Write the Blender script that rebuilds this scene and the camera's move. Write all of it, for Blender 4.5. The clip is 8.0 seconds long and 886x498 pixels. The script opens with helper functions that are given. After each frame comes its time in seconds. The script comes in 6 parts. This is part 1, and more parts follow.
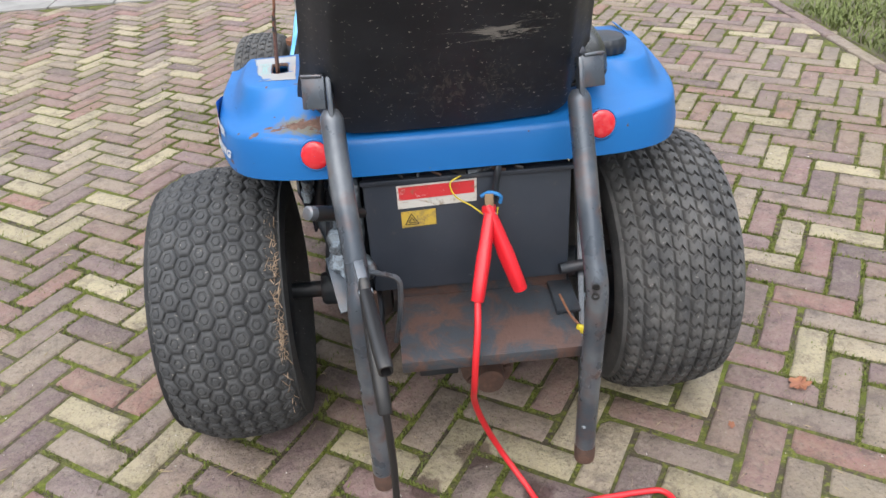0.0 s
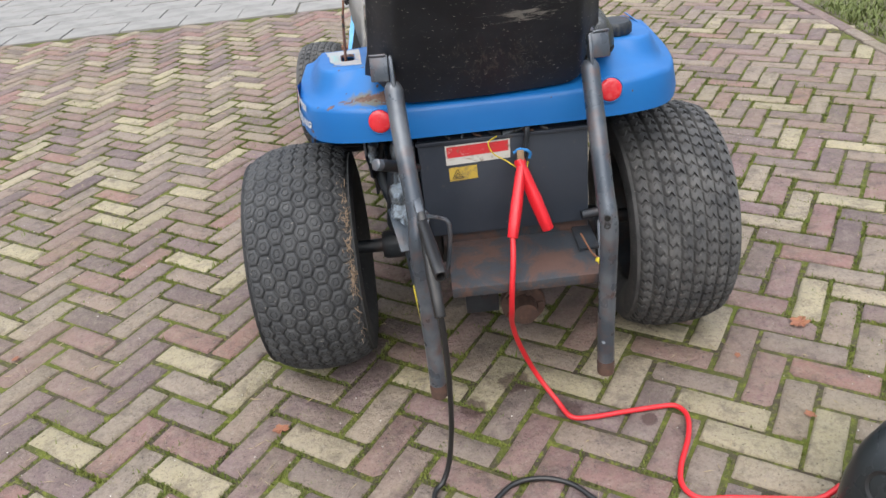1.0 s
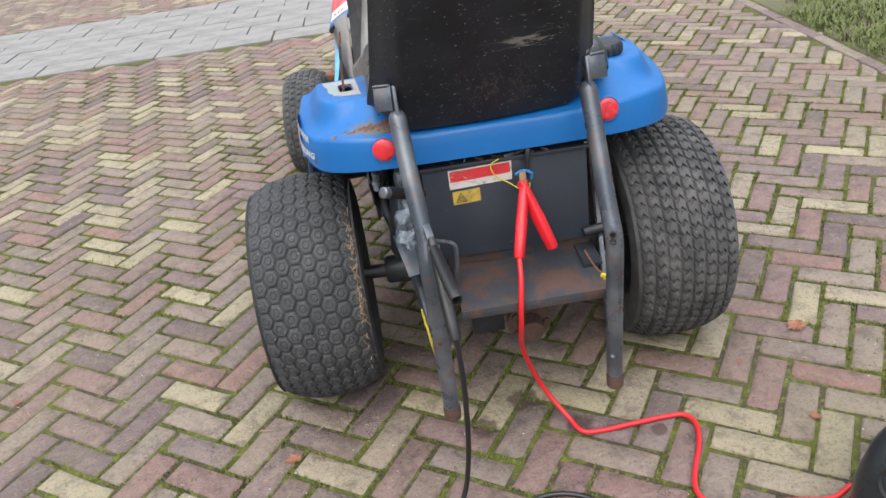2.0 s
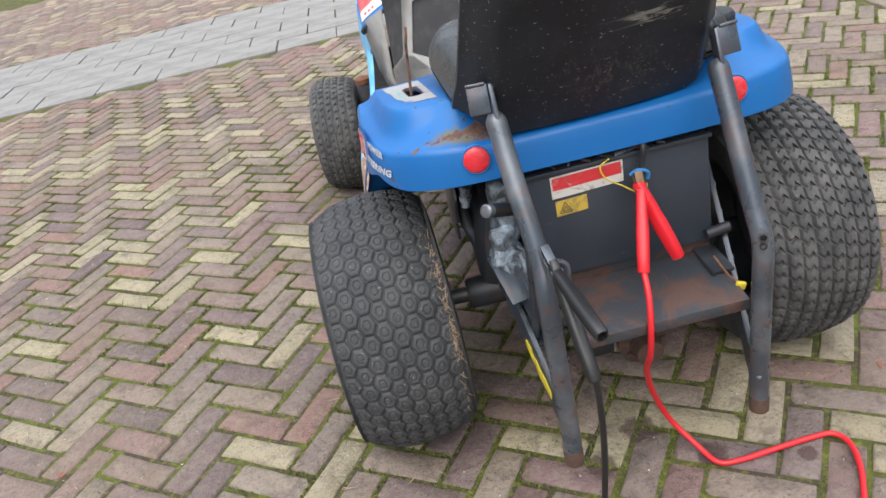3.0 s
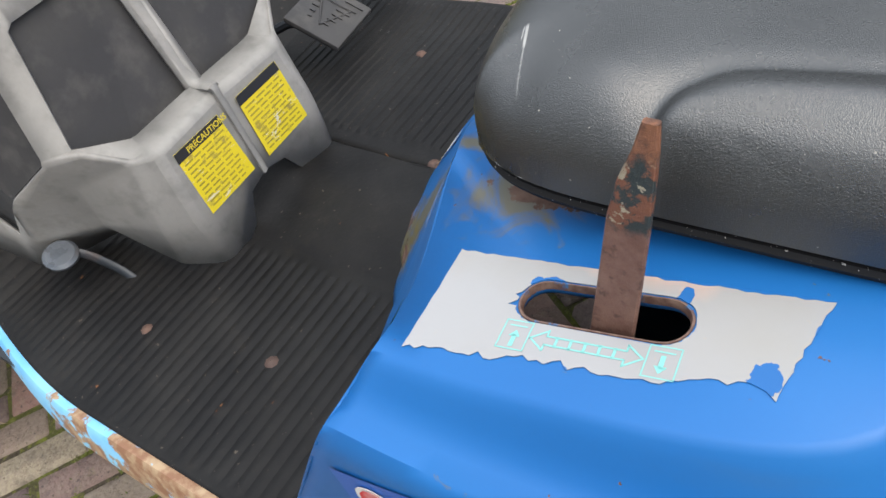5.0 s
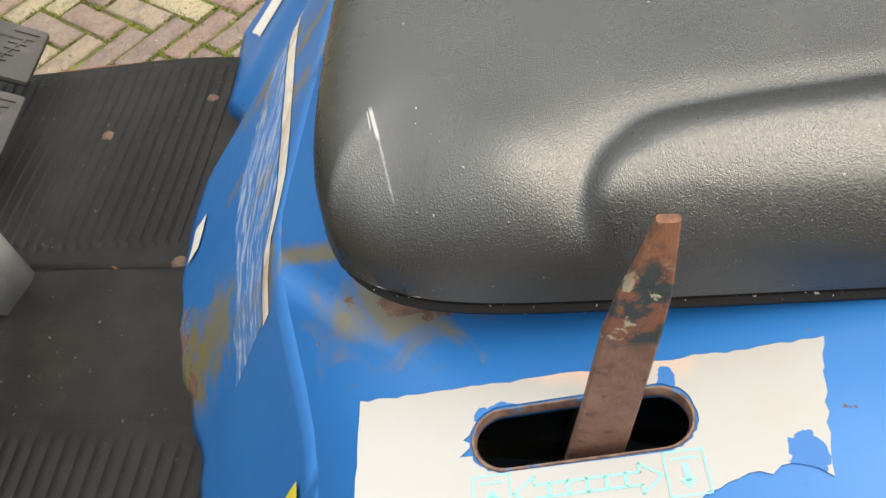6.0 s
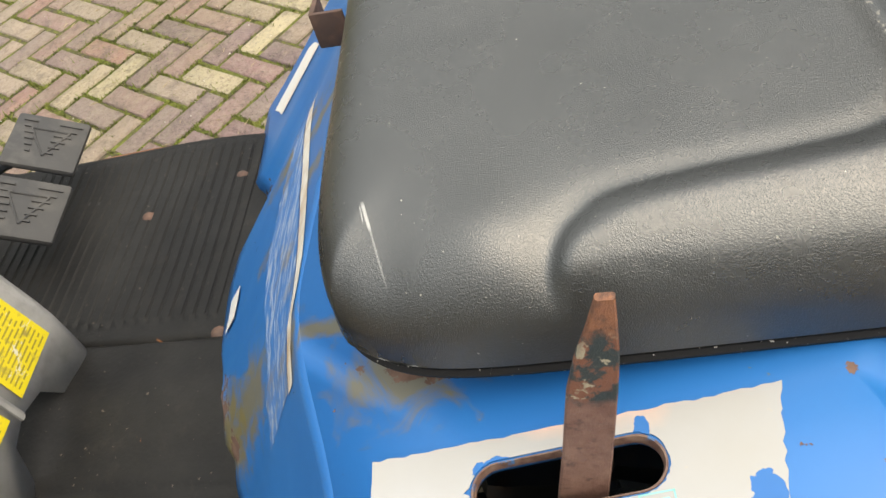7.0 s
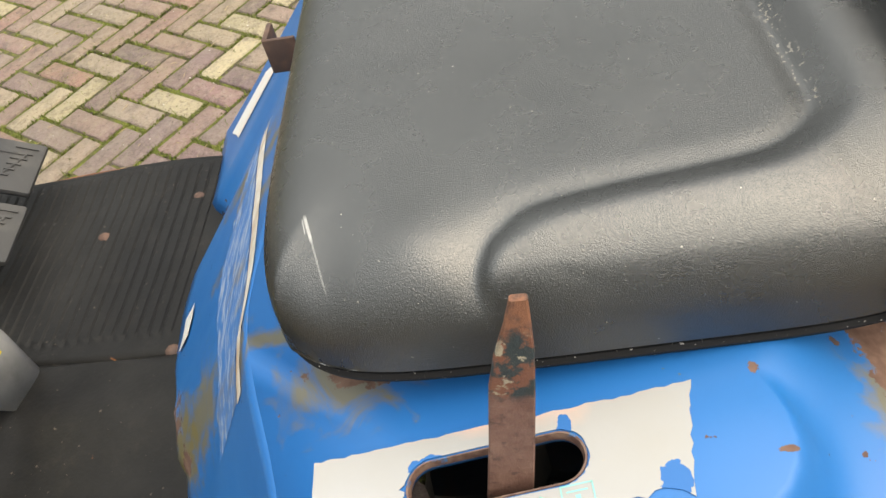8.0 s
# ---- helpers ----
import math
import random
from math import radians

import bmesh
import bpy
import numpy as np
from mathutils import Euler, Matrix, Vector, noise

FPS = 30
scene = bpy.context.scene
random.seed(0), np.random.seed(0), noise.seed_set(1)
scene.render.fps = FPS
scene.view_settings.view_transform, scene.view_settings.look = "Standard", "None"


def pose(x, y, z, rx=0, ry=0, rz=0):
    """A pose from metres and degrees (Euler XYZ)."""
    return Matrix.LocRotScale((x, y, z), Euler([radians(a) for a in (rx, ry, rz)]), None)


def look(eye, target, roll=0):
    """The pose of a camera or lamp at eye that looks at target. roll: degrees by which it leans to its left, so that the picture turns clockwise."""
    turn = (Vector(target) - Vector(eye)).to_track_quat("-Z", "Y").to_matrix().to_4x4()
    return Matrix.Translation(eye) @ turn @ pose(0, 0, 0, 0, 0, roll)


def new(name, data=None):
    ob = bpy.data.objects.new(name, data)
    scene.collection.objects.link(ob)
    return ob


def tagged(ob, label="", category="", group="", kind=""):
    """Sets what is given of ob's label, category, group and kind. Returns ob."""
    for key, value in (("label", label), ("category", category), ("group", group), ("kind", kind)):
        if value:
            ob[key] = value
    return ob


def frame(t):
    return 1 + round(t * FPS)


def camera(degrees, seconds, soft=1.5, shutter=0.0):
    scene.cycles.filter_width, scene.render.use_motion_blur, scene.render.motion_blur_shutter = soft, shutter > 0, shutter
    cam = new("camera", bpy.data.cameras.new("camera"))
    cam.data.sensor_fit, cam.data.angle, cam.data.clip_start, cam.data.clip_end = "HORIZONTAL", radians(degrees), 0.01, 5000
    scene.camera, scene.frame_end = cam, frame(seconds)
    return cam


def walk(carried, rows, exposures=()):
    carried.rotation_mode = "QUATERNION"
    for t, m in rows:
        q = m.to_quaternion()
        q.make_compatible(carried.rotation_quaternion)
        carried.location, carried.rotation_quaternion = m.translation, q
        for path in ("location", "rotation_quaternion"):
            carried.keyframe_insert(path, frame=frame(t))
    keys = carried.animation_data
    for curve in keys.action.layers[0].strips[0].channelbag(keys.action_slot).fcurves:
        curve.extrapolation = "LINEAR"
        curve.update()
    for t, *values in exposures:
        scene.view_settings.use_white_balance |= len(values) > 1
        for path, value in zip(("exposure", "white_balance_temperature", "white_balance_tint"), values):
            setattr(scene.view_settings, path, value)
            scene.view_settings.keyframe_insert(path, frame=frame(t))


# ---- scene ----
cam = camera(58.9, 8.0)
PATH = [
    (0, (0.373, 0.082, 1.188), (0.462, 1.773, 0.124), -3.6),
    (0.5, (0.393, -0.151, 1.253), (0.329, 1.564, 0.225), -3.5),
    (1, (0.351, -0.235, 1.224), (0.334, 1.488, 0.207), -6.6),
    (1.2, (0.324, -0.254, 1.229), (0.351, 1.472, 0.219), -7.9),
    (2.3, (0.262, -0.227, 1.254), (0.311, 1.515, 0.272), -8.3),
    (2.5, (0.224, -0.196, 1.253), (0.231, 1.547, 0.273), -9.7),
    (3, (0.129, 0.0, 1.208), (0.17, 1.738, 0.22), -13.3),
    (3.5, (0.029, 0.4, 1.197), (0.142, 2.119, 0.182), -15.1),
    (3.8, (-0.088, 0.614, 1.144), (0.222, 2.287, 0.093), -14.0),
    (4, (-0.081, 0.752, 1.136), (0.2, 2.372, -0.002), -17.1),
    (4.3, (-0.115, 0.947, 1.161), (0.367, 2.436, -0.084), -19.5),
    (4.5, (-0.1, 1.079, 1.107), (0.537, 2.479, -0.172), -19.9),
    (4.7, (-0.074, 1.198, 1.088), (0.699, 2.459, -0.259), -19.7),
    (5.8, (0.007, 1.458, 1.051), (1.199, 1.79, -0.52), -12.2),
    (6, (0.025, 1.466, 1.059), (1.236, 1.746, -0.508), -11.4),
    (6.5, (0.02, 1.447, 1.077), (1.275, 1.74, -0.452), -13.0),
    (7, (0.012, 1.431, 1.101), (1.295, 1.813, -0.384), -18.1),
    (7.5, (0.006, 1.425, 1.108), (1.318, 1.797, -0.355), -17.3),
    (8, (-0.012, 1.412, 1.114), (1.324, 1.698, -0.346), -14.8),
]
walk(cam, [(t, look(eye, target, roll)) for t, eye, target, roll in PATH],
     [(0.0, 1.0, 6500, 10), (0.5, 0.93, 6500, 10), (1.0, 0.86, 6500, 10), (3.5, 0.84, 6500, 10), (4.7, 0.72, 6500, 10), (5.8, 1.04, 7800, 7), (8.0, 1.06, 7800, 7)])

# ---- light: a bright overcast sky with a broad veiled sun ----
SUN_UP, SUN_ROUND = 56, 192
world = bpy.data.worlds.new("world")
scene.world = world
world.use_nodes = True
sky = world.node_tree.nodes.new("ShaderNodeTexSky")
sky.sky_type, sky.sun_disc = "NISHITA", False
sky.sun_elevation, sky.sun_rotation = radians(SUN_UP), radians(SUN_ROUND)
sky.dust_density, sky.air_density, sky.ozone_density = 6.0, 1.0, 1.0
soft_sky = world.node_tree.nodes.new("ShaderNodeMix")
soft_sky.data_type = "RGBA"
soft_sky.inputs[0].default_value = 0.75
soft_sky.inputs[7].default_value = (6.1, 6.6, 7.3, 1)
world.node_tree.links.new(sky.outputs[0], soft_sky.inputs[6])
# an overcast sky is brighter overhead than at the horizon
place = world.node_tree.nodes.new("ShaderNodeTexCoord")
axes = world.node_tree.nodes.new("ShaderNodeSeparateXYZ")
world.node_tree.links.new(place.outputs["Generated"], axes.inputs[0])
height = world.node_tree.nodes.new("ShaderNodeMapRange")
height.interpolation_type = "SMOOTHSTEP"
height.inputs[1].default_value, height.inputs[2].default_value = 0.10, 0.95
height.inputs[3].default_value, height.inputs[4].default_value = 0.34, 1.50
world.node_tree.links.new(axes.outputs[2], height.inputs[0])
overcast = world.node_tree.nodes.new("ShaderNodeVectorMath")
overcast.operation = "SCALE"
world.node_tree.links.new(soft_sky.outputs[2], overcast.inputs[0])
world.node_tree.links.new(height.outputs[0], overcast.inputs["Scale"])
world.node_tree.links.new(overcast.outputs[0], world.node_tree.nodes["Background"].inputs[0])
world.node_tree.nodes["Background"].inputs[1].default_value = 0.150
sun = new("sun", bpy.data.lights.new("sun", "SUN"))
sun.data.energy, sun.data.angle, sun.data.color = 1.5, radians(76), (1.0, 0.96, 0.90)
sun.matrix_world = look((0, 0, 0), (-math.sin(radians(SUN_ROUND)) * math.cos(radians(SUN_UP)), -math.cos(radians(SUN_ROUND)) * math.cos(radians(SUN_UP)), -math.sin(radians(SUN_UP))))


# ---- materials ----
class Nodes:
    """A small writer of node materials."""

    def __init__(self, name, rough=0.6, metal=0.0, spec=0.5):
        self.mat = bpy.data.materials.new(name)
        self.mat.use_nodes = True
        self.tree = self.mat.node_tree
        self.bsdf = self.tree.nodes["Principled BSDF"]
        self.set(self.bsdf.inputs["Roughness"], rough)
        self.set(self.bsdf.inputs["Metallic"], metal)
        self.set(self.bsdf.inputs["Specular IOR Level"], spec)
        self.pos = self.add("ShaderNodeTexCoord").outputs["Object"]

    def add(self, kind, operation="", data_type="", feature=""):
        node = self.tree.nodes.new(kind)
        if operation:
            node.operation = operation
        if data_type:
            node.data_type = data_type
        if feature:
            node.feature = feature
        return node

    def set(self, socket, value):
        if isinstance(value, bpy.types.NodeSocket):
            self.tree.links.new(value, socket)
        elif isinstance(value, tuple) and len(value) == 3 and socket.type == "RGBA":
            socket.default_value = (*value, 1)
        elif socket.type == "RGBA" and isinstance(value, (int, float)):
            socket.default_value = (value, value, value, 1)
        else:
            socket.default_value = value

    def noise(self, scale, detail=4, rough=0.55, stretch=None, warp=0.0):
        node = self.add("ShaderNodeTexNoise")
        vec = self.pos
        if stretch:
            m = self.add("ShaderNodeMapping")
            self.set(m.inputs[0], vec)
            m.inputs[3].default_value = stretch
            vec = m.outputs[0]
        self.set(node.inputs["Vector"], vec)
        node.inputs["Scale"].default_value = scale
        node.inputs["Detail"].default_value = detail
        node.inputs["Roughness"].default_value = rough
        node.inputs["Distortion"].default_value = warp
        return node.outputs[0]

    def ramp(self, x, lo, hi):
        node = self.add("ShaderNodeMapRange")
        self.set(node.inputs[0], x)
        node.inputs[1].default_value, node.inputs[2].default_value = lo, hi
        return node.outputs[0]

    def scaled(self, x, a, b):
        node = self.add("ShaderNodeMapRange")
        self.set(node.inputs[0], x)
        node.inputs[3].default_value, node.inputs[4].default_value = a, b
        return node.outputs[0]

    def math(self, op, a, b=0.0):
        node = self.add("ShaderNodeMath", operation=op)
        self.set(node.inputs[0], a)
        self.set(node.inputs[1], b)
        return node.outputs[0]

    def mix(self, fac, a, b):
        node = self.add("ShaderNodeMix", data_type="RGBA")
        self.set(node.inputs[0], fac)
        self.set(node.inputs[6], a)
        self.set(node.inputs[7], b)
        return node.outputs[2]

    def near(self, centre, radius, squash=(1, 1, 1)):
        """1 at centre, 0 from radius on."""
        m = self.add("ShaderNodeVectorMath", operation="SUBTRACT")
        self.set(m.inputs[0], self.pos)
        m.inputs[1].default_value = centre
        s = self.add("ShaderNodeVectorMath", operation="MULTIPLY")
        self.set(s.inputs[0], m.outputs[0])
        s.inputs[1].default_value = squash
        d = self.add("ShaderNodeVectorMath", operation="LENGTH")
        self.set(d.inputs[0], s.outputs[0])
        return self.ramp(d.outputs["Value"], radius, 0.0)

    def scratch(self, a, b, width):
        """1 along a straight scratch from a to b, seen from above."""
        a, b = Vector(a), Vector(b)
        along = (b - a).normalized()
        across = Vector((-along.y, along.x))
        out = []
        for way, centre, reach in ((across, a, width), (along, (a + b) / 2, (b - a).length / 2)):
            dot = self.add("ShaderNodeVectorMath", operation="DOT_PRODUCT")
            self.set(dot.inputs[0], self.pos)
            dot.inputs[1].default_value = (way.x, way.y, 0)
            out.append(self.ramp(self.math("ABSOLUTE", self.math("SUBTRACT", dot.outputs["Value"], way.dot(centre))), reach, 0.6 * reach))
        return self.math("MULTIPLY", out[0], out[1])

    def bump(self, height, strength, dist=0.002):
        node = self.add("ShaderNodeBump")
        node.inputs["Strength"].default_value = strength
        node.inputs["Distance"].default_value = dist
        self.set(node.inputs["Height"], height)
        self.set(self.bsdf.inputs["Normal"], node.outputs[0])

    def color(self, value):
        self.set(self.bsdf.inputs["Base Color"], value)
        return self.mat

    def rough(self, value):
        self.set(self.bsdf.inputs["Roughness"], value)


def worn(name, base, second, rough=0.55, metal=0.0, scale=9, grain=160, bump=0.25, dust=None, amount=0.5, spec=0.5):
    """A surface with blotches of a second colour, fine grain, and dust or dirt in patches."""
    n = Nodes(name, rough, metal, spec)
    fine = n.noise(grain, 3)
    c = n.mix(n.ramp(n.noise(scale, 5), 0.62 - 0.3 * amount, 0.72), base, second)
    c = n.mix(n.scaled(fine, 0.0, 0.25), c, tuple(0.55 * v for v in base))
    if dust:
        c = n.mix(n.math("MULTIPLY", n.ramp(n.noise(scale * 3.1, 6), 0.5, 0.75), 0.55), c, dust)
    n.rough(n.scaled(n.noise(scale * 2, 4), max(rough - 0.15, 0.05), min(rough + 0.15, 1)))
    n.bump(fine, bump, 0.001)
    return n.color(c)


def plain(name, base, rough=0.5, metal=0.0, grain=120, bump=0.1, var=0.2):
    n = Nodes(name, rough, metal)
    f = n.noise(grain, 3)
    n.bump(f, bump, 0.001)
    return n.color(n.mix(n.scaled(n.noise(14, 4), 0, var * 2), base, tuple(v * 0.6 for v in base)))


RUST, RUST_DARK = (0.17, 0.072, 0.038), (0.07, 0.032, 0.02)
BLUE = (0.006, 0.103, 0.325)


def blue_paint():
    n = Nodes("blue_paint", 0.32, 0, 0.38)
    fade = n.noise(3.5, 3)
    c = n.mix(n.ramp(fade, 0.35, 0.75), BLUE, (0.010, 0.126, 0.365))
    # chips: a few small rusty spots all over, larger ones at the worn corner of the wing
    chips = n.ramp(n.noise(85, 3, 0.5), 0.745, 0.760)
    edge = n.math("ADD", n.math("MULTIPLY", n.noise(40, 6, 0.7), 0.62), n.math("MULTIPLY", n.noise(120, 5, 0.7), 0.38))
    spots = 0.0
    for centre, radius, squash in (((-0.245, -0.189, 0.711), 0.046, (1.0, 2.4, 1)), ((-0.212, -0.190, 0.711), 0.034, (0.8, 1.0, 1)), ((-0.197, -0.213, 0.703), 0.022, (0.6, 1.8, 1)), ((-0.316, -0.196, 0.704), 0.015, (1, 1, 1)), ((-0.326, -0.200, 0.702), 0.012, (0.5, 1.5, 1)),
                                   ((-0.345, -0.171, 0.698), 0.005, (1, 1, 1)), ((-0.280, -0.197, 0.709), 0.009, (0.6, 1.6, 1)), ((-0.296, -0.187, 0.709), 0.008, (0.6, 1.6, 1)), ((-0.286, -0.162, 0.716), 0.005, (1, 1, 1)), ((-0.222, -0.163, 0.726), 0.010, (1, 1, 1)), ((-0.290, -0.142, 0.728), 0.004, (1, 1, 1)), ((-0.297, -0.118, 0.751), 0.007, (2.2, 0.6, 1)), ((-0.251, -0.111, 0.750), 0.006, (1, 1, 1)),
                                   ((-0.065, 0.405, 0.445), 0.055, (1.2, 1, 0.8)), ((-0.120, 0.362, 0.440), 0.035, (1.2, 1, 0.9)), ((0.25, 0.42, 0.46), 0.03, (1, 1, 0.6)),
                                   ((-0.212, 0.100, 0.722), 0.040, (1.6, 0.45, 1)), ((-0.36, -0.16, 0.645), 0.02, (0.6, 1, 3))):
        s = n.ramp(n.math("ADD", n.near(centre, radius, squash), n.scaled(edge, -1.7, 1.7)), 0.54, 0.60)
        spots = n.math("MAXIMUM", s, spots)
    rust = n.mix(n.ramp(n.noise(90, 4), 0.35, 0.7), (0.080, 0.042, 0.032), (0.165, 0.100, 0.075))
    # olive water stains creeping out of the rusty places and down the front wall
    for centre, radius, squash in (((-0.212, 0.122, 0.720), 0.062, (0.9, 0.8, 1)), ((-0.176, 0.176, 0.713), 0.050, (3.4, 0.6, 1)), ((-0.168, 0.213, 0.680), 0.050, (1.0, 1.6, 0.9)), ((-0.115, 0.315, 0.52), 0.12, (1.4, 0.7, 0.7)), ((0.02, 0.27, 0.62), 0.12, (4.0, 0.6, 0.6)), ((-0.115, 0.365, 0.455), 0.095, (1.0, 0.8, 0.8)), ((0.10, 0.24, 0.67), 0.11, (4.5, 0.6, 0.8)),
                                   ((0.14, 0.30, 0.59), 0.11, (3.0, 0.7, 0.7)), ((-0.245, -0.195, 0.71), 0.065, (0.8, 1.4, 1))):
        s = n.ramp(n.math("ADD", n.near(centre, radius, squash), n.scaled(n.noise(24, 5, 0.6, None, 1.5), -0.9, 0.9)), 0.36, 0.80)
        c = n.mix(n.math("MULTIPLY", s, 0.80), c, (0.145, 0.115, 0.030))
    c = n.mix(n.math("MULTIPLY", n.ramp(n.noise(2.2, 4, 0.6, (1, 1, 6)), 0.58, 0.75), 0.16), c, (0.10, 0.11, 0.07))
    c = n.mix(n.math("MAXIMUM", spots, chips), c, rust)
    n.rough(n.mix(n.math("MAXIMUM", spots, chips), n.scaled(n.noise(12, 4), 0.32, 0.50), 0.85))
    n.bump(n.math("SUBTRACT", n.noise(5, 2), n.math("MULTIPLY", n.math("MAXIMUM", spots, chips), 0.25)), 0.25, 0.004)
    return n.color(c)


def faded_blue():
    """The step's edge: paint gone pale and rusted through towards the rear."""
    n = Nodes("faded_blue_paint", 0.55)
    y = n.add("ShaderNodeSeparateXYZ")
    n.set(y.inputs[0], n.pos)
    back = n.ramp(y.outputs[1], 1.0, 0.4)
    c = n.mix(n.ramp(n.noise(14, 4), 0.35, 0.65), (0.10, 0.36, 0.68), (0.20, 0.47, 0.66))
    r = n.ramp(n.math("ADD", n.noise(26, 6, 0.65), n.scaled(back, -0.25, 0.14)), 0.50, 0.54)
    c = n.mix(r, c, n.mix(n.ramp(n.noise(60, 4), 0.4, 0.65), (0.20, 0.10, 0.055), (0.36, 0.26, 0.16)))
    n.bump(n.noise(60, 5), 0.4, 0.002)
    return n.color(c)


def rubber(name, base=(0.024, 0.024, 0.025), dusty=(0.115, 0.108, 0.10)):
    n = Nodes(name, 0.78, 0, 0.35)
    c = n.mix(n.ramp(n.noise(16, 6, 0.65), 0.35, 0.8), base, dusty)
    c = n.mix(n.math("MULTIPLY", n.ramp(n.noise(120, 2), 0.68, 0.74), 0.7), c, (0.22, 0.21, 0.19))
    n.bump(n.noise(240, 3), 0.3, 0.001)
    return n.color(c)


def vinyl(name, specks):
    n = Nodes(name, 0.34, 0, 0.5)
    n.bsdf.inputs["IOR"].default_value = 1.95
    v = n.add("ShaderNodeTexVoronoi", feature="SMOOTH_F1")
    warp = n.add("ShaderNodeVectorMath", operation="ADD")
    n.set(warp.inputs[0], n.pos)
    wob = n.add("ShaderNodeVectorMath", operation="SCALE")
    deep = n.add("ShaderNodeTexNoise")
    n.set(deep.inputs["Vector"], n.pos)
    deep.inputs["Scale"].default_value = 800
    n.set(wob.inputs[0], deep.outputs[1])
    wob.inputs["Scale"].default_value = 0.0022
    n.set(warp.inputs[1], wob.outputs[0])
    n.set(v.inputs["Vector"], warp.outputs[0])
    v.inputs["Scale"].default_value = 1350
    g = n.math("ADD", v.outputs[0], n.math("MULTIPLY", n.noise(1300, 2), 0.7))
    c = n.mix(n.ramp(n.noise(6, 5), 0.35, 0.7), (0.0035, 0.0045, 0.0048), (0.009, 0.0105, 0.0105))
    c = n.mix(n.math("MULTIPLY", n.ramp(n.noise(7, 6, 0.7), 0.55, 0.75), 0.25), c, (0.04, 0.04, 0.038))
    c = n.mix(n.math("MULTIPLY", n.ramp(n.noise(430, 2, 0.4), 0.775, 0.79), specks), c, (0.5, 0.48, 0.42))
    # one long pale scratch on the front corner, and grit caught in the rear crease
    for start, end, width, amount in (((-0.171, 0.1275), (-0.190, 0.1225), 0.0011, 0.55), ((-0.180, 0.1248), (-0.219, 0.1155), 0.0006, 0.30), ((-0.1735, 0.1285), (-0.1850, 0.1262), 0.0004, 0.5)):
        c = n.mix(n.math("MULTIPLY", n.scratch(start, end, width), amount), c, (0.40, 0.40, 0.39))
    grit = n.math("MULTIPLY", n.near((-0.085, -0.1545, 0.815), 0.085, (1.0, 12.0, 0.3)), n.ramp(n.noise(340, 3, 0.5), 0.60, 0.64))
    c = n.mix(n.math("MULTIPLY", n.ramp(grit, 0.10, 0.35), 0.5), c, (0.30, 0.27, 0.22))
    n.rough(n.scaled(n.noise(11, 5, 0.65), 0.19, 0.36))
    n.bump(g, 0.62, 0.0004)
    return n.color(c)


def speckled_rim():
    """Edge of the seat pan: black, with many tiny pale specks."""
    n = Nodes("speckled_black_rim", 0.75, 0, 0.2)
    c = n.mix(n.ramp(n.noise(520, 2, 0.4), 0.72, 0.74), (0.010, 0.010, 0.011), (0.32, 0.31, 0.29))
    n.bump(n.noise(300, 3), 0.4, 0.001)
    return n.color(c)


def plate_decal():
    """White decal, yellowed and pink at its inner edge, flaked off to the blue paint in a few spots."""
    n = Nodes("flaked_white_decal", 0.45)
    c = n.mix(n.ramp(n.noise(9, 5), 0.4, 0.7), (0.295, 0.300, 0.310), (0.28, 0.275, 0.262))
    pink = n.ramp(n.math("ADD", n.near((-0.258, 0.02, 0.735), 0.12, (3.6, 1, 0.3)), n.scaled(n.noise(30, 5), -0.4, 0.4)), 0.55, 1.0)
    c = n.mix(n.math("MULTIPLY", pink, 0.7), c, (0.55, 0.33, 0.24))
    c = n.mix(n.math("MULTIPLY", n.ramp(n.noise(150, 3), 0.68, 0.74), 0.5), c, (0.35, 0.30, 0.24))
    edge = n.noise(120, 4, 0.6)
    bare = 0.0
    for centre, radius, squash in (((-0.282, 0.062, 0.727), 0.013, (1.6, 0.7, 0.3)), ((-0.270, -0.012, 0.737), 0.009, (0.8, 1.4, 0.3)), ((-0.307, -0.064, 0.744), 0.014, (0.9, 1.2, 0.3)), ((-0.275, -0.080, 0.746), 0.009, (0.6, 1.6, 0.3)),
                                   ((-0.327, -0.03, 0.74), 0.007, (1, 1, 0.3)), ((-0.335, 0.03, 0.73), 0.007, (1, 1, 0.3))):
        bare = n.math("MAXIMUM", n.ramp(n.math("ADD", n.near(centre, radius, squash), n.scaled(edge, -0.45, 0.45)), 0.36, 0.39), bare)
    c = n.mix(bare, c, BLUE)
    n.bump(n.math("SUBTRACT", n.noise(60, 3), n.math("MULTIPLY", bare, 3.0)), 0.3, 0.0006)
    return n.color(c)


def slot_edge():
    n = Nodes("chipped_slot_edge", 0.6)
    c = n.mix(n.ramp(n.noise(70, 5, 0.65), 0.36, 0.42), (0.03, 0.12, 0.27), n.mix(n.ramp(n.noise(150, 4), 0.4, 0.7), (0.085, 0.045, 0.036), (0.17, 0.11, 0.085)))
    n.bump(n.noise(140, 4), 0.4, 0.001)
    return n.color(c)


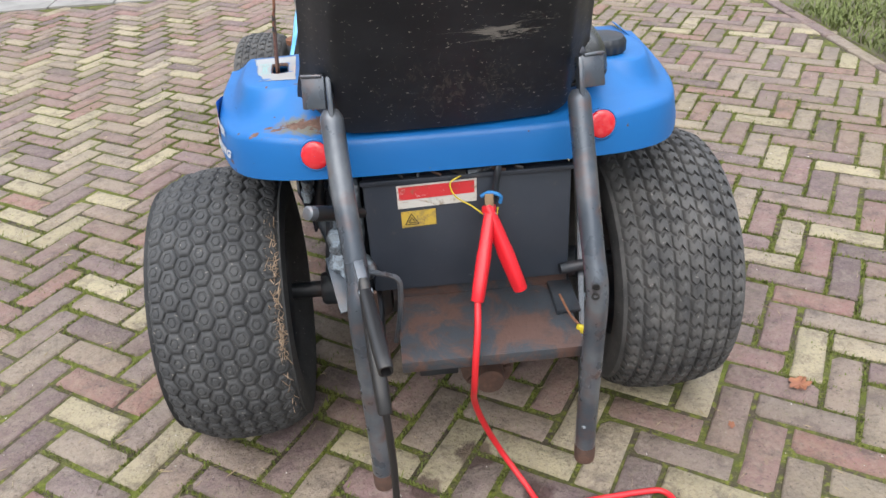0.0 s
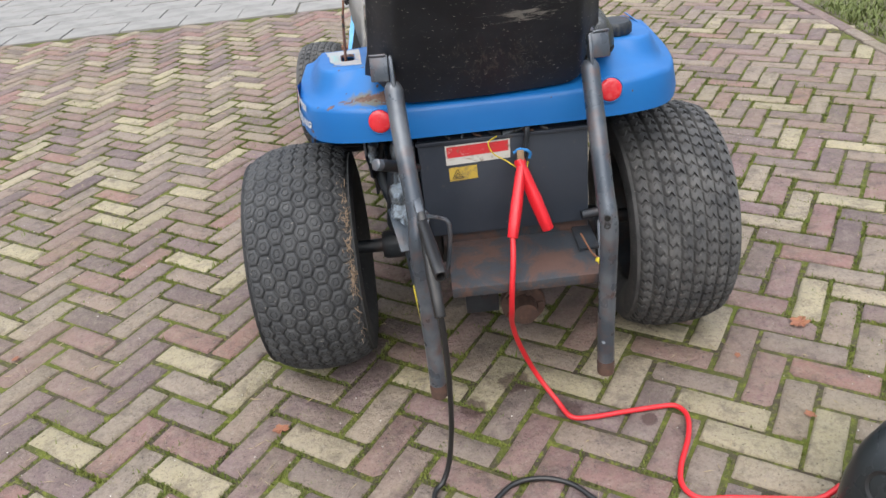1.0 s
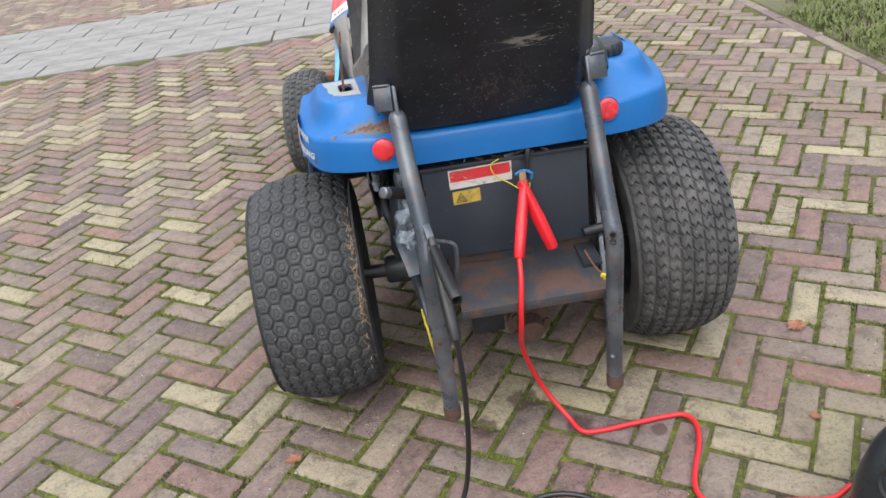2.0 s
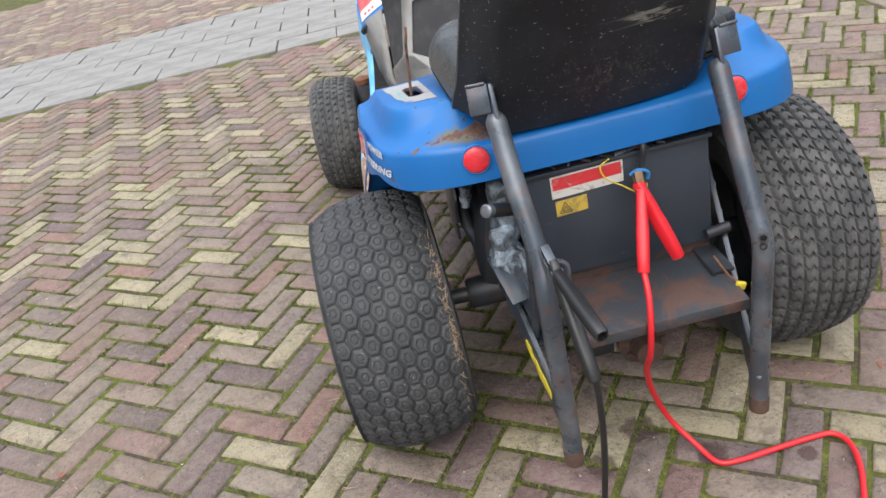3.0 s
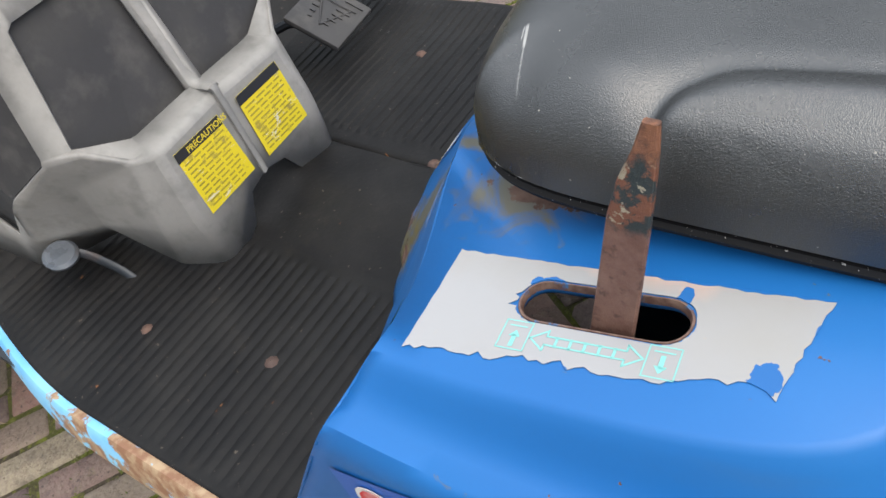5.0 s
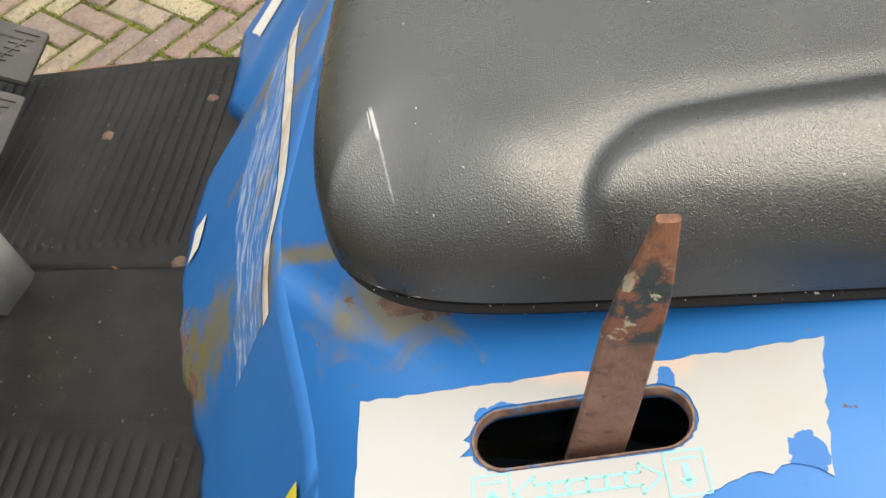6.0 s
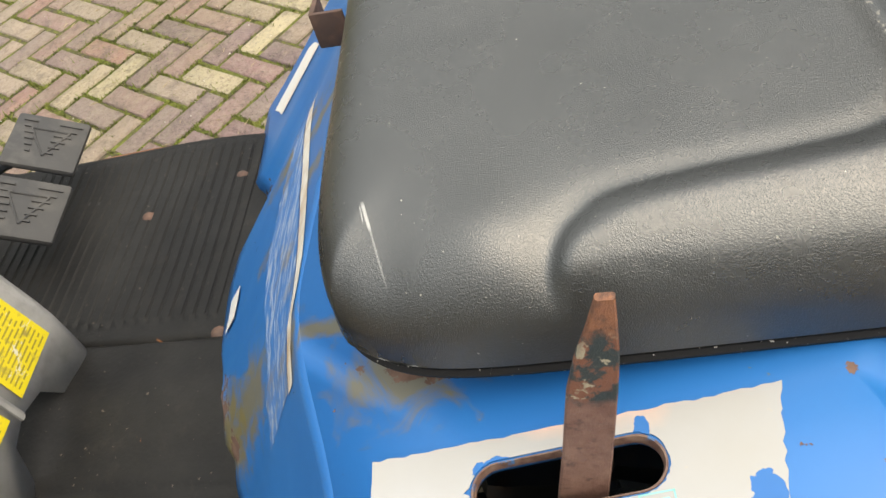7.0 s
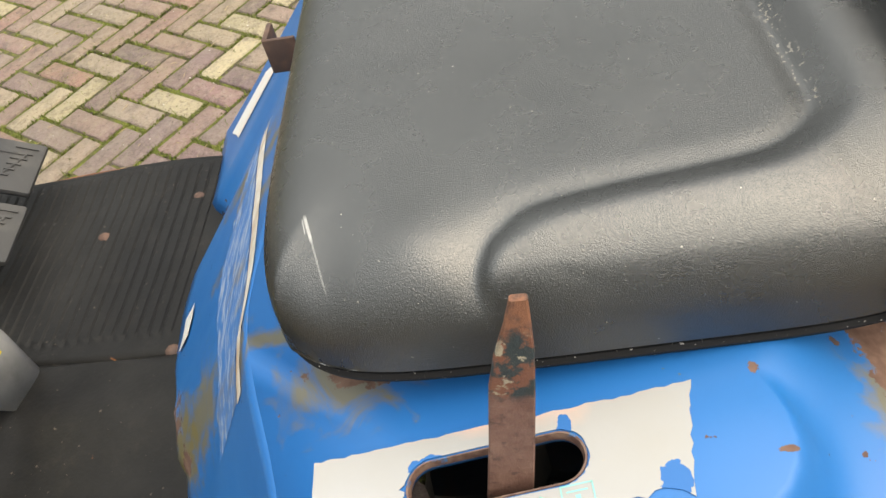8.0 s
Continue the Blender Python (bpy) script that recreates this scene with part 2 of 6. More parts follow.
def lever_steel():
    """Rusty bar: even brown below, dark patina and pale lichen towards the end."""
    n = Nodes("rusty_lever_steel", 0.6, 0.15)
    z = n.add("ShaderNodeSeparateXYZ")
    n.set(z.inputs[0], n.pos)
    high = n.ramp(n.math("ADD", z.outputs[2], n.scaled(n.noise(90, 4), -0.012, 0.012)), 0.800, 0.808)
    tip = n.ramp(n.math("ADD", z.outputs[2], n.scaled(n.noise(120, 4), -0.012, 0.012)), 0.838, 0.848)
    c = n.mix(n.ramp(n.noise(60, 6, 0.7), 0.4, 0.65), (0.135, 0.066, 0.050), (0.20, 0.112, 0.086))
    c = n.mix(n.math("MULTIPLY", n.ramp(n.noise(150, 5, 0.65), 0.55, 0.66), 0.75), c, (0.060, 0.030, 0.024))
    patina = n.mix(n.ramp(n.noise(85, 6, 0.65), 0.47, 0.53), (0.022, 0.032, 0.034), (0.155, 0.062, 0.036))
    patina = n.mix(n.ramp(n.noise(120, 5, 0.65), 0.58, 0.62), patina, (0.30, 0.27, 0.20))
    c = n.mix(high, c, patina)
    c = n.mix(tip, c, n.mix(n.ramp(n.noise(140, 5, 0.6), 0.45, 0.6), (0.20, 0.085, 0.045), (0.095, 0.045, 0.030)))
    n.bump(n.noise(170, 6, 0.75), 0.8, 0.002)
    return n.color(c)


def shell_plastic():
    """Back of the seat: near-black shell with chalky scuffs, scratches and pale specks."""
    n = Nodes("seat_shell", 0.42, 0, 0.4)
    c = n.mix(n.ramp(n.noise(10, 4), 0.4, 0.7), (0.009, 0.011, 0.015), (0.019, 0.022, 0.028))
    streak = n.noise(20, 9, 0.82, (0.6, 1, 4.5), 0.8)
    scuff = n.ramp(n.math("ADD", n.near((0.045, -0.30, 0.880), 0.075, (0.8, 0.3, 2.2)), n.scaled(streak, -2.6, 2.6)), 0.70, 0.95)
    c = n.mix(n.math("MULTIPLY", scuff, 0.75), c, (0.26, 0.25, 0.23))
    low = n.ramp(n.math("ADD", n.near((0.0, -0.27, 0.79), 0.12, (0.6, 0.3, 1.2)), n.scaled(n.noise(40, 8, 0.8, (1.6, 1, 0.8), 1.0), -3.0, 3.0)), 0.95, 1.2)
    c = n.mix(n.math("MULTIPLY", low, 0.45), c, (0.10, 0.085, 0.075))
    c = n.mix(n.math("MULTIPLY", n.ramp(n.noise(250, 3, 0.5, (0.6, 1, 1.3)), 0.69, 0.705), 0.8), c, (0.36, 0.34, 0.30))
    c = n.mix(n.math("MULTIPLY", n.ramp(n.noise(60, 4, 0.6, (0.35, 1, 2.6), 1.2), 0.715, 0.725), 0.8), c, (0.34, 0.31, 0.26))
    n.rough(n.scaled(n.noise(14, 5, 0.6), 0.34, 0.60))
    n.bump(n.noise(90, 3), 0.25, 0.001)
    return n.color(c)


def brick_material(name, loose, yellow=False):
    n = Nodes(name, 0.88, 0, 0.3)
    if loose:
        r = n.add("ShaderNodeObjectInfo").outputs["Random"]
    else:
        r = n.add("ShaderNodeNewGeometry").outputs["Random Per Island"]
    if yellow:
        c = n.mix(r, (0.35, 0.305, 0.205), (0.275, 0.24, 0.165))
    else:
        ramp = n.add("ShaderNodeValToRGB")
        n.set(ramp.inputs[0], r)
        stops = [(0.0, (0.122, 0.090, 0.093)), (0.16, (0.183, 0.130, 0.130)), (0.30, (0.226, 0.128, 0.114)), (0.44, (0.165, 0.125, 0.123)),
                 (0.58, (0.238, 0.195, 0.158)), (0.70, (0.200, 0.133, 0.125)), (0.86, (0.238, 0.193, 0.155)), (1.0, (0.336, 0.290, 0.206))]
        ramp.color_ramp.elements[0].color = (*stops[0][1], 1)
        ramp.color_ramp.elements[1].color = (*stops[-1][1], 1)
        for at, col in stops[1:-1]:
            ramp.color_ramp.elements.new(at).color = (*col, 1)
        c = ramp.outputs[0]
    w = n.add("ShaderNodeNewGeometry").outputs["Position"]
    n.pos = w
    c = n.mix(n.math("MULTIPLY", n.ramp(n.noise(30, 7, 0.78), 0.46, 0.68), 0.45), c, (0.27, 0.235, 0.195))
    c = n.mix(n.math("MULTIPLY", n.ramp(n.noise(14, 7, 0.75), 0.50, 0.63), 0.62), c, (0.095, 0.072, 0.068))
    # a thin olive film of algae in broad drifts
    c = n.mix(n.math("MULTIPLY", n.ramp(n.noise(1.7, 6, 0.7), 0.42, 0.68), 0.26), c, (0.185, 0.170, 0.075))
    c = n.mix(n.math("MULTIPLY", n.ramp(n.noise(55, 6, 0.75), 0.56, 0.70), 0.30), c, (0.20, 0.19, 0.085))
    c = n.mix(n.math("MULTIPLY", n.ramp(n.noise(260, 3), 0.62, 0.76), 0.5), c, (0.34, 0.305, 0.245))
    c = n.mix(n.math("MULTIPLY", n.ramp(n.noise(130, 3), 0.63, 0.70), 0.7), c, (0.050, 0.040, 0.036))
    c = n.mix(n.math("MULTIPLY", n.ramp(n.noise(95, 6, 0.8), 0.50, 0.64), 0.38), c, (0.072, 0.054, 0.050))
    c = n.mix(n.math("MULTIPLY", n.ramp(n.noise(75, 6, 0.8, None, 0.8), 0.60, 0.68), 0.40), c, (0.33, 0.30, 0.25))
    # dark oil drips under the drawbar
    for at, size in (((0.575, 1.075, 0.0), 0.048), ((0.365, 1.12, 0.0), 0.055), ((0.47, 1.19, 0.0), 0.06), ((0.74, 1.02, 0.0), 0.030)):
        drip = n.ramp(n.math("ADD", n.near(at, size, (1, 1, 0.2)), n.scaled(n.noise(40, 5, 0.6), -0.5, 0.5)), 0.30, 0.50)
        c = n.mix(n.math("MULTIPLY", drip, 0.72), c, (0.055, 0.030, 0.028))
    n.bump(n.math("ADD", n.noise(70, 6, 0.7), n.math("MULTIPLY", n.noise(22, 3), 1.6)), 1.0, 0.008)
    return n.color(c)


def joint_material():
    n = Nodes("mossy_joint_sand", 0.95, 0, 0.2)
    c = n.mix(n.ramp(n.noise(7, 6, 0.65), 0.44, 0.60), (0.056, 0.046, 0.033), (0.078, 0.092, 0.018))
    c = n.mix(n.ramp(n.noise(70, 5), 0.50, 0.66), c, (0.125, 0.140, 0.028))
    c = n.mix(n.ramp(n.noise(160, 3), 0.6, 0.75), c, (0.17, 0.15, 0.09))
    n.bump(n.noise(140, 5), 1.0, 0.006)
    return n.color(c)


def rusty_plate():
    """Old dark paint worn through to brown rust in large and small blotches."""
    n = Nodes("rusty_plate", 0.5, 0.1)
    c = n.mix(n.ramp(n.noise(12, 7, 0.7, None, 0.8), 0.46, 0.56), (0.036, 0.044, 0.054), (0.090, 0.052, 0.042))
    c = n.mix(n.math("MULTIPLY", n.ramp(n.noise(45, 6, 0.7), 0.52, 0.66), 0.7), c, (0.055, 0.034, 0.028))
    c = n.mix(n.math("MULTIPLY", n.ramp(n.noise(90, 4), 0.64, 0.72), 0.5), c, (0.14, 0.085, 0.062))
    n.rough(n.scaled(n.noise(14, 4), 0.32, 0.7))
    n.bump(n.noise(60, 6, 0.7), 0.5, 0.003)
    return n.color(c)


def box_paint():
    """Dark navy sheet steel with dull patches, pale scratches and rust along them."""
    n = Nodes("dark_box_paint", 0.36)
    c = n.mix(n.ramp(n.noise(6, 5), 0.35, 0.7), (0.023, 0.029, 0.041), (0.038, 0.046, 0.061))
    c = n.mix(n.math("MULTIPLY", n.ramp(n.noise(40, 5, 0.7), 0.60, 0.72), 0.4), c, (0.10, 0.085, 0.07))
    for stretch, lo in (((1, 1, 14), 0.70), ((9, 1, 1.2), 0.735)):
        c = n.mix(n.math("MULTIPLY", n.ramp(n.noise(17, 6, 0.7, stretch, 1.0), lo, lo + 0.02), 0.7), c, (0.32, 0.31, 0.29))
    n.rough(n.scaled(n.noise(10, 4), 0.28, 0.5))
    n.bump(n.noise(7, 3), 0.25, 0.004)
    return n.color(c)


def worn_print(name, ink, paper, amount):
    """A printed label, scratched through to its paper and dirty at the edges."""
    n = Nodes(name, 0.5)
    c = n.mix(n.ramp(n.noise(30, 8, 0.8, (0.7, 1, 1.6), 1.0), 0.60 - amount, 0.63 - amount), ink, paper)
    c = n.mix(n.math("MULTIPLY", n.ramp(n.noise(55, 6, 0.7), 0.56, 0.68), 0.7), c, (0.16, 0.115, 0.07))
    return n.color(c)


def faded_notice():
    """Blue paint with the rubbed remains of a printed notice: pale broken lines and brown stains."""
    n = Nodes("faded_notice", 0.5)
    lines = n.noise(70, 5, 0.6, (0.35, 2.2, 2.2))
    c = n.mix(n.math("MULTIPLY", n.ramp(lines, 0.50, 0.58), 0.55), (0.020, 0.135, 0.38), (0.42, 0.45, 0.50))
    c = n.mix(n.math("MULTIPLY", n.ramp(n.noise(14, 6, 0.7, (1.6, 0.6, 0.6)), 0.50, 0.64), 0.7), c, (0.16, 0.12, 0.04))
    return n.color(c)


def mat_rubber():
    """Black mat, greyed where feet rub it, with flecks of rust and grit."""
    n = Nodes("worn_rubber_mat", 0.6, 0, 0.19)
    c = n.mix(n.ramp(n.noise(7, 6, 0.65), 0.40, 0.72), (0.006, 0.006, 0.0065), (0.015, 0.0145, 0.014))
    c = n.mix(n.math("MULTIPLY", n.ramp(n.noise(26, 7, 0.75), 0.55, 0.70), 0.45), c, (0.026, 0.023, 0.020))
    c = n.mix(n.math("MULTIPLY", n.ramp(n.noise(38, 3, 0.5), 0.735, 0.755), 0.85), c, (0.17, 0.070, 0.030))
    c = n.mix(n.math("MULTIPLY", n.ramp(n.noise(150, 3, 0.5), 0.70, 0.73), 0.6), c, (0.12, 0.10, 0.08))
    n.rough(n.scaled(n.noise(9, 6, 0.65), 0.32, 0.80))
    n.bump(n.math("ADD", n.noise(150, 4), n.math("MULTIPLY", n.noise(9, 3), 2.0)), 0.35, 0.002)
    return n.color(c)


def oily_cast():
    """Grey casting smeared with black oil, bare and bluish between the smears."""
    n = Nodes("oily_cast_aluminium", 0.4, 0.35)
    c = n.mix(n.ramp(n.noise(30, 7, 0.72, (1, 1, 0.6), 1.2), 0.40, 0.64), (0.022, 0.025, 0.030), (0.30, 0.36, 0.42))
    c = n.mix(n.math("MULTIPLY", n.ramp(n.noise(70, 5, 0.7), 0.55, 0.66), 0.7), c, (0.030, 0.024, 0.022))
    c = n.mix(n.math("MULTIPLY", n.ramp(n.noise(16, 4), 0.64, 0.70), 0.7), c, (0.085, 0.042, 0.028))
    n.rough(n.scaled(n.noise(40, 4), 0.22, 0.6))
    n.bump(n.noise(80, 5, 0.65), 0.5, 0.003)
    return n.color(c)


M_BLUE = blue_paint()
M_STEP = faded_blue()
M_TYRE = rubber("tyre_rubber", (0.040, 0.041, 0.043), (0.115, 0.113, 0.110))
M_TYRE_OLD = rubber("dusty_tyre_rubber", (0.034, 0.036, 0.039), (0.068, 0.070, 0.072))
M_VINYL = vinyl("black_vinyl", 0.5)
M_NOTICE = faded_notice()
M_SHELL = shell_plastic()
M_RIM = speckled_rim()
M_PLATE = plate_decal()
M_SLOT = slot_edge()
M_BLACK = worn("black_steel", (0.022, 0.027, 0.034), (0.055, 0.065, 0.078), 0.45, 0.2, 8, 120, 0.25, RUST_DARK, 0.4)
M_BOX = box_paint()
M_TUBE = worn("worn_dark_tube", (0.070, 0.084, 0.104), (0.17, 0.185, 0.205), 0.30, 0.4, 11, 150, 0.25, (0.15, 0.075, 0.050), 0.55)
M_RUSTY = rusty_plate()
M_RUST = worn("bare_rust", RUST, RUST_DARK, 0.85, 0.0, 22, 130, 0.7, (0.30, 0.15, 0.07), 0.5)
M_DARK_RUST = worn("dark_brown_rust", (0.070, 0.042, 0.034), (0.115, 0.060, 0.042), 0.75, 0.1, 24, 130, 0.6, (0.16, 0.09, 0.06), 0.5)
M_CAST = oily_cast()
M_NAVY = worn("dark_navy_paint", (0.007, 0.012, 0.028), (0.016, 0.022, 0.038), 0.35, 0, 9, 120, 0.3, (0.05, 0.035, 0.028), 0.4)
M_ARM = worn("worn_blue_black_arm", (0.040, 0.052, 0.068), (0.085, 0.105, 0.130), 0.32, 0.3, 9, 130, 0.3, (0.075, 0.045, 0.034), 0.5)
M_LEVER = lever_steel()
M_GREY = worn("faded_grey_plastic", (0.23, 0.225, 0.215), (0.31, 0.30, 0.285), 0.6, 0, 11, 180, 0.2, (0.10, 0.10, 0.095), 0.5)
M_PANEL = worn("dark_dash_panel", (0.030, 0.030, 0.032), (0.048, 0.047, 0.046), 0.7, 0, 9, 160, 0.3, (0.09, 0.085, 0.08), 0.4)
M_MAT = mat_rubber()
M_WHITE = worn("white_decal", (0.62, 0.62, 0.60), (0.54, 0.50, 0.45), 0.5, 0, 7, 160, 0.05, (0.66, 0.52, 0.46), 0.3)
M_RED = worn("faded_red_lens", (0.60, 0.016, 0.028), (0.60, 0.050, 0.060), 0.2, 0, 26, 90, 0.06, (0.60, 0.13, 0.13), 0.45)
M_CLAMP = plain("red_plastic_grip", (0.60, 0.012, 0.022), 0.42, 0, 80, 0.1, 0.12)
M_CABLE = plain("red_cable_skin", (0.58, 0.016, 0.024), 0.45, 0, 80, 0.1, 0.12)
M_CABLE_BLACK = plain("black_cable_skin", (0.014, 0.014, 0.015), 0.42, 0, 80, 0.1, 0.2)
M_COPPER = plain("tarnished_copper", (0.16, 0.105, 0.06), 0.5, 0.6, 90, 0.3, 0.4)
M_DECAL_RED = worn("red_decal", (0.52, 0.03, 0.035), (0.46, 0.05, 0.05), 0.5, 0, 22, 160, 0.05, (0.60, 0.50, 0.48), 0.3)
M_DECAL_YELLOW = worn("yellow_decal", (0.62, 0.50, 0.03), (0.55, 0.43, 0.05), 0.5, 0, 20, 160, 0.05, (0.30, 0.24, 0.06), 0.4)
M_DECAL_BLUE = plain("dark_blue_decal", (0.010, 0.10, 0.42), 0.35, 0, 60, 0.03, 0.15)
M_DECAL_BLACK = plain("black_decal_ink", (0.02, 0.02, 0.02), 0.5)
M_DECAL_TEAL = plain("teal_decal_ink", (0.20, 0.52, 0.50), 0.5)
M_DECAL_GREY = plain("silver_decal_ink", (0.50, 0.51, 0.53), 0.4)
M_RED_PRINT = worn_print("scratched_red_print", (0.50, 0.028, 0.035), (0.55, 0.50, 0.47), 0.02)
M_WHITE_PRINT = worn_print("dirty_white_print", (0.50, 0.49, 0.46), (0.26, 0.20, 0.13), 0.03)
M_OLD_YELLOW = worn_print("browned_yellow_print", (0.46, 0.32, 0.05), (0.30, 0.22, 0.06), 0.10)
M_LABEL = worn_print("torn_yellow_label", (0.62, 0.50, 0.02), (0.58, 0.57, 0.53), 0.01)
M_STARTER = worn("black_grey_plastic", (0.018, 0.022, 0.024), (0.030, 0.036, 0.038), 0.3, 0, 9, 150, 0.15)
M_GRASS = plain("grass_blade", (0.125, 0.155, 0.040), 0.7, 0, 30, 0.1, 0.4)
M_MOSS = worn("moss", (0.095, 0.125, 0.018), (0.17, 0.18, 0.035), 0.9, 0, 14, 200, 0.5, (0.09, 0.075, 0.035), 0.5)
M_LEAF = worn("dry_leaf", (0.22, 0.085, 0.045), (0.30, 0.13, 0.06), 0.7, 0, 60, 160, 0.4)
M_SOIL = worn("mossy_soil", (0.090, 0.074, 0.050), (0.105, 0.120, 0.040), 0.95, 0, 5, 80, 1.0, (0.08, 0.105, 0.03), 0.6)
M_SLAB = worn("grey_concrete_slab", (0.225, 0.218, 0.206), (0.165, 0.160, 0.152), 0.85, 0, 3.5, 130, 0.4, (0.12, 0.118, 0.112), 0.55)
M_BRICK, M_BRICK_FAR = brick_material("clay_brick", True), brick_material("clay_brick_joined", False)
M_YELLOW, M_YELLOW_FAR = brick_material("yellow_brick", True, True), brick_material("yellow_brick_joined", False, True)
M_JOINT = joint_material()


# ---- mesh helpers ----
def part(name, bm, material, parent=None, label="", smooth=True, at=None):
    """One mesh object from a bmesh, under a thing or a part."""
    if isinstance(bm, bpy.types.Mesh):
        me = bm
    else:
        bmesh.ops.recalc_face_normals(bm, faces=bm.faces)
        me = bpy.data.meshes.new(name)
        bm.to_mesh(me)
        bm.free()
        if smooth:
            me.shade_smooth()
            me.set_sharp_from_angle(angle=radians(38))
        for m in material if isinstance(material, tuple) else (material,):
            me.materials.append(m)
    ob = new(name, me)
    if parent:
        ob.parent = parent
    if at is not None:
        ob.matrix_basis = at
    if label:
        tagged(ob, label=label)
    return ob


def box(bm, centre, size, turn=(0, 0, 0), bevel=0.0):
    made = bmesh.ops.create_cube(bm, size=1, matrix=pose(*centre, *turn) @ Matrix.Diagonal((*size, 1)))
    if bevel:
        edges = list({e for v in made["verts"] for e in v.link_edges})
        bmesh.ops.bevel(bm, geom=edges, offset=bevel, segments=2, profile=0.5, affect="EDGES")
    return bm


def rings(bm, loops, close=True, cap=(True, True)):
    """Bridges a row of loops with the same count of points."""
    made = [[bm.verts.new(p) for p in loop] for loop in loops]
    n = len(made[0])
    for a, b in zip(made, made[1:]):
        for i in range(n if close else n - 1):
            j = (i + 1) % n
            bm.faces.new((a[i], a[j], b[j], b[i]))
    if cap[0]:
        bm.faces.new(made[0])
    if cap[1]:
        bm.faces.new(list(reversed(made[-1])))
    return made


def smooth_path(points, steps=6):
    """A Catmull-Rom line through the points."""
    p = [Vector(q) for q in points]
    p = [2 * p[0] - p[1], *p, 2 * p[-1] - p[-2]]
    out = []
    for a, b, c, d in zip(p, p[1:], p[2:], p[3:]):
        for i in range(steps):
            t = i / steps
            out.append(0.5 * ((2 * b) + (c - a) * t + (2 * a - 5 * b + 4 * c - d) * t * t + (3 * b - a - 3 * c + d) * t ** 3))
    out.append(p[-2])
    return out


def tube(bm, points, radius, sides=12, caps=True, flat=1.0):
    """A round or flattened rod along points; radius is one number or a row of them."""
    points = [Vector(p) for p in points]
    radii = radius if isinstance(radius, (list, tuple)) else [radius] * len(points)
    loops, side = [], None
    for i, p in enumerate(points):
        way = (points[min(i + 1, len(points) - 1)] - points[max(i - 1, 0)]).normalized()
        side = way.orthogonal().normalized() if side is None else (side - way * side.dot(way)).normalized()
        up = way.cross(side)
        loops.append([p + radii[i] * (math.cos(a) * side + flat * math.sin(a) * up) for a in (2 * math.pi * k / sides for k in range(sides))])
    rings(bm, loops, cap=(caps, caps))
    return bm


def lathe(bm, profile, m=Matrix(), sides=48):
    """Turns (radius, height) pairs round the local z axis."""
    loops = [[m @ Vector((r * math.cos(a), r * math.sin(a), z)) for a in (2 * math.pi * k / sides for k in range(sides))] for r, z in profile]
    rings(bm, loops, cap=(False, False))
    return bm


def slab(bm, outline, z0, z1, m=Matrix(), inset=0.0):
    """A plate from a flat outline, with an optional chamfer."""
    c = sum((Vector(p) for p in outline), Vector((0, 0))) / len(outline)
    small = [c + (Vector(p) - c) * (1 - inset) for p in outline]
    loops = [[m @ Vector((x, y, z0)) for x, y in outline], [m @ Vector((x, y, z1 - (inset > 0) * 0.3 * abs(z1 - z0))) for x, y in outline]]
    if inset:
        loops.append([m @ Vector((*p, z1)) for p in small])
    rings(bm, loops)
    return bm


def pierced(bm, outer, holes, m=Matrix(), thick=0.0):
    """A flat sheet with holes; outlines are pairs in the sheet's plane."""
    edges = []
    for loop in (outer, *holes):
        vs = [bm.verts.new(m @ Vector((x, y, 0))) for x, y in loop]
        edges += [bm.edges.new((vs[i], vs[(i + 1) % len(vs)])) for i in range(len(vs))]
    made = bmesh.ops.triangle_fill(bm, edges=edges, use_beauty=True, normal=m.to_3x3() @ Vector((0, 0, 1)))
    faces = [g for g in made["geom"] if isinstance(g, bmesh.types.BMFace)]
    if thick:
        ext = bmesh.ops.extrude_face_region(bm, geom=faces)
        bmesh.ops.translate(bm, verts=[v for v in ext["geom"] if isinstance(v, bmesh.types.BMVert)], vec=m.to_3x3() @ Vector((0, 0, thick)))
    return bm


def step(x, lo, hi):
    t = min(max((x - lo) / (hi - lo), 0), 1)
    return t * t * (3 - 2 * t)


def stadium(cx, cy, length, width, turn=0.0, n=10):
    """The outline of a slot with round ends; its length lies along y before the turn."""
    r, out = width / 2, []
    for sign in (1, -1):
        for k in range(n + 1):
            a = math.pi * k / n + (0 if sign > 0 else math.pi)
            out.append(Vector((r * math.cos(a), sign * (length / 2 - r) + r * math.sin(a))))
    c, s = math.cos(radians(turn)), math.sin(radians(turn))
    return [(cx + c * p.x - s * p.y, cy + s * p.x + c * p.y) for p in out]


def lettering(name, text, size, m, material, parent, label="", depth=0.0006, bold=0.0, shear=0.0, squeeze=1.0, spread=1.0):
    cu = bpy.data.curves.new(name, "FONT")
    cu.body, cu.size, cu.extrude, cu.offset, cu.shear = text, size, depth, bold, shear
    cu.resolution_u = 3
    cu.space_character = spread
    tmp = new(name, cu)
    me = bpy.data.meshes.new_from_object(tmp.evaluated_get(bpy.context.evaluated_depsgraph_get()))
    bpy.data.objects.remove(tmp)
    me.transform(m @ Matrix.Diagonal((squeeze, 1, 1, 1)))
    me.materials.clear()
    me.materials.append(material)
    return part(name, me, material, parent, label)


def sheet(bm, grid):
    vs = [[bm.verts.new(p) for p in row] for row in grid]
    for a, b in zip(vs, vs[1:]):
        for i in range(len(a) - 1):
            bm.faces.new((a[i], a[i + 1], b[i + 1], b[i]))
    return vs


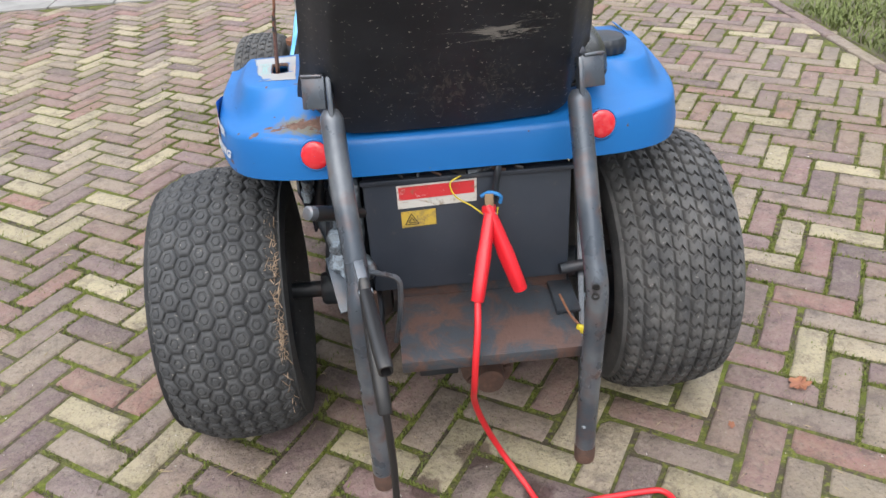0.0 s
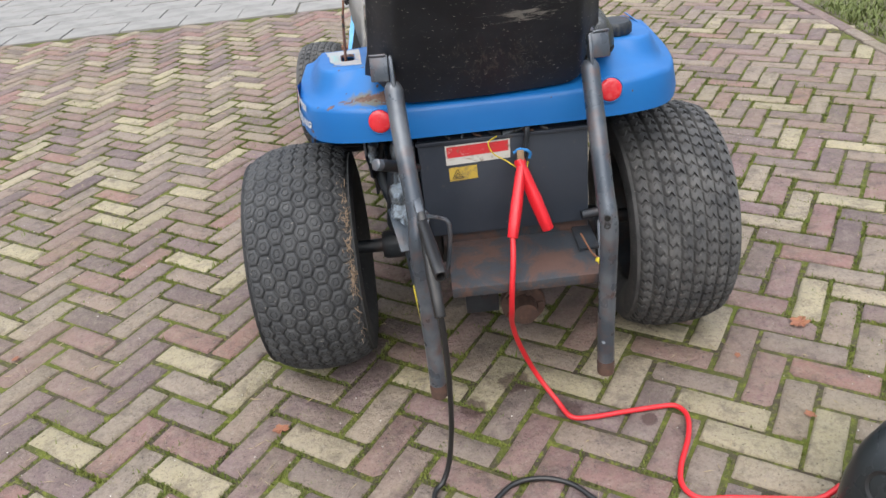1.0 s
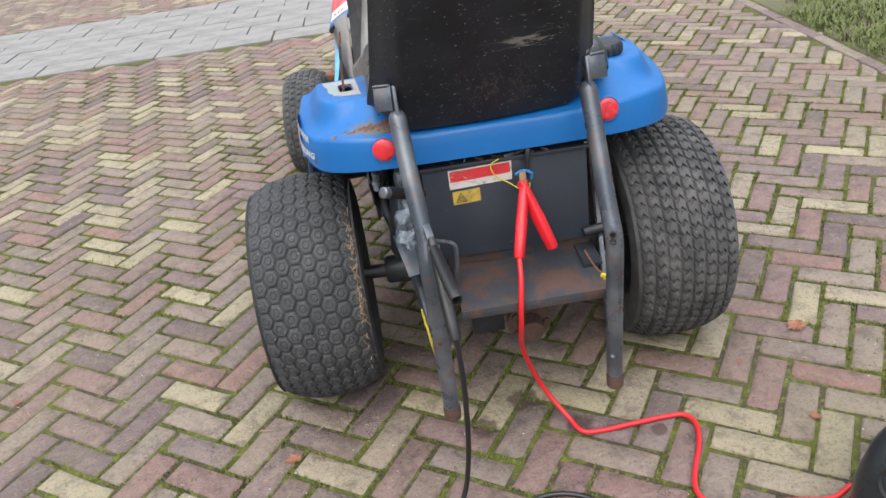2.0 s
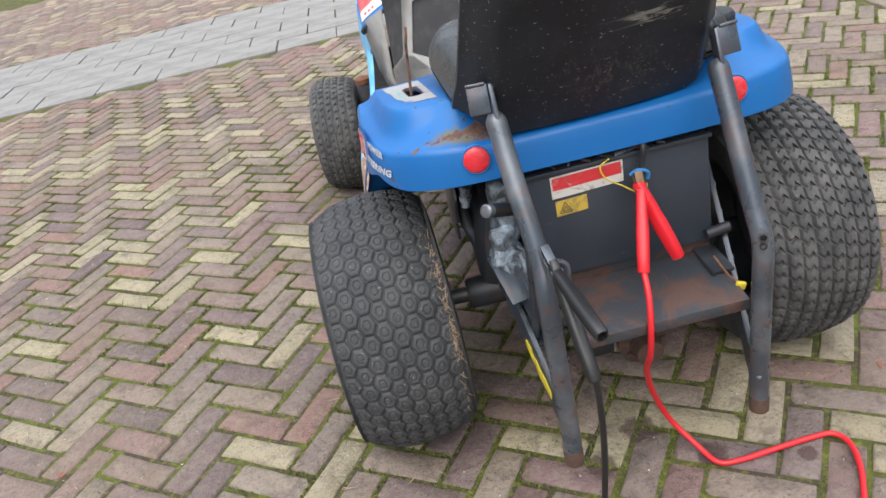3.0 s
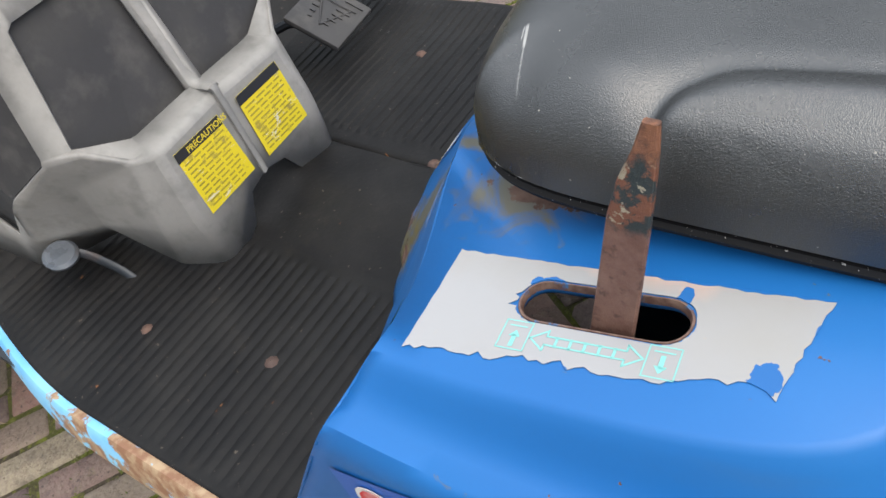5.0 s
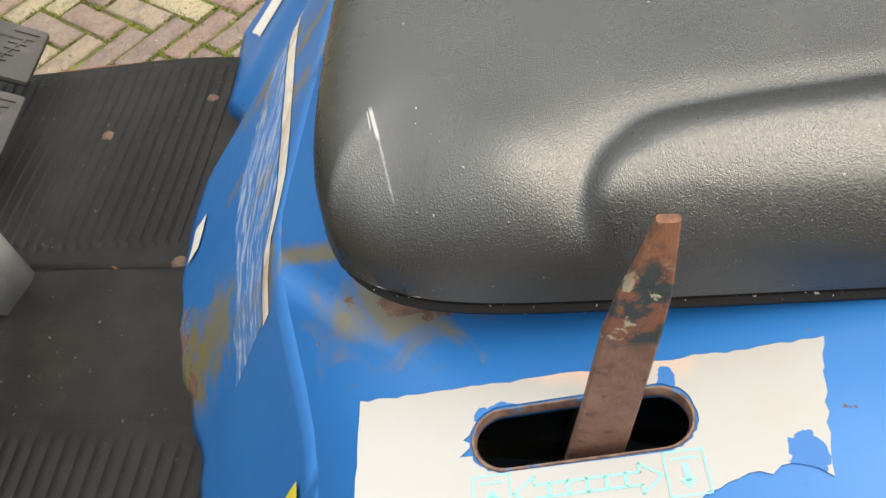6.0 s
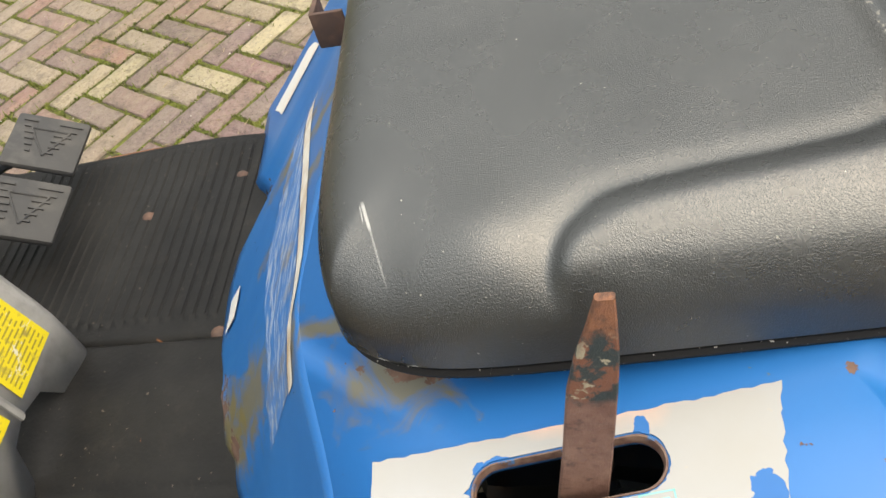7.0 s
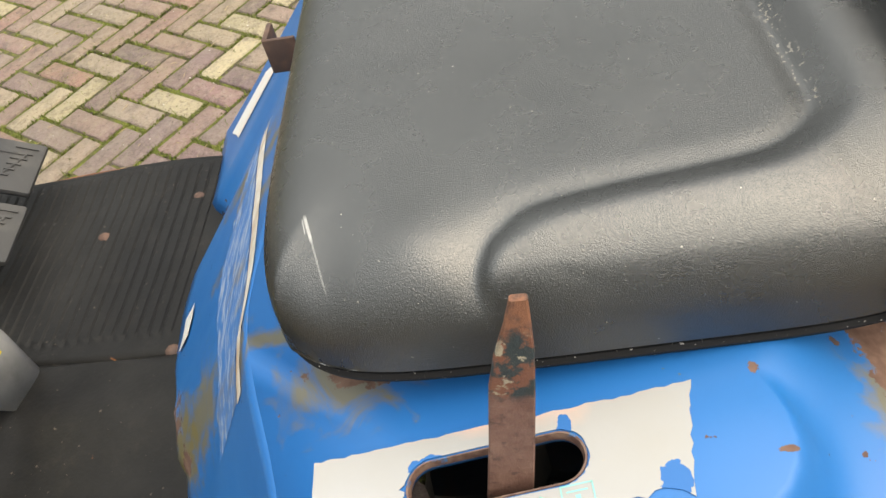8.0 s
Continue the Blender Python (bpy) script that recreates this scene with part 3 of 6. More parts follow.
def craggy(bm, amount):
    """Cuts a casting finer and roughens it."""
    bmesh.ops.subdivide_edges(bm, edges=[e for e in bm.edges if e.calc_length() > 0.012], cuts=3, use_grid_fill=True)
    for v in bm.verts:
        v.co += Vector((noise.noise(v.co * 38), noise.noise(v.co * 38 + Vector((9, 0, 0))), noise.noise(v.co * 38 + Vector((0, 9, 0))))) * amount


def border(vs):
    return vs[0][:-1] + [r[-1] for r in vs[:-1]] + list(reversed(vs[-1]))[:-1] + [r[0] for r in reversed(vs)][:-1]


# ---- the garden tractor; its own axes: x to its right, y ahead, origin on the ground under the rear axle ----
tractor = tagged(new("garden_tractor"), "old blue compact garden tractor with rusty patches, parked on brick paving", "tractor")
tractor.matrix_basis = pose(0.467, 1.43, 0)


def wing_top(y):
    """Height of the flat top of the wings and the seat deck."""
    return 0.7355 - 0.133 * y


def body_outline():
    """Half the plan of the wings' lower edge, from the front of the side to the middle of the rear, with outward normals."""
    corner = [(-0.418, 0.215), (-0.417, 0.12), (-0.413, 0.03), (-0.400, -0.07), (-0.370, -0.155), (-0.325, -0.208), (-0.26, -0.236), (-0.17, -0.245), (-0.08, -0.247), (0, -0.247)]
    pts = [Vector((p.x, p.y)) for p in smooth_path([(*c, 0) for c in corner], 5)]
    out = []
    for i, p in enumerate(pts):
        t = (pts[min(i + 1, len(pts) - 1)] - pts[max(i - 1, 0)]).normalized()
        out.append((p, Vector((t.y, -t.x))))
    return [(p, n if n.dot(p - Vector((0, 0.05))) > 0 else -n) for p, n in out]


def front_y(z):
    """Where the wing's side meets the sloping front wall."""
    return 0.142 + 0.536 * max(0.0, 0.7166 - z)


def low_z(y):
    return min(0.645 - 0.012 * math.exp(-((y + 0.17) / 0.07) ** 2), 0.602 - 0.36 * y)


def wing_rings():
    """Loops of the pressed body, from the lower edge up to the flat top, left half and mirrored."""
    half = body_outline()
    # side: (inset, share of the height up to the crease); above it: (share of the way in, share of the rise)
    side = [(0.012, 0.02), (0.009, -0.03), (0.0, -0.02), (0.0, 0.06), (0.004, 0.5), (0.007, 0.84), (0.010, 0.94), (0.016, 1.0)]
    rise = [(0.30, 0.10), (0.48, 0.26), (0.62, 0.48), (0.76, 0.74), (0.87, 0.91), (0.94, 0.975), (1.0, 1.0)]
    loops = []
    for upper, steps in ((False, side), (True, rise)):
        for a, share in steps:
            loop = []
            for p, n in half:
                rear = step(-n.y, 0.25, 0.9)
                mid = step(p.x, -0.27, -0.17)
                low = low_z(p.y)
                crease = 0.690 + 0.016 * rear - 0.006 * mid
                if upper:
                    inset = 0.016 + a * (0.045 + 0.062 * rear)
                    q = p - n * inset
                    top = wing_top(q.y)
                    z = crease + (top - crease) * share
                else:
                    q = p - n * a
                    z = low + (crease - low) * share
                y = q.y
                if upper and y > 0.05:
                    for _ in range(3):
                        y2 = 0.05 + (y - 0.05) * (front_y(z) - 0.05) / 0.165
                        z = crease + (wing_top(y2) - crease) * share
                def ahead(more):
                    return y if y < 0.05 else 0.05 + (y - 0.05) * (front_y(z) + more - 0.05) / 0.165
                loop.append((q.x, ahead(0.0), z, ahead(0.058)))
            loops.append([p[:3] for p in loop] + [(-x, y2, z) for x, y, z, y2 in reversed(loop[:-1])])
    return loops


def wing_side_x(y, z):
    """The left wing's outer face at a place along and up it."""
    line = [p for p, n in body_outline()]
    for a, b2 in zip(line, line[1:]):
        if b2.y <= y <= a.y and a.y > b2.y:
            t = (a.y - y) / (a.y - b2.y)
            x = a.x + (b2.x - a.x) * t
            break
    else:
        x = -0.418
    return x + 0.0085 * step(z, low_z(y), 0.70)


def wall_top_y(x):
    return 0.142 + 0.058 * step(x, -0.345, -0.13)


WING_STEPS = [(0.0, 0.545), (0.004, 0.62), (0.007, 0.667), (0.010, 0.681), (0.016, 0.690), (0.0295, 0.693), (0.0376, 0.697), (0.0439, 0.703), (0.0502, 0.7097), (0.0552, 0.7142), (0.0583, 0.7159), (0.061, 0.7166)]


def wing_edge_z(x):
    """Height of the wing's front edge, from the flat top over the crease and down its side."""
    inset = 0.418 - abs(x)
    if inset < 0:
        return 0.545 + inset * 3
    for (a, za), (e, ze) in zip(WING_STEPS, WING_STEPS[1:]):
        if a <= inset <= e:
            return za + (ze - za) * (inset - a) / (e - a)
    return 0.7166


FOOT = [(-0.43, 0.302), (-0.30, 0.315), (-0.19, 0.350), (-0.137, 0.375), (-0.092, 0.402), (-0.047, 0.418), (0.024, 0.432), (0.108, 0.440), (0.155, 0.440), (0.190, 0.434), (0.222, 0.419), (0.250, 0.420), (0.285, 0.446), (0.45, 0.458)]


def wall_foot(x):
    """How far ahead the wall meets the floor, with a notch beside the far wing."""
    for (a, ya), (b, yb) in zip(FOOT, FOOT[1:]):
        if x <= b:
            return ya + (yb - ya) * step(x, a, b)
    return FOOT[-1][1]


def wall_point(u, t):
    """A place on the sloping front wall: u across (1 is right), t down."""
    x = math.copysign(1 - (1 - abs(u)) ** 1.7, u) * (0.418 + 0.028 * step(t, 0.0, 1.0))
    top = wall_top_y(x)
    low = wall_foot(x)
    full = wing_top(top)
    z0 = full - (0.7166 - wing_edge_z(x))
    z = z0 + (0.418 - z0) * t
    return (x, top + (low - top) * (full - z) / (full - 0.418), z)


def wall_print(bm, x0, x1, t0, t1, lift, cells=14, fall=0.0):
    """A thin printed patch lying on the front wall."""
    grid = []
    for a in range(4):
        row = []
        for k in range(cells + 1):
            t, x = t0 + (t1 - t0) * a / 3 + fall * k / cells, x0 + (x1 - x0) * k / cells
            p = Vector(wall_point(math.copysign(1 - (1 - abs(x) / 0.425) ** (1 / 1.7), x), t))
            row.append(p + Vector((0, 0.82, 0.57)) * lift)
        grid.append(row)
    sheet(bm, grid)


def body_shell():
    bm = bmesh.new()
    loops = wing_rings()
    rings(bm, loops, close=False, cap=(False, False))
    # flat top with the lever's slot
    edge = loops[-1]
    ends = edge[0][0]
    count = 30
    front = [(-ends + 2 * ends * k / count, wall_top_y(-ends + 2 * ends * k / count)) for k in range(1, count)]
    outer = [(x, y) for x, y, z in edge] + front
    tilt = Matrix(((1, 0, 0, 0), (0, 1, 0, 0), (0, -0.133, 1, 0.7355), (0, 0, 0, 1)))
    slot = stadium(-0.291, 0.026, 0.096, 0.0285, 6)
    pierced(bm, outer, [slot], tilt)
    rings(bm, [[(x, y, wing_top(y) - d) for x, y in slot] for d in (0.0, 0.006, 0.009)], cap=(False, False))
    # front wall, sloping down to the floor
    rows, cols = 14, 80
    wall = [[wall_point(1 - 2 * k / cols, r / (rows - 1)) for k in range(cols + 1)] for r in range(rows)]
    rings(bm, wall, close=False, cap=(False, False))
    # return edge of the wall in front of each wheel
    for s in (-1, 1):
        strip = []
        for k in range(8):
            z = 0.56 - 0.142 * k / 7
            x = s * (0.409 + 0.037 * step(z, 0.60, 0.42))
            y = front_y(z) + (0.058 if s > 0 else 0)
            strip.append([(x, y, z), (x * 1.003, y - 0.018, z), (x, y - 0.034 + 0.012 * k / 7, z)])
        rings(bm, strip, close=False, cap=(False, False))
    bmesh.ops.remove_doubles(bm, verts=bm.verts, dist=0.0012)
    return bm


body = part("body_shell", body_shell(), M_BLUE, tractor, "blue pressed-steel wings and seat deck with rust chips")
sol = body.modifiers.new("thickness", "SOLIDIFY")
sol.thickness, sol.offset = 0.002, -1


def notice_fall(x):
    """How far down the wall the notice's edge runs."""
    return 0.05 + 0.90 * max(0.0, x + 0.106) + 0.8 * max(0.0, -0.106 - x)


bm = bmesh.new()
for k in range(16):
    x = -0.195 + 0.40 * k / 16
    wall_print(bm, x, x + 0.025, notice_fall(x), notice_fall(x) + 0.050, 0.0006, 1, notice_fall(x + 0.025) - notice_fall(x))
bmesh.ops.remove_doubles(bm, verts=bm.verts, dist=0.0004)
strip = part("notice_strip", bm, worn("stained_white_edge", (0.58, 0.56, 0.52), (0.36, 0.25, 0.15), 0.6, 0, 22, 160, 0.1, (0.30, 0.17, 0.08), 0.6), tractor, "stained white edge of a faded notice below the seat")
bm = bmesh.new()
for k in range(20):
    x = -0.190 + 0.36 * k / 20
    w = 0.36 / 20
    depth = 0.06 + 0.22 * (1 - step(x, -0.05, 0.19))
    wall_print(bm, x, x + w, notice_fall(x) + 0.06, notice_fall(x) + 0.06 + depth, 0.0004, 1, notice_fall(x + w) - notice_fall(x))
bmesh.ops.remove_doubles(bm, verts=bm.verts, dist=0.002)
part("notice_print", bm, M_NOTICE, strip, "rubbed remains of a printed notice")
bm = bmesh.new()
wall_print(bm, 0.015, 0.058, 0.80, 0.90, 0.0022, 4)
part("paper_patch", bm, M_WHITE, tractor, "small white paper patch")
bm = bmesh.new()
wall_print(bm, 0.322, 0.372, 0.40, 0.76, 0.0012, 6, 0.10)
part("wing_flash", bm, M_WHITE, tractor, "white flash on the far wing")
bm = bmesh.new()
wall_print(bm, -0.345, -0.305, 0.10, 0.17, 0.0022, 6)
part("warning_sticker", bm, M_DECAL_YELLOW, tractor, "torn yellow warning sticker")

# lamps on the rear of the wings
def tail_lamp(x, z):
    bm = bmesh.new()
    lathe(bm, [(0.0222, -0.002), (0.0222, 0.0020), (0.0205, 0.0042), (0.0150, 0.0058), (0.008, 0.0064), (0.0004, 0.0066)], pose(x, -0.2385, z, 81, 0, -6 if x < 0 else 6), 28)
    lamp = part("tail_lamp", bm, M_RED, tractor, "round red plastic tail lamp")
    bm = bmesh.new()
    lathe(bm, [(0.0252, -0.004), (0.0252, 0.0006), (0.0240, 0.0016), (0.0224, 0.0012), (0.0222, -0.002)], pose(x, -0.2385, z, 81, 0, -6 if x < 0 else 6), 28)
    part("bezel", bm, M_BLUE, lamp)


tail_lamp(-0.222, 0.680)
tail_lamp(0.222, 0.692)

# white selector plate round the slot, its edges flaked
def flaky_plate():
    corners = [(-0.272, 0.131), (-0.350, 0.125), (-0.316, -0.071), (-0.253, -0.080)]
    rng = random.Random(3)
    outer = []
    for i in range(4):
        a, b = Vector(corners[i]), Vector(corners[(i + 1) % 4])
        n = Vector((b.y - a.y, a.x - b.x)).normalized()
        ragged = (0.0005, 0.0040, 0.0016, 0.0012)[i]
        steps = 46 if i in (1, 3) else 14
        walk_off = 0.0
        for k in range(steps):
            t = k / steps
            walk_off = 0.6 * walk_off + rng.uniform(-1, 1) * ragged
            bite = 0.0
            if i == 1 and 0.86 < t < 0.95:
                bite = 0.005 * math.sin((t - 0.86) / 0.09 * math.pi)
            off = (abs(walk_off) + bite) if 0 < k else 0
            p = a.lerp(b, t)
            c = Vector((-0.296, 0.026))
            p += n * (off if n.dot(c - p) > 0 else -off)
            outer.append((p.x, p.y))
    hole = []
    for k, (x, y) in enumerate(stadium(-0.291, 0.026, 0.0985, 0.0310, 6, 24)):
        grow = 1 + rng.uniform(0, 0.05) + (0.35 * math.exp(-((k - 13) / 2.2) ** 2) if k < 25 else 0) * (rng.random() > 0.3)
        hole.append((-0.291 + (x + 0.291) * grow, 0.026 + (y - 0.026) * (1 + (grow - 1) * 0.4)))
    tilt = Matrix(((1, 0, 0, 0), (0, 1, 0, 0), (0, -0.133, 1, 0.7360), (0, 0, 0, 1)))
    bm = bmesh.new()
    pierced(bm, outer, [hole], tilt, 0.0005)
    return bm


bm = bmesh.new()
rings(bm, [[(-0.291 + (x + 0.291) * s, 0.026 + (y - 0.026) * (1 + (s - 1) * 0.35), wing_top(y) + z) for x, y in stadium(-0.291, 0.026, 0.096, 0.0285, 6, 14)] for s, z in ((1.06, 0.0003), (1.04, 0.0010), (0.98, 0.0010), (0.93, -0.0012), (0.925, -0.0045))], cap=(False, False))
part("slot_rim", bm, M_SLOT, tractor, "chipped rusty rim of the lever slot")
plate = part("selector_plate", flaky_plate(), M_PLATE, tractor, "white selector decal with flaked edges", smooth=False)
TILT_TOP = Matrix(((1, 0, 0, 0), (0, 1, 0, 0), (0, -0.133, 1, 0.7368), (0, 0, 0, 1)))


def arrow_marks():
    """Teal outline arrow between two framed signs, printed beside the slot."""
    def ink(bm, pts, w=0.0011):
        for a, b in zip(pts, pts[1:]):
            a, b = Vector(a), Vector(b)
            d = (b - a).normalized()
            n = Vector((-d.y, d.x)) * w / 2
            a, b = a - d * w / 2, b + d * w / 2
            bm.faces.new([bm.verts.new(m @ Vector((*p, 0))) for p in (a + n, a - n, b - n, b + n)])
    m = TILT_TOP @ pose(-0.317, 0.024, 0.0, 0, 0, 6)
    bm = bmesh.new()
    frames = []
    for s in (1, -1):
        ink(bm, [(0.000, 0.031 * s), (0.0065, 0.022 * s), (0.0028, 0.022 * s), (0.0028, 0)])
        ink(bm, [(0.000, 0.031 * s), (-0.0065, 0.022 * s), (-0.0028, 0.022 * s), (-0.0028, 0)])
        sign = bmesh.new()
        ink(sign, [(-0.0095, 0.0325 * s), (0.0095, 0.0325 * s), (0.0095, 0.0485 * s), (-0.0095, 0.0485 * s), (-0.0095, 0.0325 * s)], 0.0008)
        ink(sign, [(0.0062, 0.0355 * s), (0.0062, 0.0455 * s)], 0.0009)
        tip, foot = ((0.0035, -0.0065) if s > 0 else (-0.0070, 0.0028))
        neck = tip + (0.0045 if s < 0 else -0.0045)
        ink(sign, [(neck, 0.0405 * s), (foot, 0.0405 * s)], 0.0026)
        sign.faces.new([sign.verts.new(m @ Vector((*p, 0))) for p in ((tip, 0.0405 * s), (neck, 0.0370 * s), (neck, 0.0440 * s))])
        frames.append(sign)
    for k in range(-2, 3):
        ink(bm, [(-0.0028, 0.008 * k), (0.0028, 0.008 * k)], 0.0016)
    return bm, frames


double_arrow, framed = arrow_marks()
tagged(part("double_arrow", double_arrow, M_DECAL_TEAL, plate, "teal outline of a double arrow", smooth=False), kind="stuff")
for bm in framed:
    part("framed_arrow", bm, M_DECAL_TEAL, plate, "teal framed arrow sign", smooth=False)

# range lever: a flat rusty bar through the slot
def lever_bar():
    bm = bmesh.new()
    spine = [(-0.300, 0.029, 0.655, 0.0128, 0.0023), (-0.2965, 0.0205, 0.710, 0.0125, 0.0023), (-0.292, 0.014, 0.760, 0.0115, 0.0023), (-0.287, 0.0085, 0.808, 0.0107, 0.0023), (-0.2845, 0.0050, 0.830, 0.0090, 0.0022), (-0.2805, 0.0018, 0.846, 0.0060, 0.0021), (-0.2785, -0.0003, 0.861, 0.0039, 0.0019)]
    loops = []
    for x, y, z, w, t in spine:
        c = 0.0009
        loops.append([(x + sx, y + sy, z) for sx, sy in ((-t, -w + c), (-t + c, -w), (t - c, -w), (t, -w + c), (t, w - c), (t - c, w), (-t + c, w), (-t, w - c))])
    rings(bm, loops)
    return bm


part("range_lever", lever_bar(), M_LEVER, tractor, "rusty flat steel range lever with its knob missing")

# side lettering on the left wing
def wrap_on_wing(me, y0, z0, lift, rise=0.339):
    """Lays a flat mesh (x along, y up) on the left wing's side, rising to the rear."""
    c = math.sqrt(1 - rise * rise)
    for v in me.vertices:
        u, up, out = v.co
        y, z = y0 - c * u + rise * up, z0 + rise * u + c * up
        v.co = (wing_side_x(y, z) - lift - out, y, z)


def wing_print(name, text, size, y0, z0, lift, material, parent, label, bold, shear, squeeze, rise=0.339, width=0.0):
    ob = lettering(name, text, size, Matrix(), material, parent, label, 0.00015, bold, shear, squeeze, 1.14)
    if width:
        span = max(v.co.x for v in ob.data.vertices) - min(v.co.x for v in ob.data.vertices)
        ob.data.transform(Matrix.Diagonal((width / span, 1, 1, 1)))
    wrap_on_wing(ob.data, y0, z0, lift, rise)
    return ob


bm = bmesh.new()
sheet(bm, [[(0.222 * i / 24, -0.002 + 0.058 * j / 4, 0) for i in range(25)] for j in range(5)])
badge = part("model_badge", bm, M_DECAL_BLUE, tractor, "dark blue model decal with red and silver figures")
wrap_on_wing(badge.data, 0.147, 0.596, 0.0022, 0.262)
wing_print("figure_shadow", "SG173", 0.056, 0.1275, 0.6035, 0.0028, M_WHITE, badge, "white drop shadow of the figures", 0.0042, 0, 1.0, 0.262, 0.174)
wing_print("figure_outline", "SG173", 0.056, 0.1325, 0.6060, 0.0033, M_WHITE, badge, "white outline of the figures", 0.0042, 0, 1.0, 0.262, 0.174)
wing_print("figure_print", "SG173", 0.056, 0.1302, 0.6070, 0.0042, M_DECAL_RED, badge, "red figures SG173", 0.0020, 0, 1.0, 0.262, 0.168)
wing_print("word_print", "POWER", 0.0175, -0.062, 0.6795, 0.0028, M_DECAL_GREY, badge, "silver letters POWER", 0.0007, 0.2, 1.3, 0.0, 0.074)
wing_print("word_print", "STEERING", 0.0180, -0.046, 0.6480, 0.0028, M_DECAL_GREY, badge, "silver letters STEERING", 0.0007, 0.2, 1.25, 0.03, 0.117)

# fuel cap on the right wing
bm = bmesh.new()
cap = []
for r, z in ((0.024, -0.03), (0.024, 0.0), (0.033, 0.002), (0.0345, 0.004), (0.0345, 0.020), (0.031, 0.027), (0.012, 0.029), (0.002, 0.029)):
    cap.append([(0.270 + r * (1 + (0.05 if k % 4 < 2 and 0.003 < z < 0.021 else 0)) * math.cos(2 * math.pi * k / 64), -0.060 + r * (1 + (0.05 if k % 4 < 2 and 0.003 < z < 0.021 else 0)) * math.sin(2 * math.pi * k / 64), 0.746 + z) for k in range(64)])
rings(bm, cap)
part("fuel_cap", bm, M_BLACK, tractor, "black ribbed plastic fuel cap")


# ---- wheels ----
def tyre_surface(width, radius, crown):
    """Radius of the tread at a place across the width (-1 to 1)."""
    def at(u):
        return radius - crown * abs(u) ** 2.6
    return at


def on_tyre(at, width, u, angle, lift):
    r = at(u) + lift
    return Vector((u * width / 2, -r * math.sin(angle), r * math.cos(angle)))


def carcass(bm, at, width, radius, rim, sink):
    prof = [(at(u) - sink, u * width / 2) for u in [k / 8 for k in range(-8, 9)]]
    bulge = 0.010
    side = [(radius * 0.90, 0.5 * width + bulge * 0.5), (radius * 0.80, 0.5 * width + bulge), (rim * 1.2, 0.5 * width + bulge * 0.6), (rim * 1.03, 0.5 * width - 0.012), (rim, 0.5 * width - 0.020)]
    left = [(r, -x) for r, x in reversed(side)]
    # along x: the lathe turns about z, so swing it over
    lathe(bm, left + prof + side + [left[0]], pose(0, 0, 0, 0, 90, 0), 72)


def hex_tyre(width, radius, rim, rows, around):
    """Turf tyre with staggered six-sided lugs, each with a sunk ring: carcass and lugs."""
    bm, base = bmesh.new(), bmesh.new()
    at = tyre_surface(width, radius - 0.006, 0.030)
    carcass(base, at, width, radius - 0.006, rim, 0.0022)
    rng = random.Random(2)
    da, du = 2 * math.pi / around, 2 / rows
    for r in range(rows):
        for k in range(around):
            u0, a0 = -1 + du * (r + 0.5), da * (k + 0.5 * (r % 2))
            wear = rng.uniform(0.0, 0.0012)
            loops = []
            for size, lift in ((0.97, -0.002), (0.88, 0.0016), (0.76, 0.0036), (0.62, 0.0043), (0.53, 0.0043), (0.46, 0.0027), (0.37, 0.0027), (0.30, 0.0046), (0.16, 0.0049)):
                loop = []
                for c in range(6):
                    t = math.pi / 3 * c
                    u = max(-1.0, min(1.0, u0 + 0.60 * du * size * math.sin(t + math.pi / 6) * 1.08))
                    a = a0 + 0.56 * da * size * math.cos(t + math.pi / 6) * 1.05
                    loop.append(on_tyre(at, width, u, a, lift - wear))
                loops.append(loop)
            rings(bm, loops, cap=(False, True))
    return base, bm


def wave_tyre(width, radius, rim, rows, around, lift=0.006):
    """Turf tyre with rows of wavy lugs, closely set."""
    bm, base = bmesh.new(), bmesh.new()
    at = tyre_surface(width, radius - lift, 0.026 * width / 0.26)
    carcass(base, at, width, radius - lift, rim, 0.001)
    da, du = 2 * math.pi / around, 2 / rows
    wave = [(-0.5, 0.0), (-0.17, 0.30), (0.17, 0.0), (0.5, 0.30)]
    rng = random.Random(rows * around)
    for r in range(rows):
        for k in range(around):
            u0, a0 = -1 + du * (r + 0.5), da * (k + 0.37 * (r % 3))
            loops, worn_off = [], rng.uniform(0.0, 0.3) * lift
            for size, up in ((0.97, -0.002), (0.80, 0.6 * lift), (0.60, lift - worn_off)):
                lower = [(u0 + du * 0.96 * w * size, a0 + da * (h - 0.15 - 0.43 * size)) for w, h in wave]
                upper = [(u0 + du * 0.96 * w * size, a0 + da * (h - 0.15 + 0.43 * size)) for w, h in reversed(wave)]
                loops.append([on_tyre(at, width, max(-1, min(1, u)), a, up) for u, a in lower + upper])
            rings(bm, loops, cap=(False, True))
    return base, bm


def rim_disc(width, rim):
    bm = bmesh.new()
    w = width / 2
    lathe(bm, [(rim * 1.04, -w + 0.02), (rim, -w + 0.03), (rim * 0.95, -0.02), (rim * 0.9, 0.0), (rim * 0.55, 0.01), (rim * 0.5, -0.02), (0.03, -0.02), (0.0004, -0.02)], pose(0, 0, 0, 0, 90, 0), 40)
    lathe(bm, [(rim * 1.04, w - 0.02), (rim, w - 0.03), (rim * 0.95, 0.0), (rim * 0.9, 0.002)], pose(0, 0, 0, 0, 90, 0), 40)
    return bm


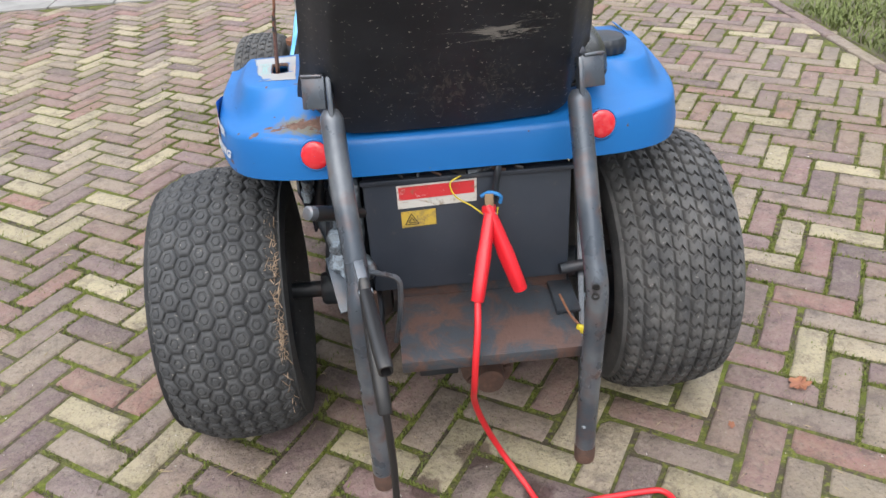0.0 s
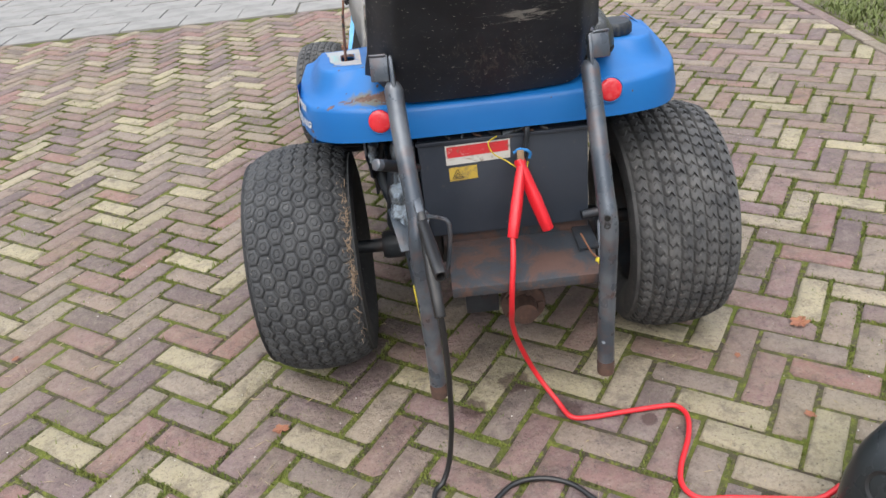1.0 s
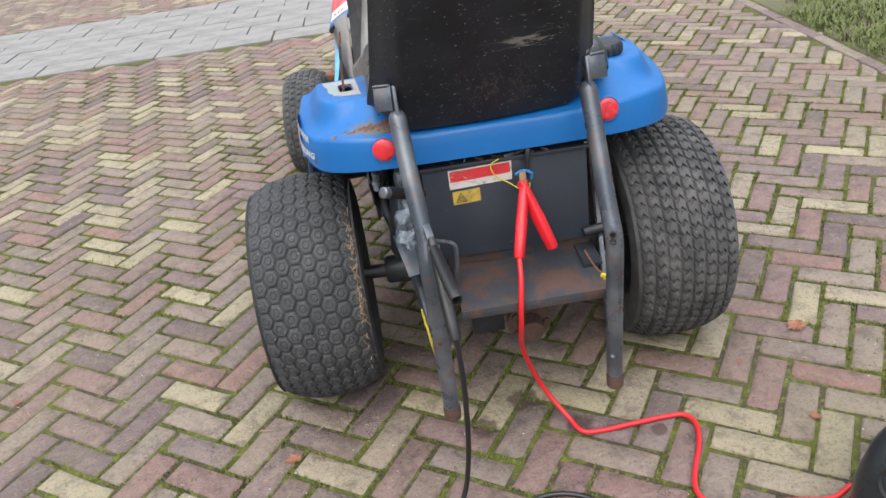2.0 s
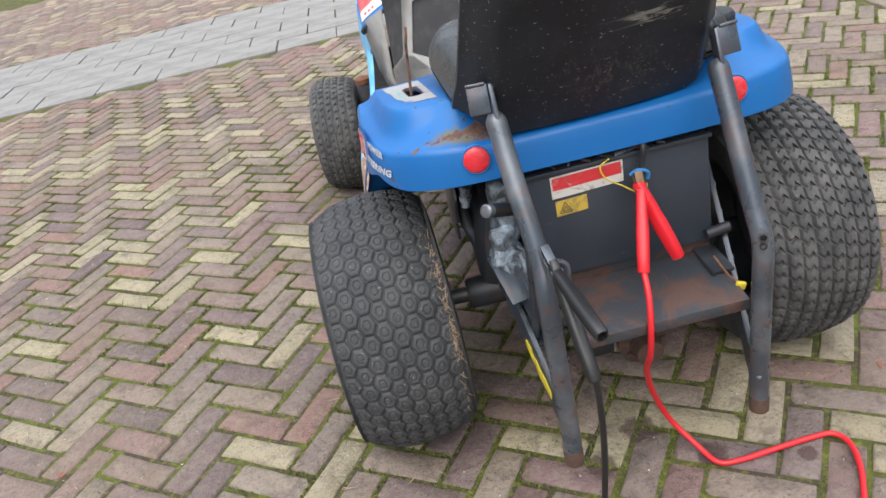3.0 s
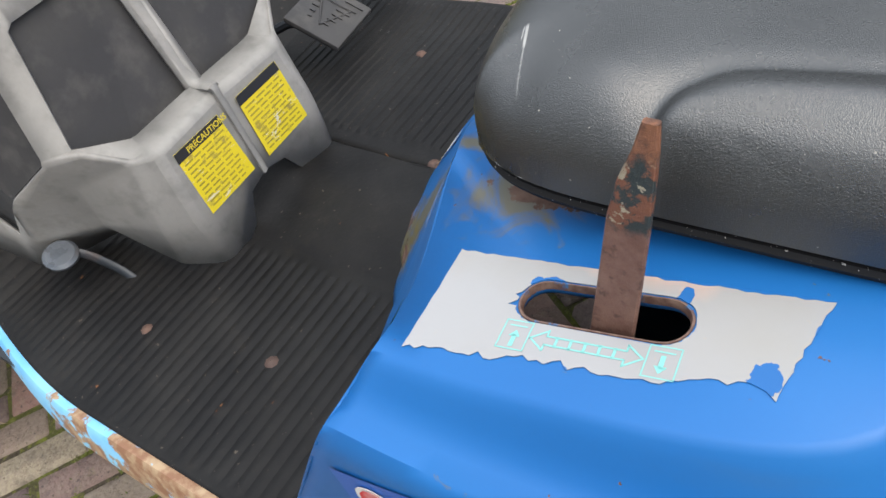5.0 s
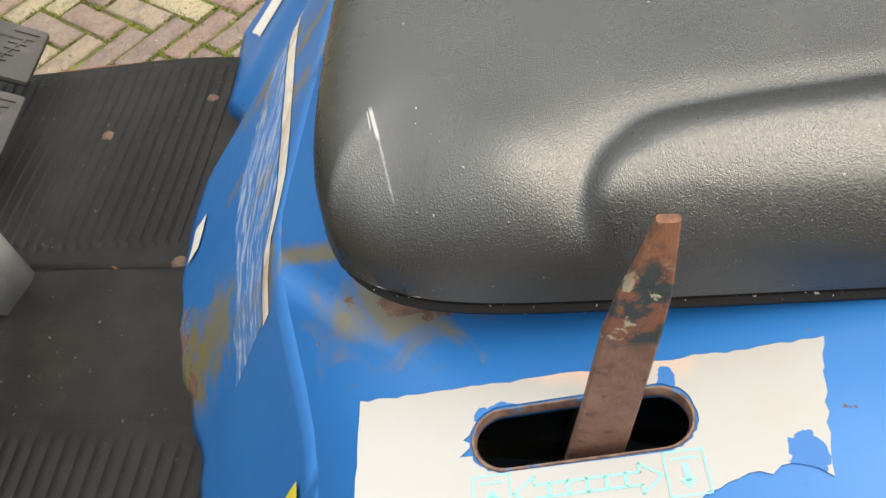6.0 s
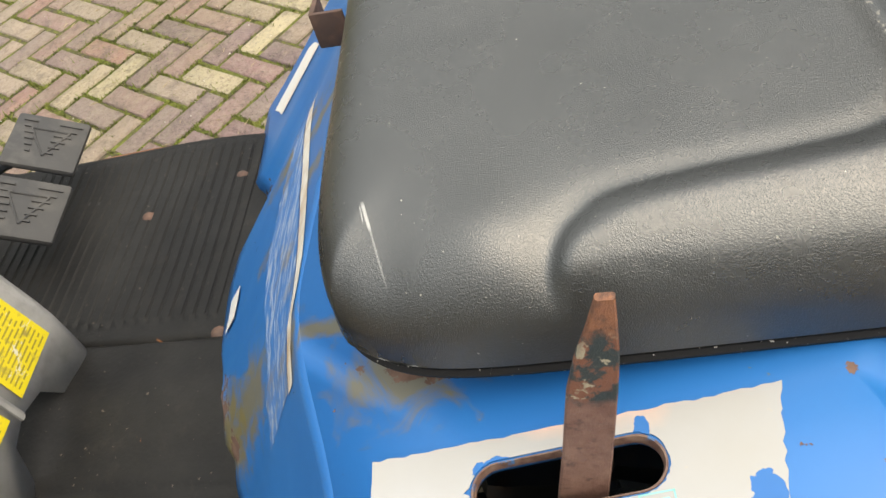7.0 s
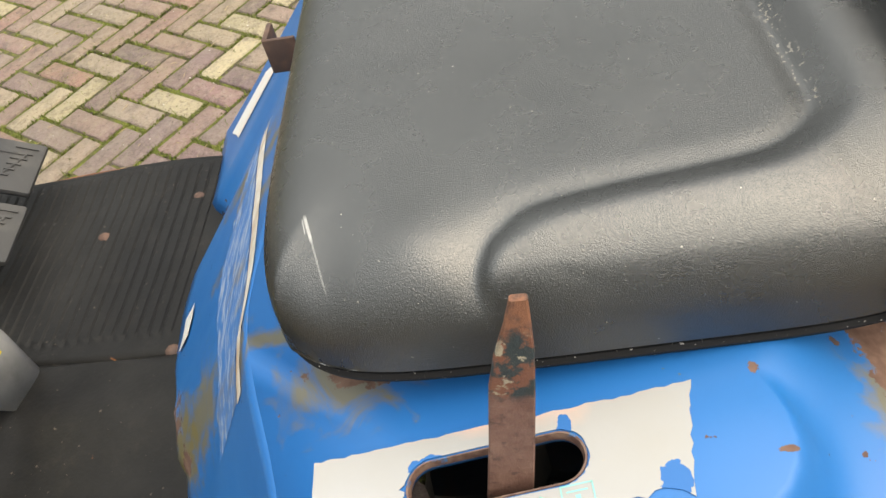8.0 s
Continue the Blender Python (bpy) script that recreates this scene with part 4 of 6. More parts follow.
def wheel(m, tyre, tyre_mat, label, width, rim, facing):
    hub = tagged(new("wheel"), label)
    hub.parent, hub.matrix_basis = tractor, m
    part("tyre", tyre[0], tyre_mat, hub)
    tagged(part("tread", tyre[1], tyre_mat, hub, "worn tread lugs"), kind="stuff")
    r = part("rim", rim_disc(width, rim), M_BLACK, hub)
    r.matrix_basis = pose(0, 0, 0, 0, 0, 0 if facing > 0 else 180)
    return hub


wheel(pose(-0.441, -0.018, 0.272, 0, 0, 2), hex_tyre(0.226, 0.274, 0.155, 8, 44), M_TYRE_OLD, "wide rear wheel, grey worn turf tyre with six-sided lugs", 0.232, 0.155, -1)
wheel(pose(0.397, 0.012, 0.270, 0, 0, 1), wave_tyre(0.218, 0.273, 0.155, 8, 62, 0.0065), M_TYRE, "wide rear wheel, black turf tyre with wavy lugs", 0.218, 0.155, 1)
wheel(pose(-0.535, 1.365, 0.205, 0, 2, -4), wave_tyre(0.150, 0.206, 0.105, 6, 48, 0.0045), M_TYRE, "narrow front wheel, black turf tyre", 0.150, 0.105, -1)
wheel(pose(0.490, 1.365, 0.205, 0, -2, -4), wave_tyre(0.150, 0.206, 0.105, 6, 48, 0.0045), M_TYRE, "narrow front wheel, black turf tyre", 0.150, 0.105, 1)


def caught_grass():
    """Dry clippings caught on the inner shoulder of the left rear tyre."""
    rng = random.Random(44)
    at = tyre_surface(0.226, 0.268, 0.030)
    pts, faces = [], []
    for k in range(150):
        a = rng.choice((0.75, 1.15, 1.25)) + rng.gauss(0, 0.10) if rng.random() < 0.6 else rng.uniform(0.3, 2.0)
        u = min(0.99, 0.93 + rng.gauss(0, 0.035))
        p = on_tyre(at, 0.226, u, a, 0.003)
        d = Vector((rng.gauss(0, 0.5), rng.gauss(0, 1), rng.gauss(0, 1))).normalized() * rng.uniform(0.004, 0.014)
        up = (p - Vector((p.x, 0, 0))).normalized() * 0.003
        w = d.cross(up).normalized() * rng.uniform(0.0004, 0.0009)
        n = len(pts)
        pts += [p - d + w, p - d - w, p + d - w + up, p + d + w + up]
        faces.append((n, n + 1, n + 2, n + 3))
    me = bpy.data.meshes.new("dry_grass")
    me.from_pydata(pts, [], faces)
    me.materials.append(plain("dry_clippings", (0.22, 0.16, 0.11), 0.85))
    ob = tagged(part("dry_grass", me, None), "dry brown grass clippings caught on the rear tyre", "grass", kind="stuff")
    ob.matrix_basis = pose(0.467, 1.43, 0) @ pose(-0.441, -0.018, 0.272, 0, 0, 2)


caught_grass()


# ---- seat ----
GROOVE = smooth_path([(-0.275, -0.004, 0), (-0.262, 0.012, 0), (-0.250, 0.025, 0), (-0.237, 0.0345, 0), (-0.224, 0.0375, 0), (-0.209, 0.0320, 0), (-0.1975, 0.0215, 0), (-0.1860, 0.003, 0), (-0.1790, -0.038, 0), (-0.1745, -0.090, 0), (-0.1690, -0.122, 0), (-0.1550, -0.143, 0), (-0.1380, -0.1515, 0), (-0.1000, -0.1515, 0), (0.0, -0.150, 0)], 8)


def groove_distance(x, y):
    """Distance to the crease, below nought on its outer side, and the length along it; plain distance before its start."""
    p, best, side, along, run = Vector((-abs(x), y, 0)), 9.0, 0.0, 0.0, 0.0
    for k, (a, b) in enumerate(zip(GROOVE, GROOVE[1:])):
        d = b - a
        t = (p - a).dot(d) / max(d.dot(d), 1e-9)
        q = a + d * min(max(t, 0), 1)
        if (p - q).length < best:
            best = (p - q).length
            along = run + d.length * min(max(t, 0), 1)
            side = 1.0 if d.cross(p - q).z > 0 else -1.0
        run += d.length
    return best, side, along


def cushion():
    """Moulded cushion: rolled edges, a raised bolster outside the crease on either side, a dip in the middle."""
    bm = bmesh.new()
    n = 230
    grid = []
    for j in range(n + 1):
        row = []
        for i in range(n + 1):
            u, v = 2 * i / n - 1, 2 * j / n - 1
            x = u * math.sqrt(1 - 0.20 * v ** 6)
            y = v * math.sqrt(1 - 0.20 * u ** 6)
            px, py = x * 0.243, -0.034 + y * 0.204
            reach = max(abs(u), abs(v))
            fore = abs(v) ** 1.4 if v > 0 else abs(v)
            most = max(abs(u), fore)
            soft = most + ((abs(u) ** 5 + fore ** 5) ** 0.2 - most) * (1 - reach) * 2
            t = max(0.0, soft - 0.62) / 0.38
            roll = math.sqrt(max(0.0, 1 - t ** 3.0))
            z = 0.766 + 0.060 * roll
            d, side, along = groove_distance(px, py)
            live = 1 - step(reach, 0.92, 1.0)
            deep = live
            wide = 0.012 + 0.012 * step(along, 0.06, 0.12)
            if side < 0:
                # a quick rise out of the crease, then the rounded top of the bolster
                z += deep * 0.0085 * step(d, 0.0, wide) * (1 - 0.45 * step(d, wide, 0.075))
                z -= deep * 0.0018 * math.exp(-(d / 0.005) ** 2)
            else:
                z -= deep * 0.0018 * math.exp(-(d / 0.009) ** 2)
            z -= 0.010 * math.exp(-((px / 0.12) ** 2 + ((py + 0.03) / 0.11) ** 2))
            z += 0.0065 * math.exp(-(((px + 0.212) / 0.030) ** 2 + ((py - 0.066) / 0.026) ** 2))
            z -= 0.0030 * math.exp(-(((px + 0.215) / 0.040) ** 2 + ((py - 0.118) / 0.016) ** 2))
            z += 0.0003 * noise.noise(Vector((px * 26, py * 26, 1)))
            z += 0.030 * step(-py, 0.15, 0.24) * (1 - t)
            row.append(bm.verts.new((px, py, z)))
        grid.append(row)
    for j in range(n):
        for i in range(n):
            bm.faces.new((grid[j][i], grid[j][i + 1], grid[j + 1][i + 1], grid[j + 1][i]))
    rim = border(grid)
    last = rim
    for s, z in ((1.002, 0.7640), (0.990, 0.7612), (0.965, 0.7602), (0.90, 0.7600)):
        nxt = [bm.verts.new((v.co.x * s, -0.034 + (v.co.y + 0.034) * s, z)) for v in rim]
        for a in range(len(rim)):
            b = (a + 1) % len(rim)
            bm.faces.new((last[a], last[b], nxt[b], nxt[a]))
        last = nxt
    return bm


seat = tagged(new("seat"), "black vinyl tractor seat with a creased cushion")
seat.parent = tractor
seat.matrix_basis = pose(0.0, -0.002, 0.0, 0, 0, 2.5)
part("cushion", cushion(), M_VINYL, seat, "grained black vinyl cushion")


def seat_pan():
    bm = bmesh.new()
    out = []
    for k in range(80):
        a = 2 * math.pi * k / 80
        e = 0.34
        out.append((math.copysign(abs(math.cos(a)) ** e, math.cos(a)) * 0.236, math.copysign(abs(math.sin(a)) ** e, math.sin(a)) * 0.198))
    rings(bm, [[(x * s, -0.034 + y * s, z) for x, y in out] for s, z in ((0.97, 0.7592), (1.022, 0.7585), (1.030, 0.7555), (1.024, 0.7515), (0.96, 0.749), (0.7, 0.745))])
    return bm


part("seat_rim", seat_pan(), M_RIM, seat, "black seat pan with a speckled rim")


def backrest():
    """Leaning shell, bowed to the rear, with smooth flanges beside a proud middle, and the pad in front."""
    rows, cols = 34, 60
    front, back = [], []
    for j in range(rows + 1):
        t = j / rows
        z = 0.708 + 0.41 * t
        half = 0.219 - 0.115 * (z - 0.79) - 0.05 * step(t, 0.78, 1.0) ** 2
        fr, br = [], []
        for i in range(cols + 1):
            u = 2 * i / cols - 1
            x = -0.020 + u * half
            lift = 0.052 * step(abs(u), 0.62, 0.98) ** 1.4 * (1 - step(t, 0, 0.30))
            zz = z + lift
            edge = -0.156 - 0.57 * (zz - 0.715) + 0.10 * step(t, 0.6, 1.0) * (zz - 0.95)
            flange = 0.050 * (1 - step(abs(u), 0.76, 1.02) ** 1.3)
            proud = 0.009 * (1 - step(abs(u), 0.785, 0.815)) * (1 - step(t, 0.92, 0.97))
            yb = edge - flange - proud - 0.022 * (1 - u * u)
            thick = 0.012 + 0.050 * (1 - abs(u) ** 4) * (1 - (2 * t - 1) ** 8)
            br.append(Vector((x, yb, zz)))
            fr.append(Vector((-0.020 + u * half * 0.99, yb + proud + thick * 0.87, zz + 0.004 + thick * 0.3)))
        front.append(fr)
        back.append(br)
    return front, back


front, back = backrest()
bm = bmesh.new()
a = border(sheet(bm, back))
b = border(sheet(bm, [[p - Vector((0, -0.010, 0)) for p in row] for row in back]))
for i in range(len(a)):
    j = (i + 1) % len(a)
    bm.faces.new((a[i], a[j], b[j], b[i]))
part("backrest_shell", bm, M_SHELL, seat, "black plastic back shell, scuffed and speckled white")
bm = bmesh.new()
a = border(sheet(bm, front))
b = border(sheet(bm, [[p + Vector((0, 0.010, 0)) for p in row] for row in back]))
for i in range(len(a)):
    j = (i + 1) % len(a)
    bm.faces.new((a[i], a[j], b[j], b[i]))
part("backrest_pad", bm, M_VINYL, seat, "black vinyl back pad")
for x in (-0.208, 0.176):
    spot = min((p for row in back for p in row), key=lambda p: (p - Vector((x, p.y, 0.808))).length)
    bm = bmesh.new()
    lathe(bm, [(0.0075, -0.003), (0.0075, 0.002), (0.006, 0.0035), (0.0058, 0.0025), (0.003, 0.0032), (0.0004, 0.0034)], Matrix.Translation(spot) @ pose(0, 0, 0, 62, 0, -18 if x < 0 else 18), 14)
    part("rivet", bm, M_TUBE, seat, "dull metal rivet")

# seat bracket at the front of the deck, rusty brown
bm = bmesh.new()
box(bm, (0.136, 0.202, 0.7225), (0.030, 0.040, 0.005), (0, 0, 0), 0.001)
box(bm, (0.136, 0.220, 0.738), (0.030, 0.005, 0.034), (0, 0, 0), 0.001)
box(bm, (0.122, 0.207, 0.738), (0.004, 0.030, 0.034), (0, 0, 0), 0.001)
part("seat_bracket", bm, M_DARK_RUST, tractor, "small rusty brown steel bracket beside the seat")


# ---- rear frame, box and hitch ----
def panel_box():
    bm = bmesh.new()
    box(bm, (0.012, -0.130, 0.512), (0.340, 0.190, 0.215), (0, 0, 0), 0.006)
    box(bm, (0.012, -0.2245, 0.617), (0.346, 0.012, 0.008), (0, 0, 0), 0.002)
    return bm


rear_box = part("rear_box", panel_box(), M_BOX, tractor, "dark painted sheet-steel box with scratches")
bm = bmesh.new()
slab(bm, [(-0.104, 0.566), (0.025, 0.570), (0.026, 0.611), (-0.104, 0.608)], 0, 0.0008, pose(0, -0.2258, 0, 90, 0, 0))
warn = part("warning_label", bm, M_WHITE_PRINT, tractor, "worn white label with a red band", smooth=False)
bm = bmesh.new()
slab(bm, [(-0.101, 0.582), (0.022, 0.586), (0.022, 0.608), (-0.101, 0.605)], 0, 0.0006, pose(0, -0.2268, 0, 90, 0, 0))
part("red_band", bm, M_RED_PRINT, warn, smooth=False)
bm = bmesh.new()
slab(bm, [(-0.100, 0.530), (-0.043, 0.533), (-0.043, 0.562), (-0.100, 0.560)], 0, 0.0008, pose(0, -0.2258, 0, 90, 0, 0))
yl = part("yellow_label", bm, M_OLD_YELLOW, tractor, "small yellow warning label with a triangle", smooth=False)
bm = bmesh.new()
for p in (((-0.094, 0.536), (-0.072, 0.536), (-0.083, 0.556)), ((-0.0885, 0.539), (-0.0775, 0.539), (-0.083, 0.549))):
    for i in range(3):
        a, b = Vector(p[i]), Vector(p[(i + 1) % 3])
        d = (b - a).normalized()
        n = Vector((-d.y, d.x)) * 0.0008
        bm.faces.new([bm.verts.new((q.x, -0.2270, q.y)) for q in (a + n, a - n, b - n, b + n)])
part("printed_signs", bm, M_DECAL_BLACK, yl, smooth=False)


def stay(x_top, x_low, y_low, z_low):
    """Upright tube with a knee, its flat head bolted under the wing."""
    bm = bmesh.new()
    s = 1 if x_low > 0 else -1
    pts = smooth_path([(x_top, -0.285, 0.770), (x_top + 0.1 * (x_low - x_top), -0.300, 0.740), (x_top + 0.45 * (x_low - x_top), -0.345, 0.655), (x_low, -0.395, 0.555), (x_low + 0.003 * s, -0.417, 0.500), (x_low + 0.002 * s, -0.416, 0.40), (x_low, -0.412, 0.26), (x_low, y_low, z_low)], 5)
    tube(bm, pts, [0.010, 0.014, 0.0162] + [0.0170] * (len(pts) - 3), 18)
    return bm


def stay_holes(x):
    bm = bmesh.new()
    for z in (0.523, 0.507):
        lathe(bm, [(0.0062, 0.0), (0.0062, 0.0024), (0.0045, 0.0024), (0.0045, -0.002), (0.0003, -0.002)], pose(x - 0.004, -0.4325, z, 90, 0, -12), 12)
    return bm


for s, x_top, x_low, y_low, z_low in ((-1, -0.186, -0.170, -0.412, 0.165), (1, 0.172, 0.177, -0.410, 0.178)):
    st = part("stay_tube", stay(x_top, x_low, y_low, z_low), M_TUBE, tractor, "bent dark steel stay tube, paint worn to rust")
    bm = bmesh.new()
    box(bm, (x_top + 0.002, -0.283, 0.786), (0.008, 0.026, 0.060), (-22, 0, 0), 0.003)
    part("head_plate", bm, M_TUBE, st)
    bm = bmesh.new()
    box(bm, (x_top + s * 0.020, -0.286, 0.797), (0.033, 0.005, 0.046), (-18, 0, s * 8), 0.002)
    box(bm, (x_top + s * 0.020, -0.275, 0.8175), (0.031, 0.022, 0.005), (-18, 0, s * 8), 0.002)
    part("head_tab", bm, M_TUBE, st, "folded grey steel tab")
    bm = bmesh.new()
    lathe(bm, [(0.0004, 0.003), (0.0174, 0.003), (0.0180, 0.0), (0.0176, -0.026), (0.0170, -0.030), (0.013, -0.030), (0.012, 0.002)], pose(x_low, y_low, z_low), 18)
    part("foot", bm, M_DARK_RUST, st, "rusted tube end")
    if s > 0:
        part("hole_pair", stay_holes(x_low), M_DECAL_BLACK, st)

# rusty drawbar plate below the box
bm = bmesh.new()
box(bm, (0.028, -0.293, 0.373), (0.296, 0.172, 0.007), (2, 0, 0), 0.002)
hitch = part("drawbar_plate", bm, M_RUSTY, tractor, "flat drawbar plate mottled with rust")
bm = bmesh.new()
box(bm, (0.028, -0.379, 0.362), (0.296, 0.006, 0.022), (0, 0, 0), 0.002)
part("plate_lip", bm, M_RUSTY, hitch)
bm = bmesh.new()
box(bm, (0.028, -0.206, 0.395), (0.310, 0.008, 0.045), (0, 0, 0), 0.002)
part("plate_flange", bm, M_RUSTY, hitch)
bm = bmesh.new()
tube(bm, [(0.165, -0.235, 0.425), (0.21, -0.230, 0.428)], 0.010, 10)
part("cross_rod", bm, M_BLACK, tractor)

# axle, gear case and what hangs below the deck
bm = bmesh.new()
tube(bm, [(-0.335, -0.01, 0.278), (-0.27, -0.01, 0.278)], 0.017, 16)
tube(bm, [(-0.275, -0.01, 0.278), (-0.268, -0.01, 0.278), (-0.16, -0.01, 0.278)], [0.030, 0.034, 0.036], 18)
part("axle_tube", bm, M_BLACK, tractor, "black rear axle tube")
bm = bmesh.new()
tube(bm, [(0.335, 0.005, 0.278), (0.27, 0.005, 0.278)], 0.017, 16)
tube(bm, [(0.275, 0.005, 0.278), (0.268, 0.005, 0.278), (0.16, 0.0, 0.278)], [0.030, 0.034, 0.036], 18)
part("axle_tube", bm, M_BLACK, tractor, "black rear axle tube")
bm = bmesh.new()
box(bm, (-0.055, 0.02, 0.345), (0.24, 0.22, 0.20), (0, 0, 0), 0.03)
box(bm, (-0.195, -0.07, 0.47), (0.085, 0.20, 0.19), (10, 8, 0), 0.028)
box(bm, (-0.17, -0.12, 0.37), (0.07, 0.12, 0.13), (0, 0, 10), 0.02)
part("gear_case", bm, M_BLACK, tractor, "oily black cast gear case")
bm = bmesh.new()
box(bm, (-0.190, -0.195, 0.545), (0.048, 0.050, 0.150), (8, 0, 12), 0.016)
box(bm, (-0.196, -0.208, 0.470), (0.062, 0.044, 0.050), (0, 10, 20), 0.018)
lathe(bm, [(0.0004, 0.0), (0.020, 0.0), (0.022, 0.006), (0.020, 0.034), (0.011, 0.036), (0.010, 0.050), (0.0004, 0.050)], pose(-0.196, -0.205, 0.520, 100, 0, -20), 16)
lathe(bm, [(0.0004, -0.02), (0.026, -0.016), (0.030, 0.0), (0.026, 0.016), (0.0004, 0.022)], pose(-0.182, -0.222, 0.455, 80, 0, 10), 16)
craggy(bm, 0.007)
part("valve_housing", bm, M_CAST, tractor, "oily light grey cast valve housing")
for k in range(3):
    bm = bmesh.new()
    tube(bm, smooth_path([(-0.245 + 0.004 * k, 0.02 - 0.035 * k, 0.56), (-0.25, 0.01 - 0.035 * k, 0.49), (-0.225, -0.03 - 0.03 * k, 0.40)], 4), 0.012 + 0.003 * (k % 2), 10)
    part("hydraulic_pipe", bm, M_BLACK, tractor, "black hydraulic pipe")
bm = bmesh.new()
box(bm, (0.0, -0.115, 0.245), (0.12, 0.10, 0.10), (0, 0, 0), 0.02)
lathe(bm, [(0.0004, 0), (0.045, 0), (0.050, 0.01), (0.050, 0.03), (0.030, 0.034), (0.026, 0.07), (0.012, 0.072), (0.0004, 0.072)], pose(0.035, -0.190, 0.205, 90, 0, 0), 20)
for a in range(5):
    t = a * 1.257
    box(bm, (0.035 + 0.038 * math.cos(t), -0.224, 0.205 + 0.038 * math.sin(t)), (0.014, 0.012, 0.014), (0, math.degrees(t), 0), 0.002)
part("drive_output", bm, M_DARK_RUST, tractor, "rusty bolted drive flange under the drawbar")
bm = bmesh.new()
box(bm, (-0.055, -0.19, 0.215), (0.075, 0.012, 0.075), (0, 0, 0), 0.003)
lathe(bm, [(0.008, 0), (0.008, 0.006), (0.0004, 0.007)], pose(-0.05, -0.197, 0.225, 90, 0, 0), 6)
part("hitch_bracket", bm, M_BLACK, tractor, "black steel hitch bracket")

# side rails and lower link on each side
for s in (-1, 1):
    bm = bmesh.new()
    for dz in (0, 0.062):
        box(bm, (s * 0.168, 0.50, 0.320 + dz), (0.040, 1.60, 0.006), (0, 0, 0), 0.001)
    box(bm, (s * 0.150, 0.50, 0.351), (0.006, 1.60, 0.062), (0, 0, 0), 0.001)
    part("frame_rail", bm, M_BLACK, tractor, "black channel-section frame rail")
    bm = bmesh.new()
    a, b = Vector((s * 0.246, 0.02, 0.590)), Vector((s * 0.172, -0.412, 0.215))
    d = b - a
    m = d.to_track_quat("Y", "X").to_matrix().to_4x4()
    m.translation = (a + b) / 2
    bmesh.ops.create_cube(bm, size=1, matrix=m @ Matrix.Diagonal((0.056, d.length, 0.009, 1)))
    bmesh.ops.bevel(bm, geom=list(bm.edges), offset=0.002, segments=2, affect="EDGES")
    link = part("lift_link", bm, M_ARM, tractor, "flat blue-black lift link with bolts")
    for t in (0.34, 0.44, 0.60, 0.8):
        bm = bmesh.new()
        lathe(bm, [(0.0075, 0), (0.0075, 0.005), (0.005, 0.007), (0.0004, 0.007)], Matrix.Translation(a + d * t) @ d.to_track_quat("Y", "X").to_matrix().to_4x4() @ pose(0, 0, 0.0045), 6)
        part("bolt", bm, M_CAST, link, "grey hexagon bolt head")
TAG_A, TAG_B = Vector((-0.246, 0.02, 0.590)), Vector((-0.172, -0.412, 0.215))
tag_m = (TAG_B - TAG_A).to_track_quat("Y", "X").to_matrix().to_4x4()
tag_m.translation = TAG_A.lerp(TAG_B, 0.80)
bm = bmesh.new()
slab(bm, [(-0.016, -0.055), (-0.004, -0.060), (0.002, -0.040), (-0.006, -0.030), (0.004, -0.012), (0.001, 0.005), (0.010, 0.022), (0.006, 0.050), (-0.006, 0.056), (-0.011, 0.030), (-0.018, 0.014), (-0.013, -0.010), (-0.020, -0.030)], -0.0065, 0.0065, tag_m)
part("marker_tag", bm, M_DECAL_YELLOW, tractor, "torn yellow sticker wrapped round the lift link", smooth=False)
bm = bmesh.new()
tube(bm, smooth_path([(-0.165, -0.30, 0.50), (-0.118, -0.31, 0.49), (-0.112, -0.31, 0.46), (-0.118, -0.30, 0.40), (-0.128, -0.29, 0.345)], 5), 0.0045, 8)
part("hook_rod", bm, M_TUBE, tractor, "bent steel hook rod")
bm = bmesh.new()
tube(bm, [(-0.228, -0.338, 0.634), (-0.222, -0.332, 0.630), (-0.190, -0.300, 0.608), (-0.160, -0.262, 0.585)], [0.0105, 0.0120, 0.0115, 0.008], 14)
grip = part("release_lever", bm, M_CABLE_BLACK, tractor, "short lever with a black plastic grip")
bm = bmesh.new()
tube(bm, [(-0.2345, -0.3445, 0.6385), (-0.2335, -0.3435, 0.638), (-0.226, -0.336, 0.6325)], [0.008, 0.0108, 0.0112], 16)
part("grip_end", bm, M_TUBE, grip, "worn grey end of the grip")
# bracket plates and a thin upright rod behind the stay
bm = bmesh.new()
box(bm, (-0.200, -0.245, 0.445), (0.052, 0.105, 0.006), (32, 0, 14), 0.0015)
box(bm, (-0.186, -0.270, 0.400), (0.006, 0.095, 0.105), (20, 0, 10), 0.0015)
part("link_bracket", bm, M_ARM, tractor, "blue-black bent bracket plate")
bm = bmesh.new()
tube(bm, [(-0.180, -0.372, 0.575), (-0.180, -0.335, 0.470), (-0.180, -0.292, 0.353)], 0.0078, 10)
part("upright_rod", bm, M_ARM, tractor, "thin blue-black upright rod")
bm = bmesh.new()
tube(bm, [(-0.150, -0.36, 0.50), (-0.152, -0.315, 0.37)], 0.0030, 8)
part("thin_rod", bm, M_DARK_RUST, tractor, "thin rusty rod")
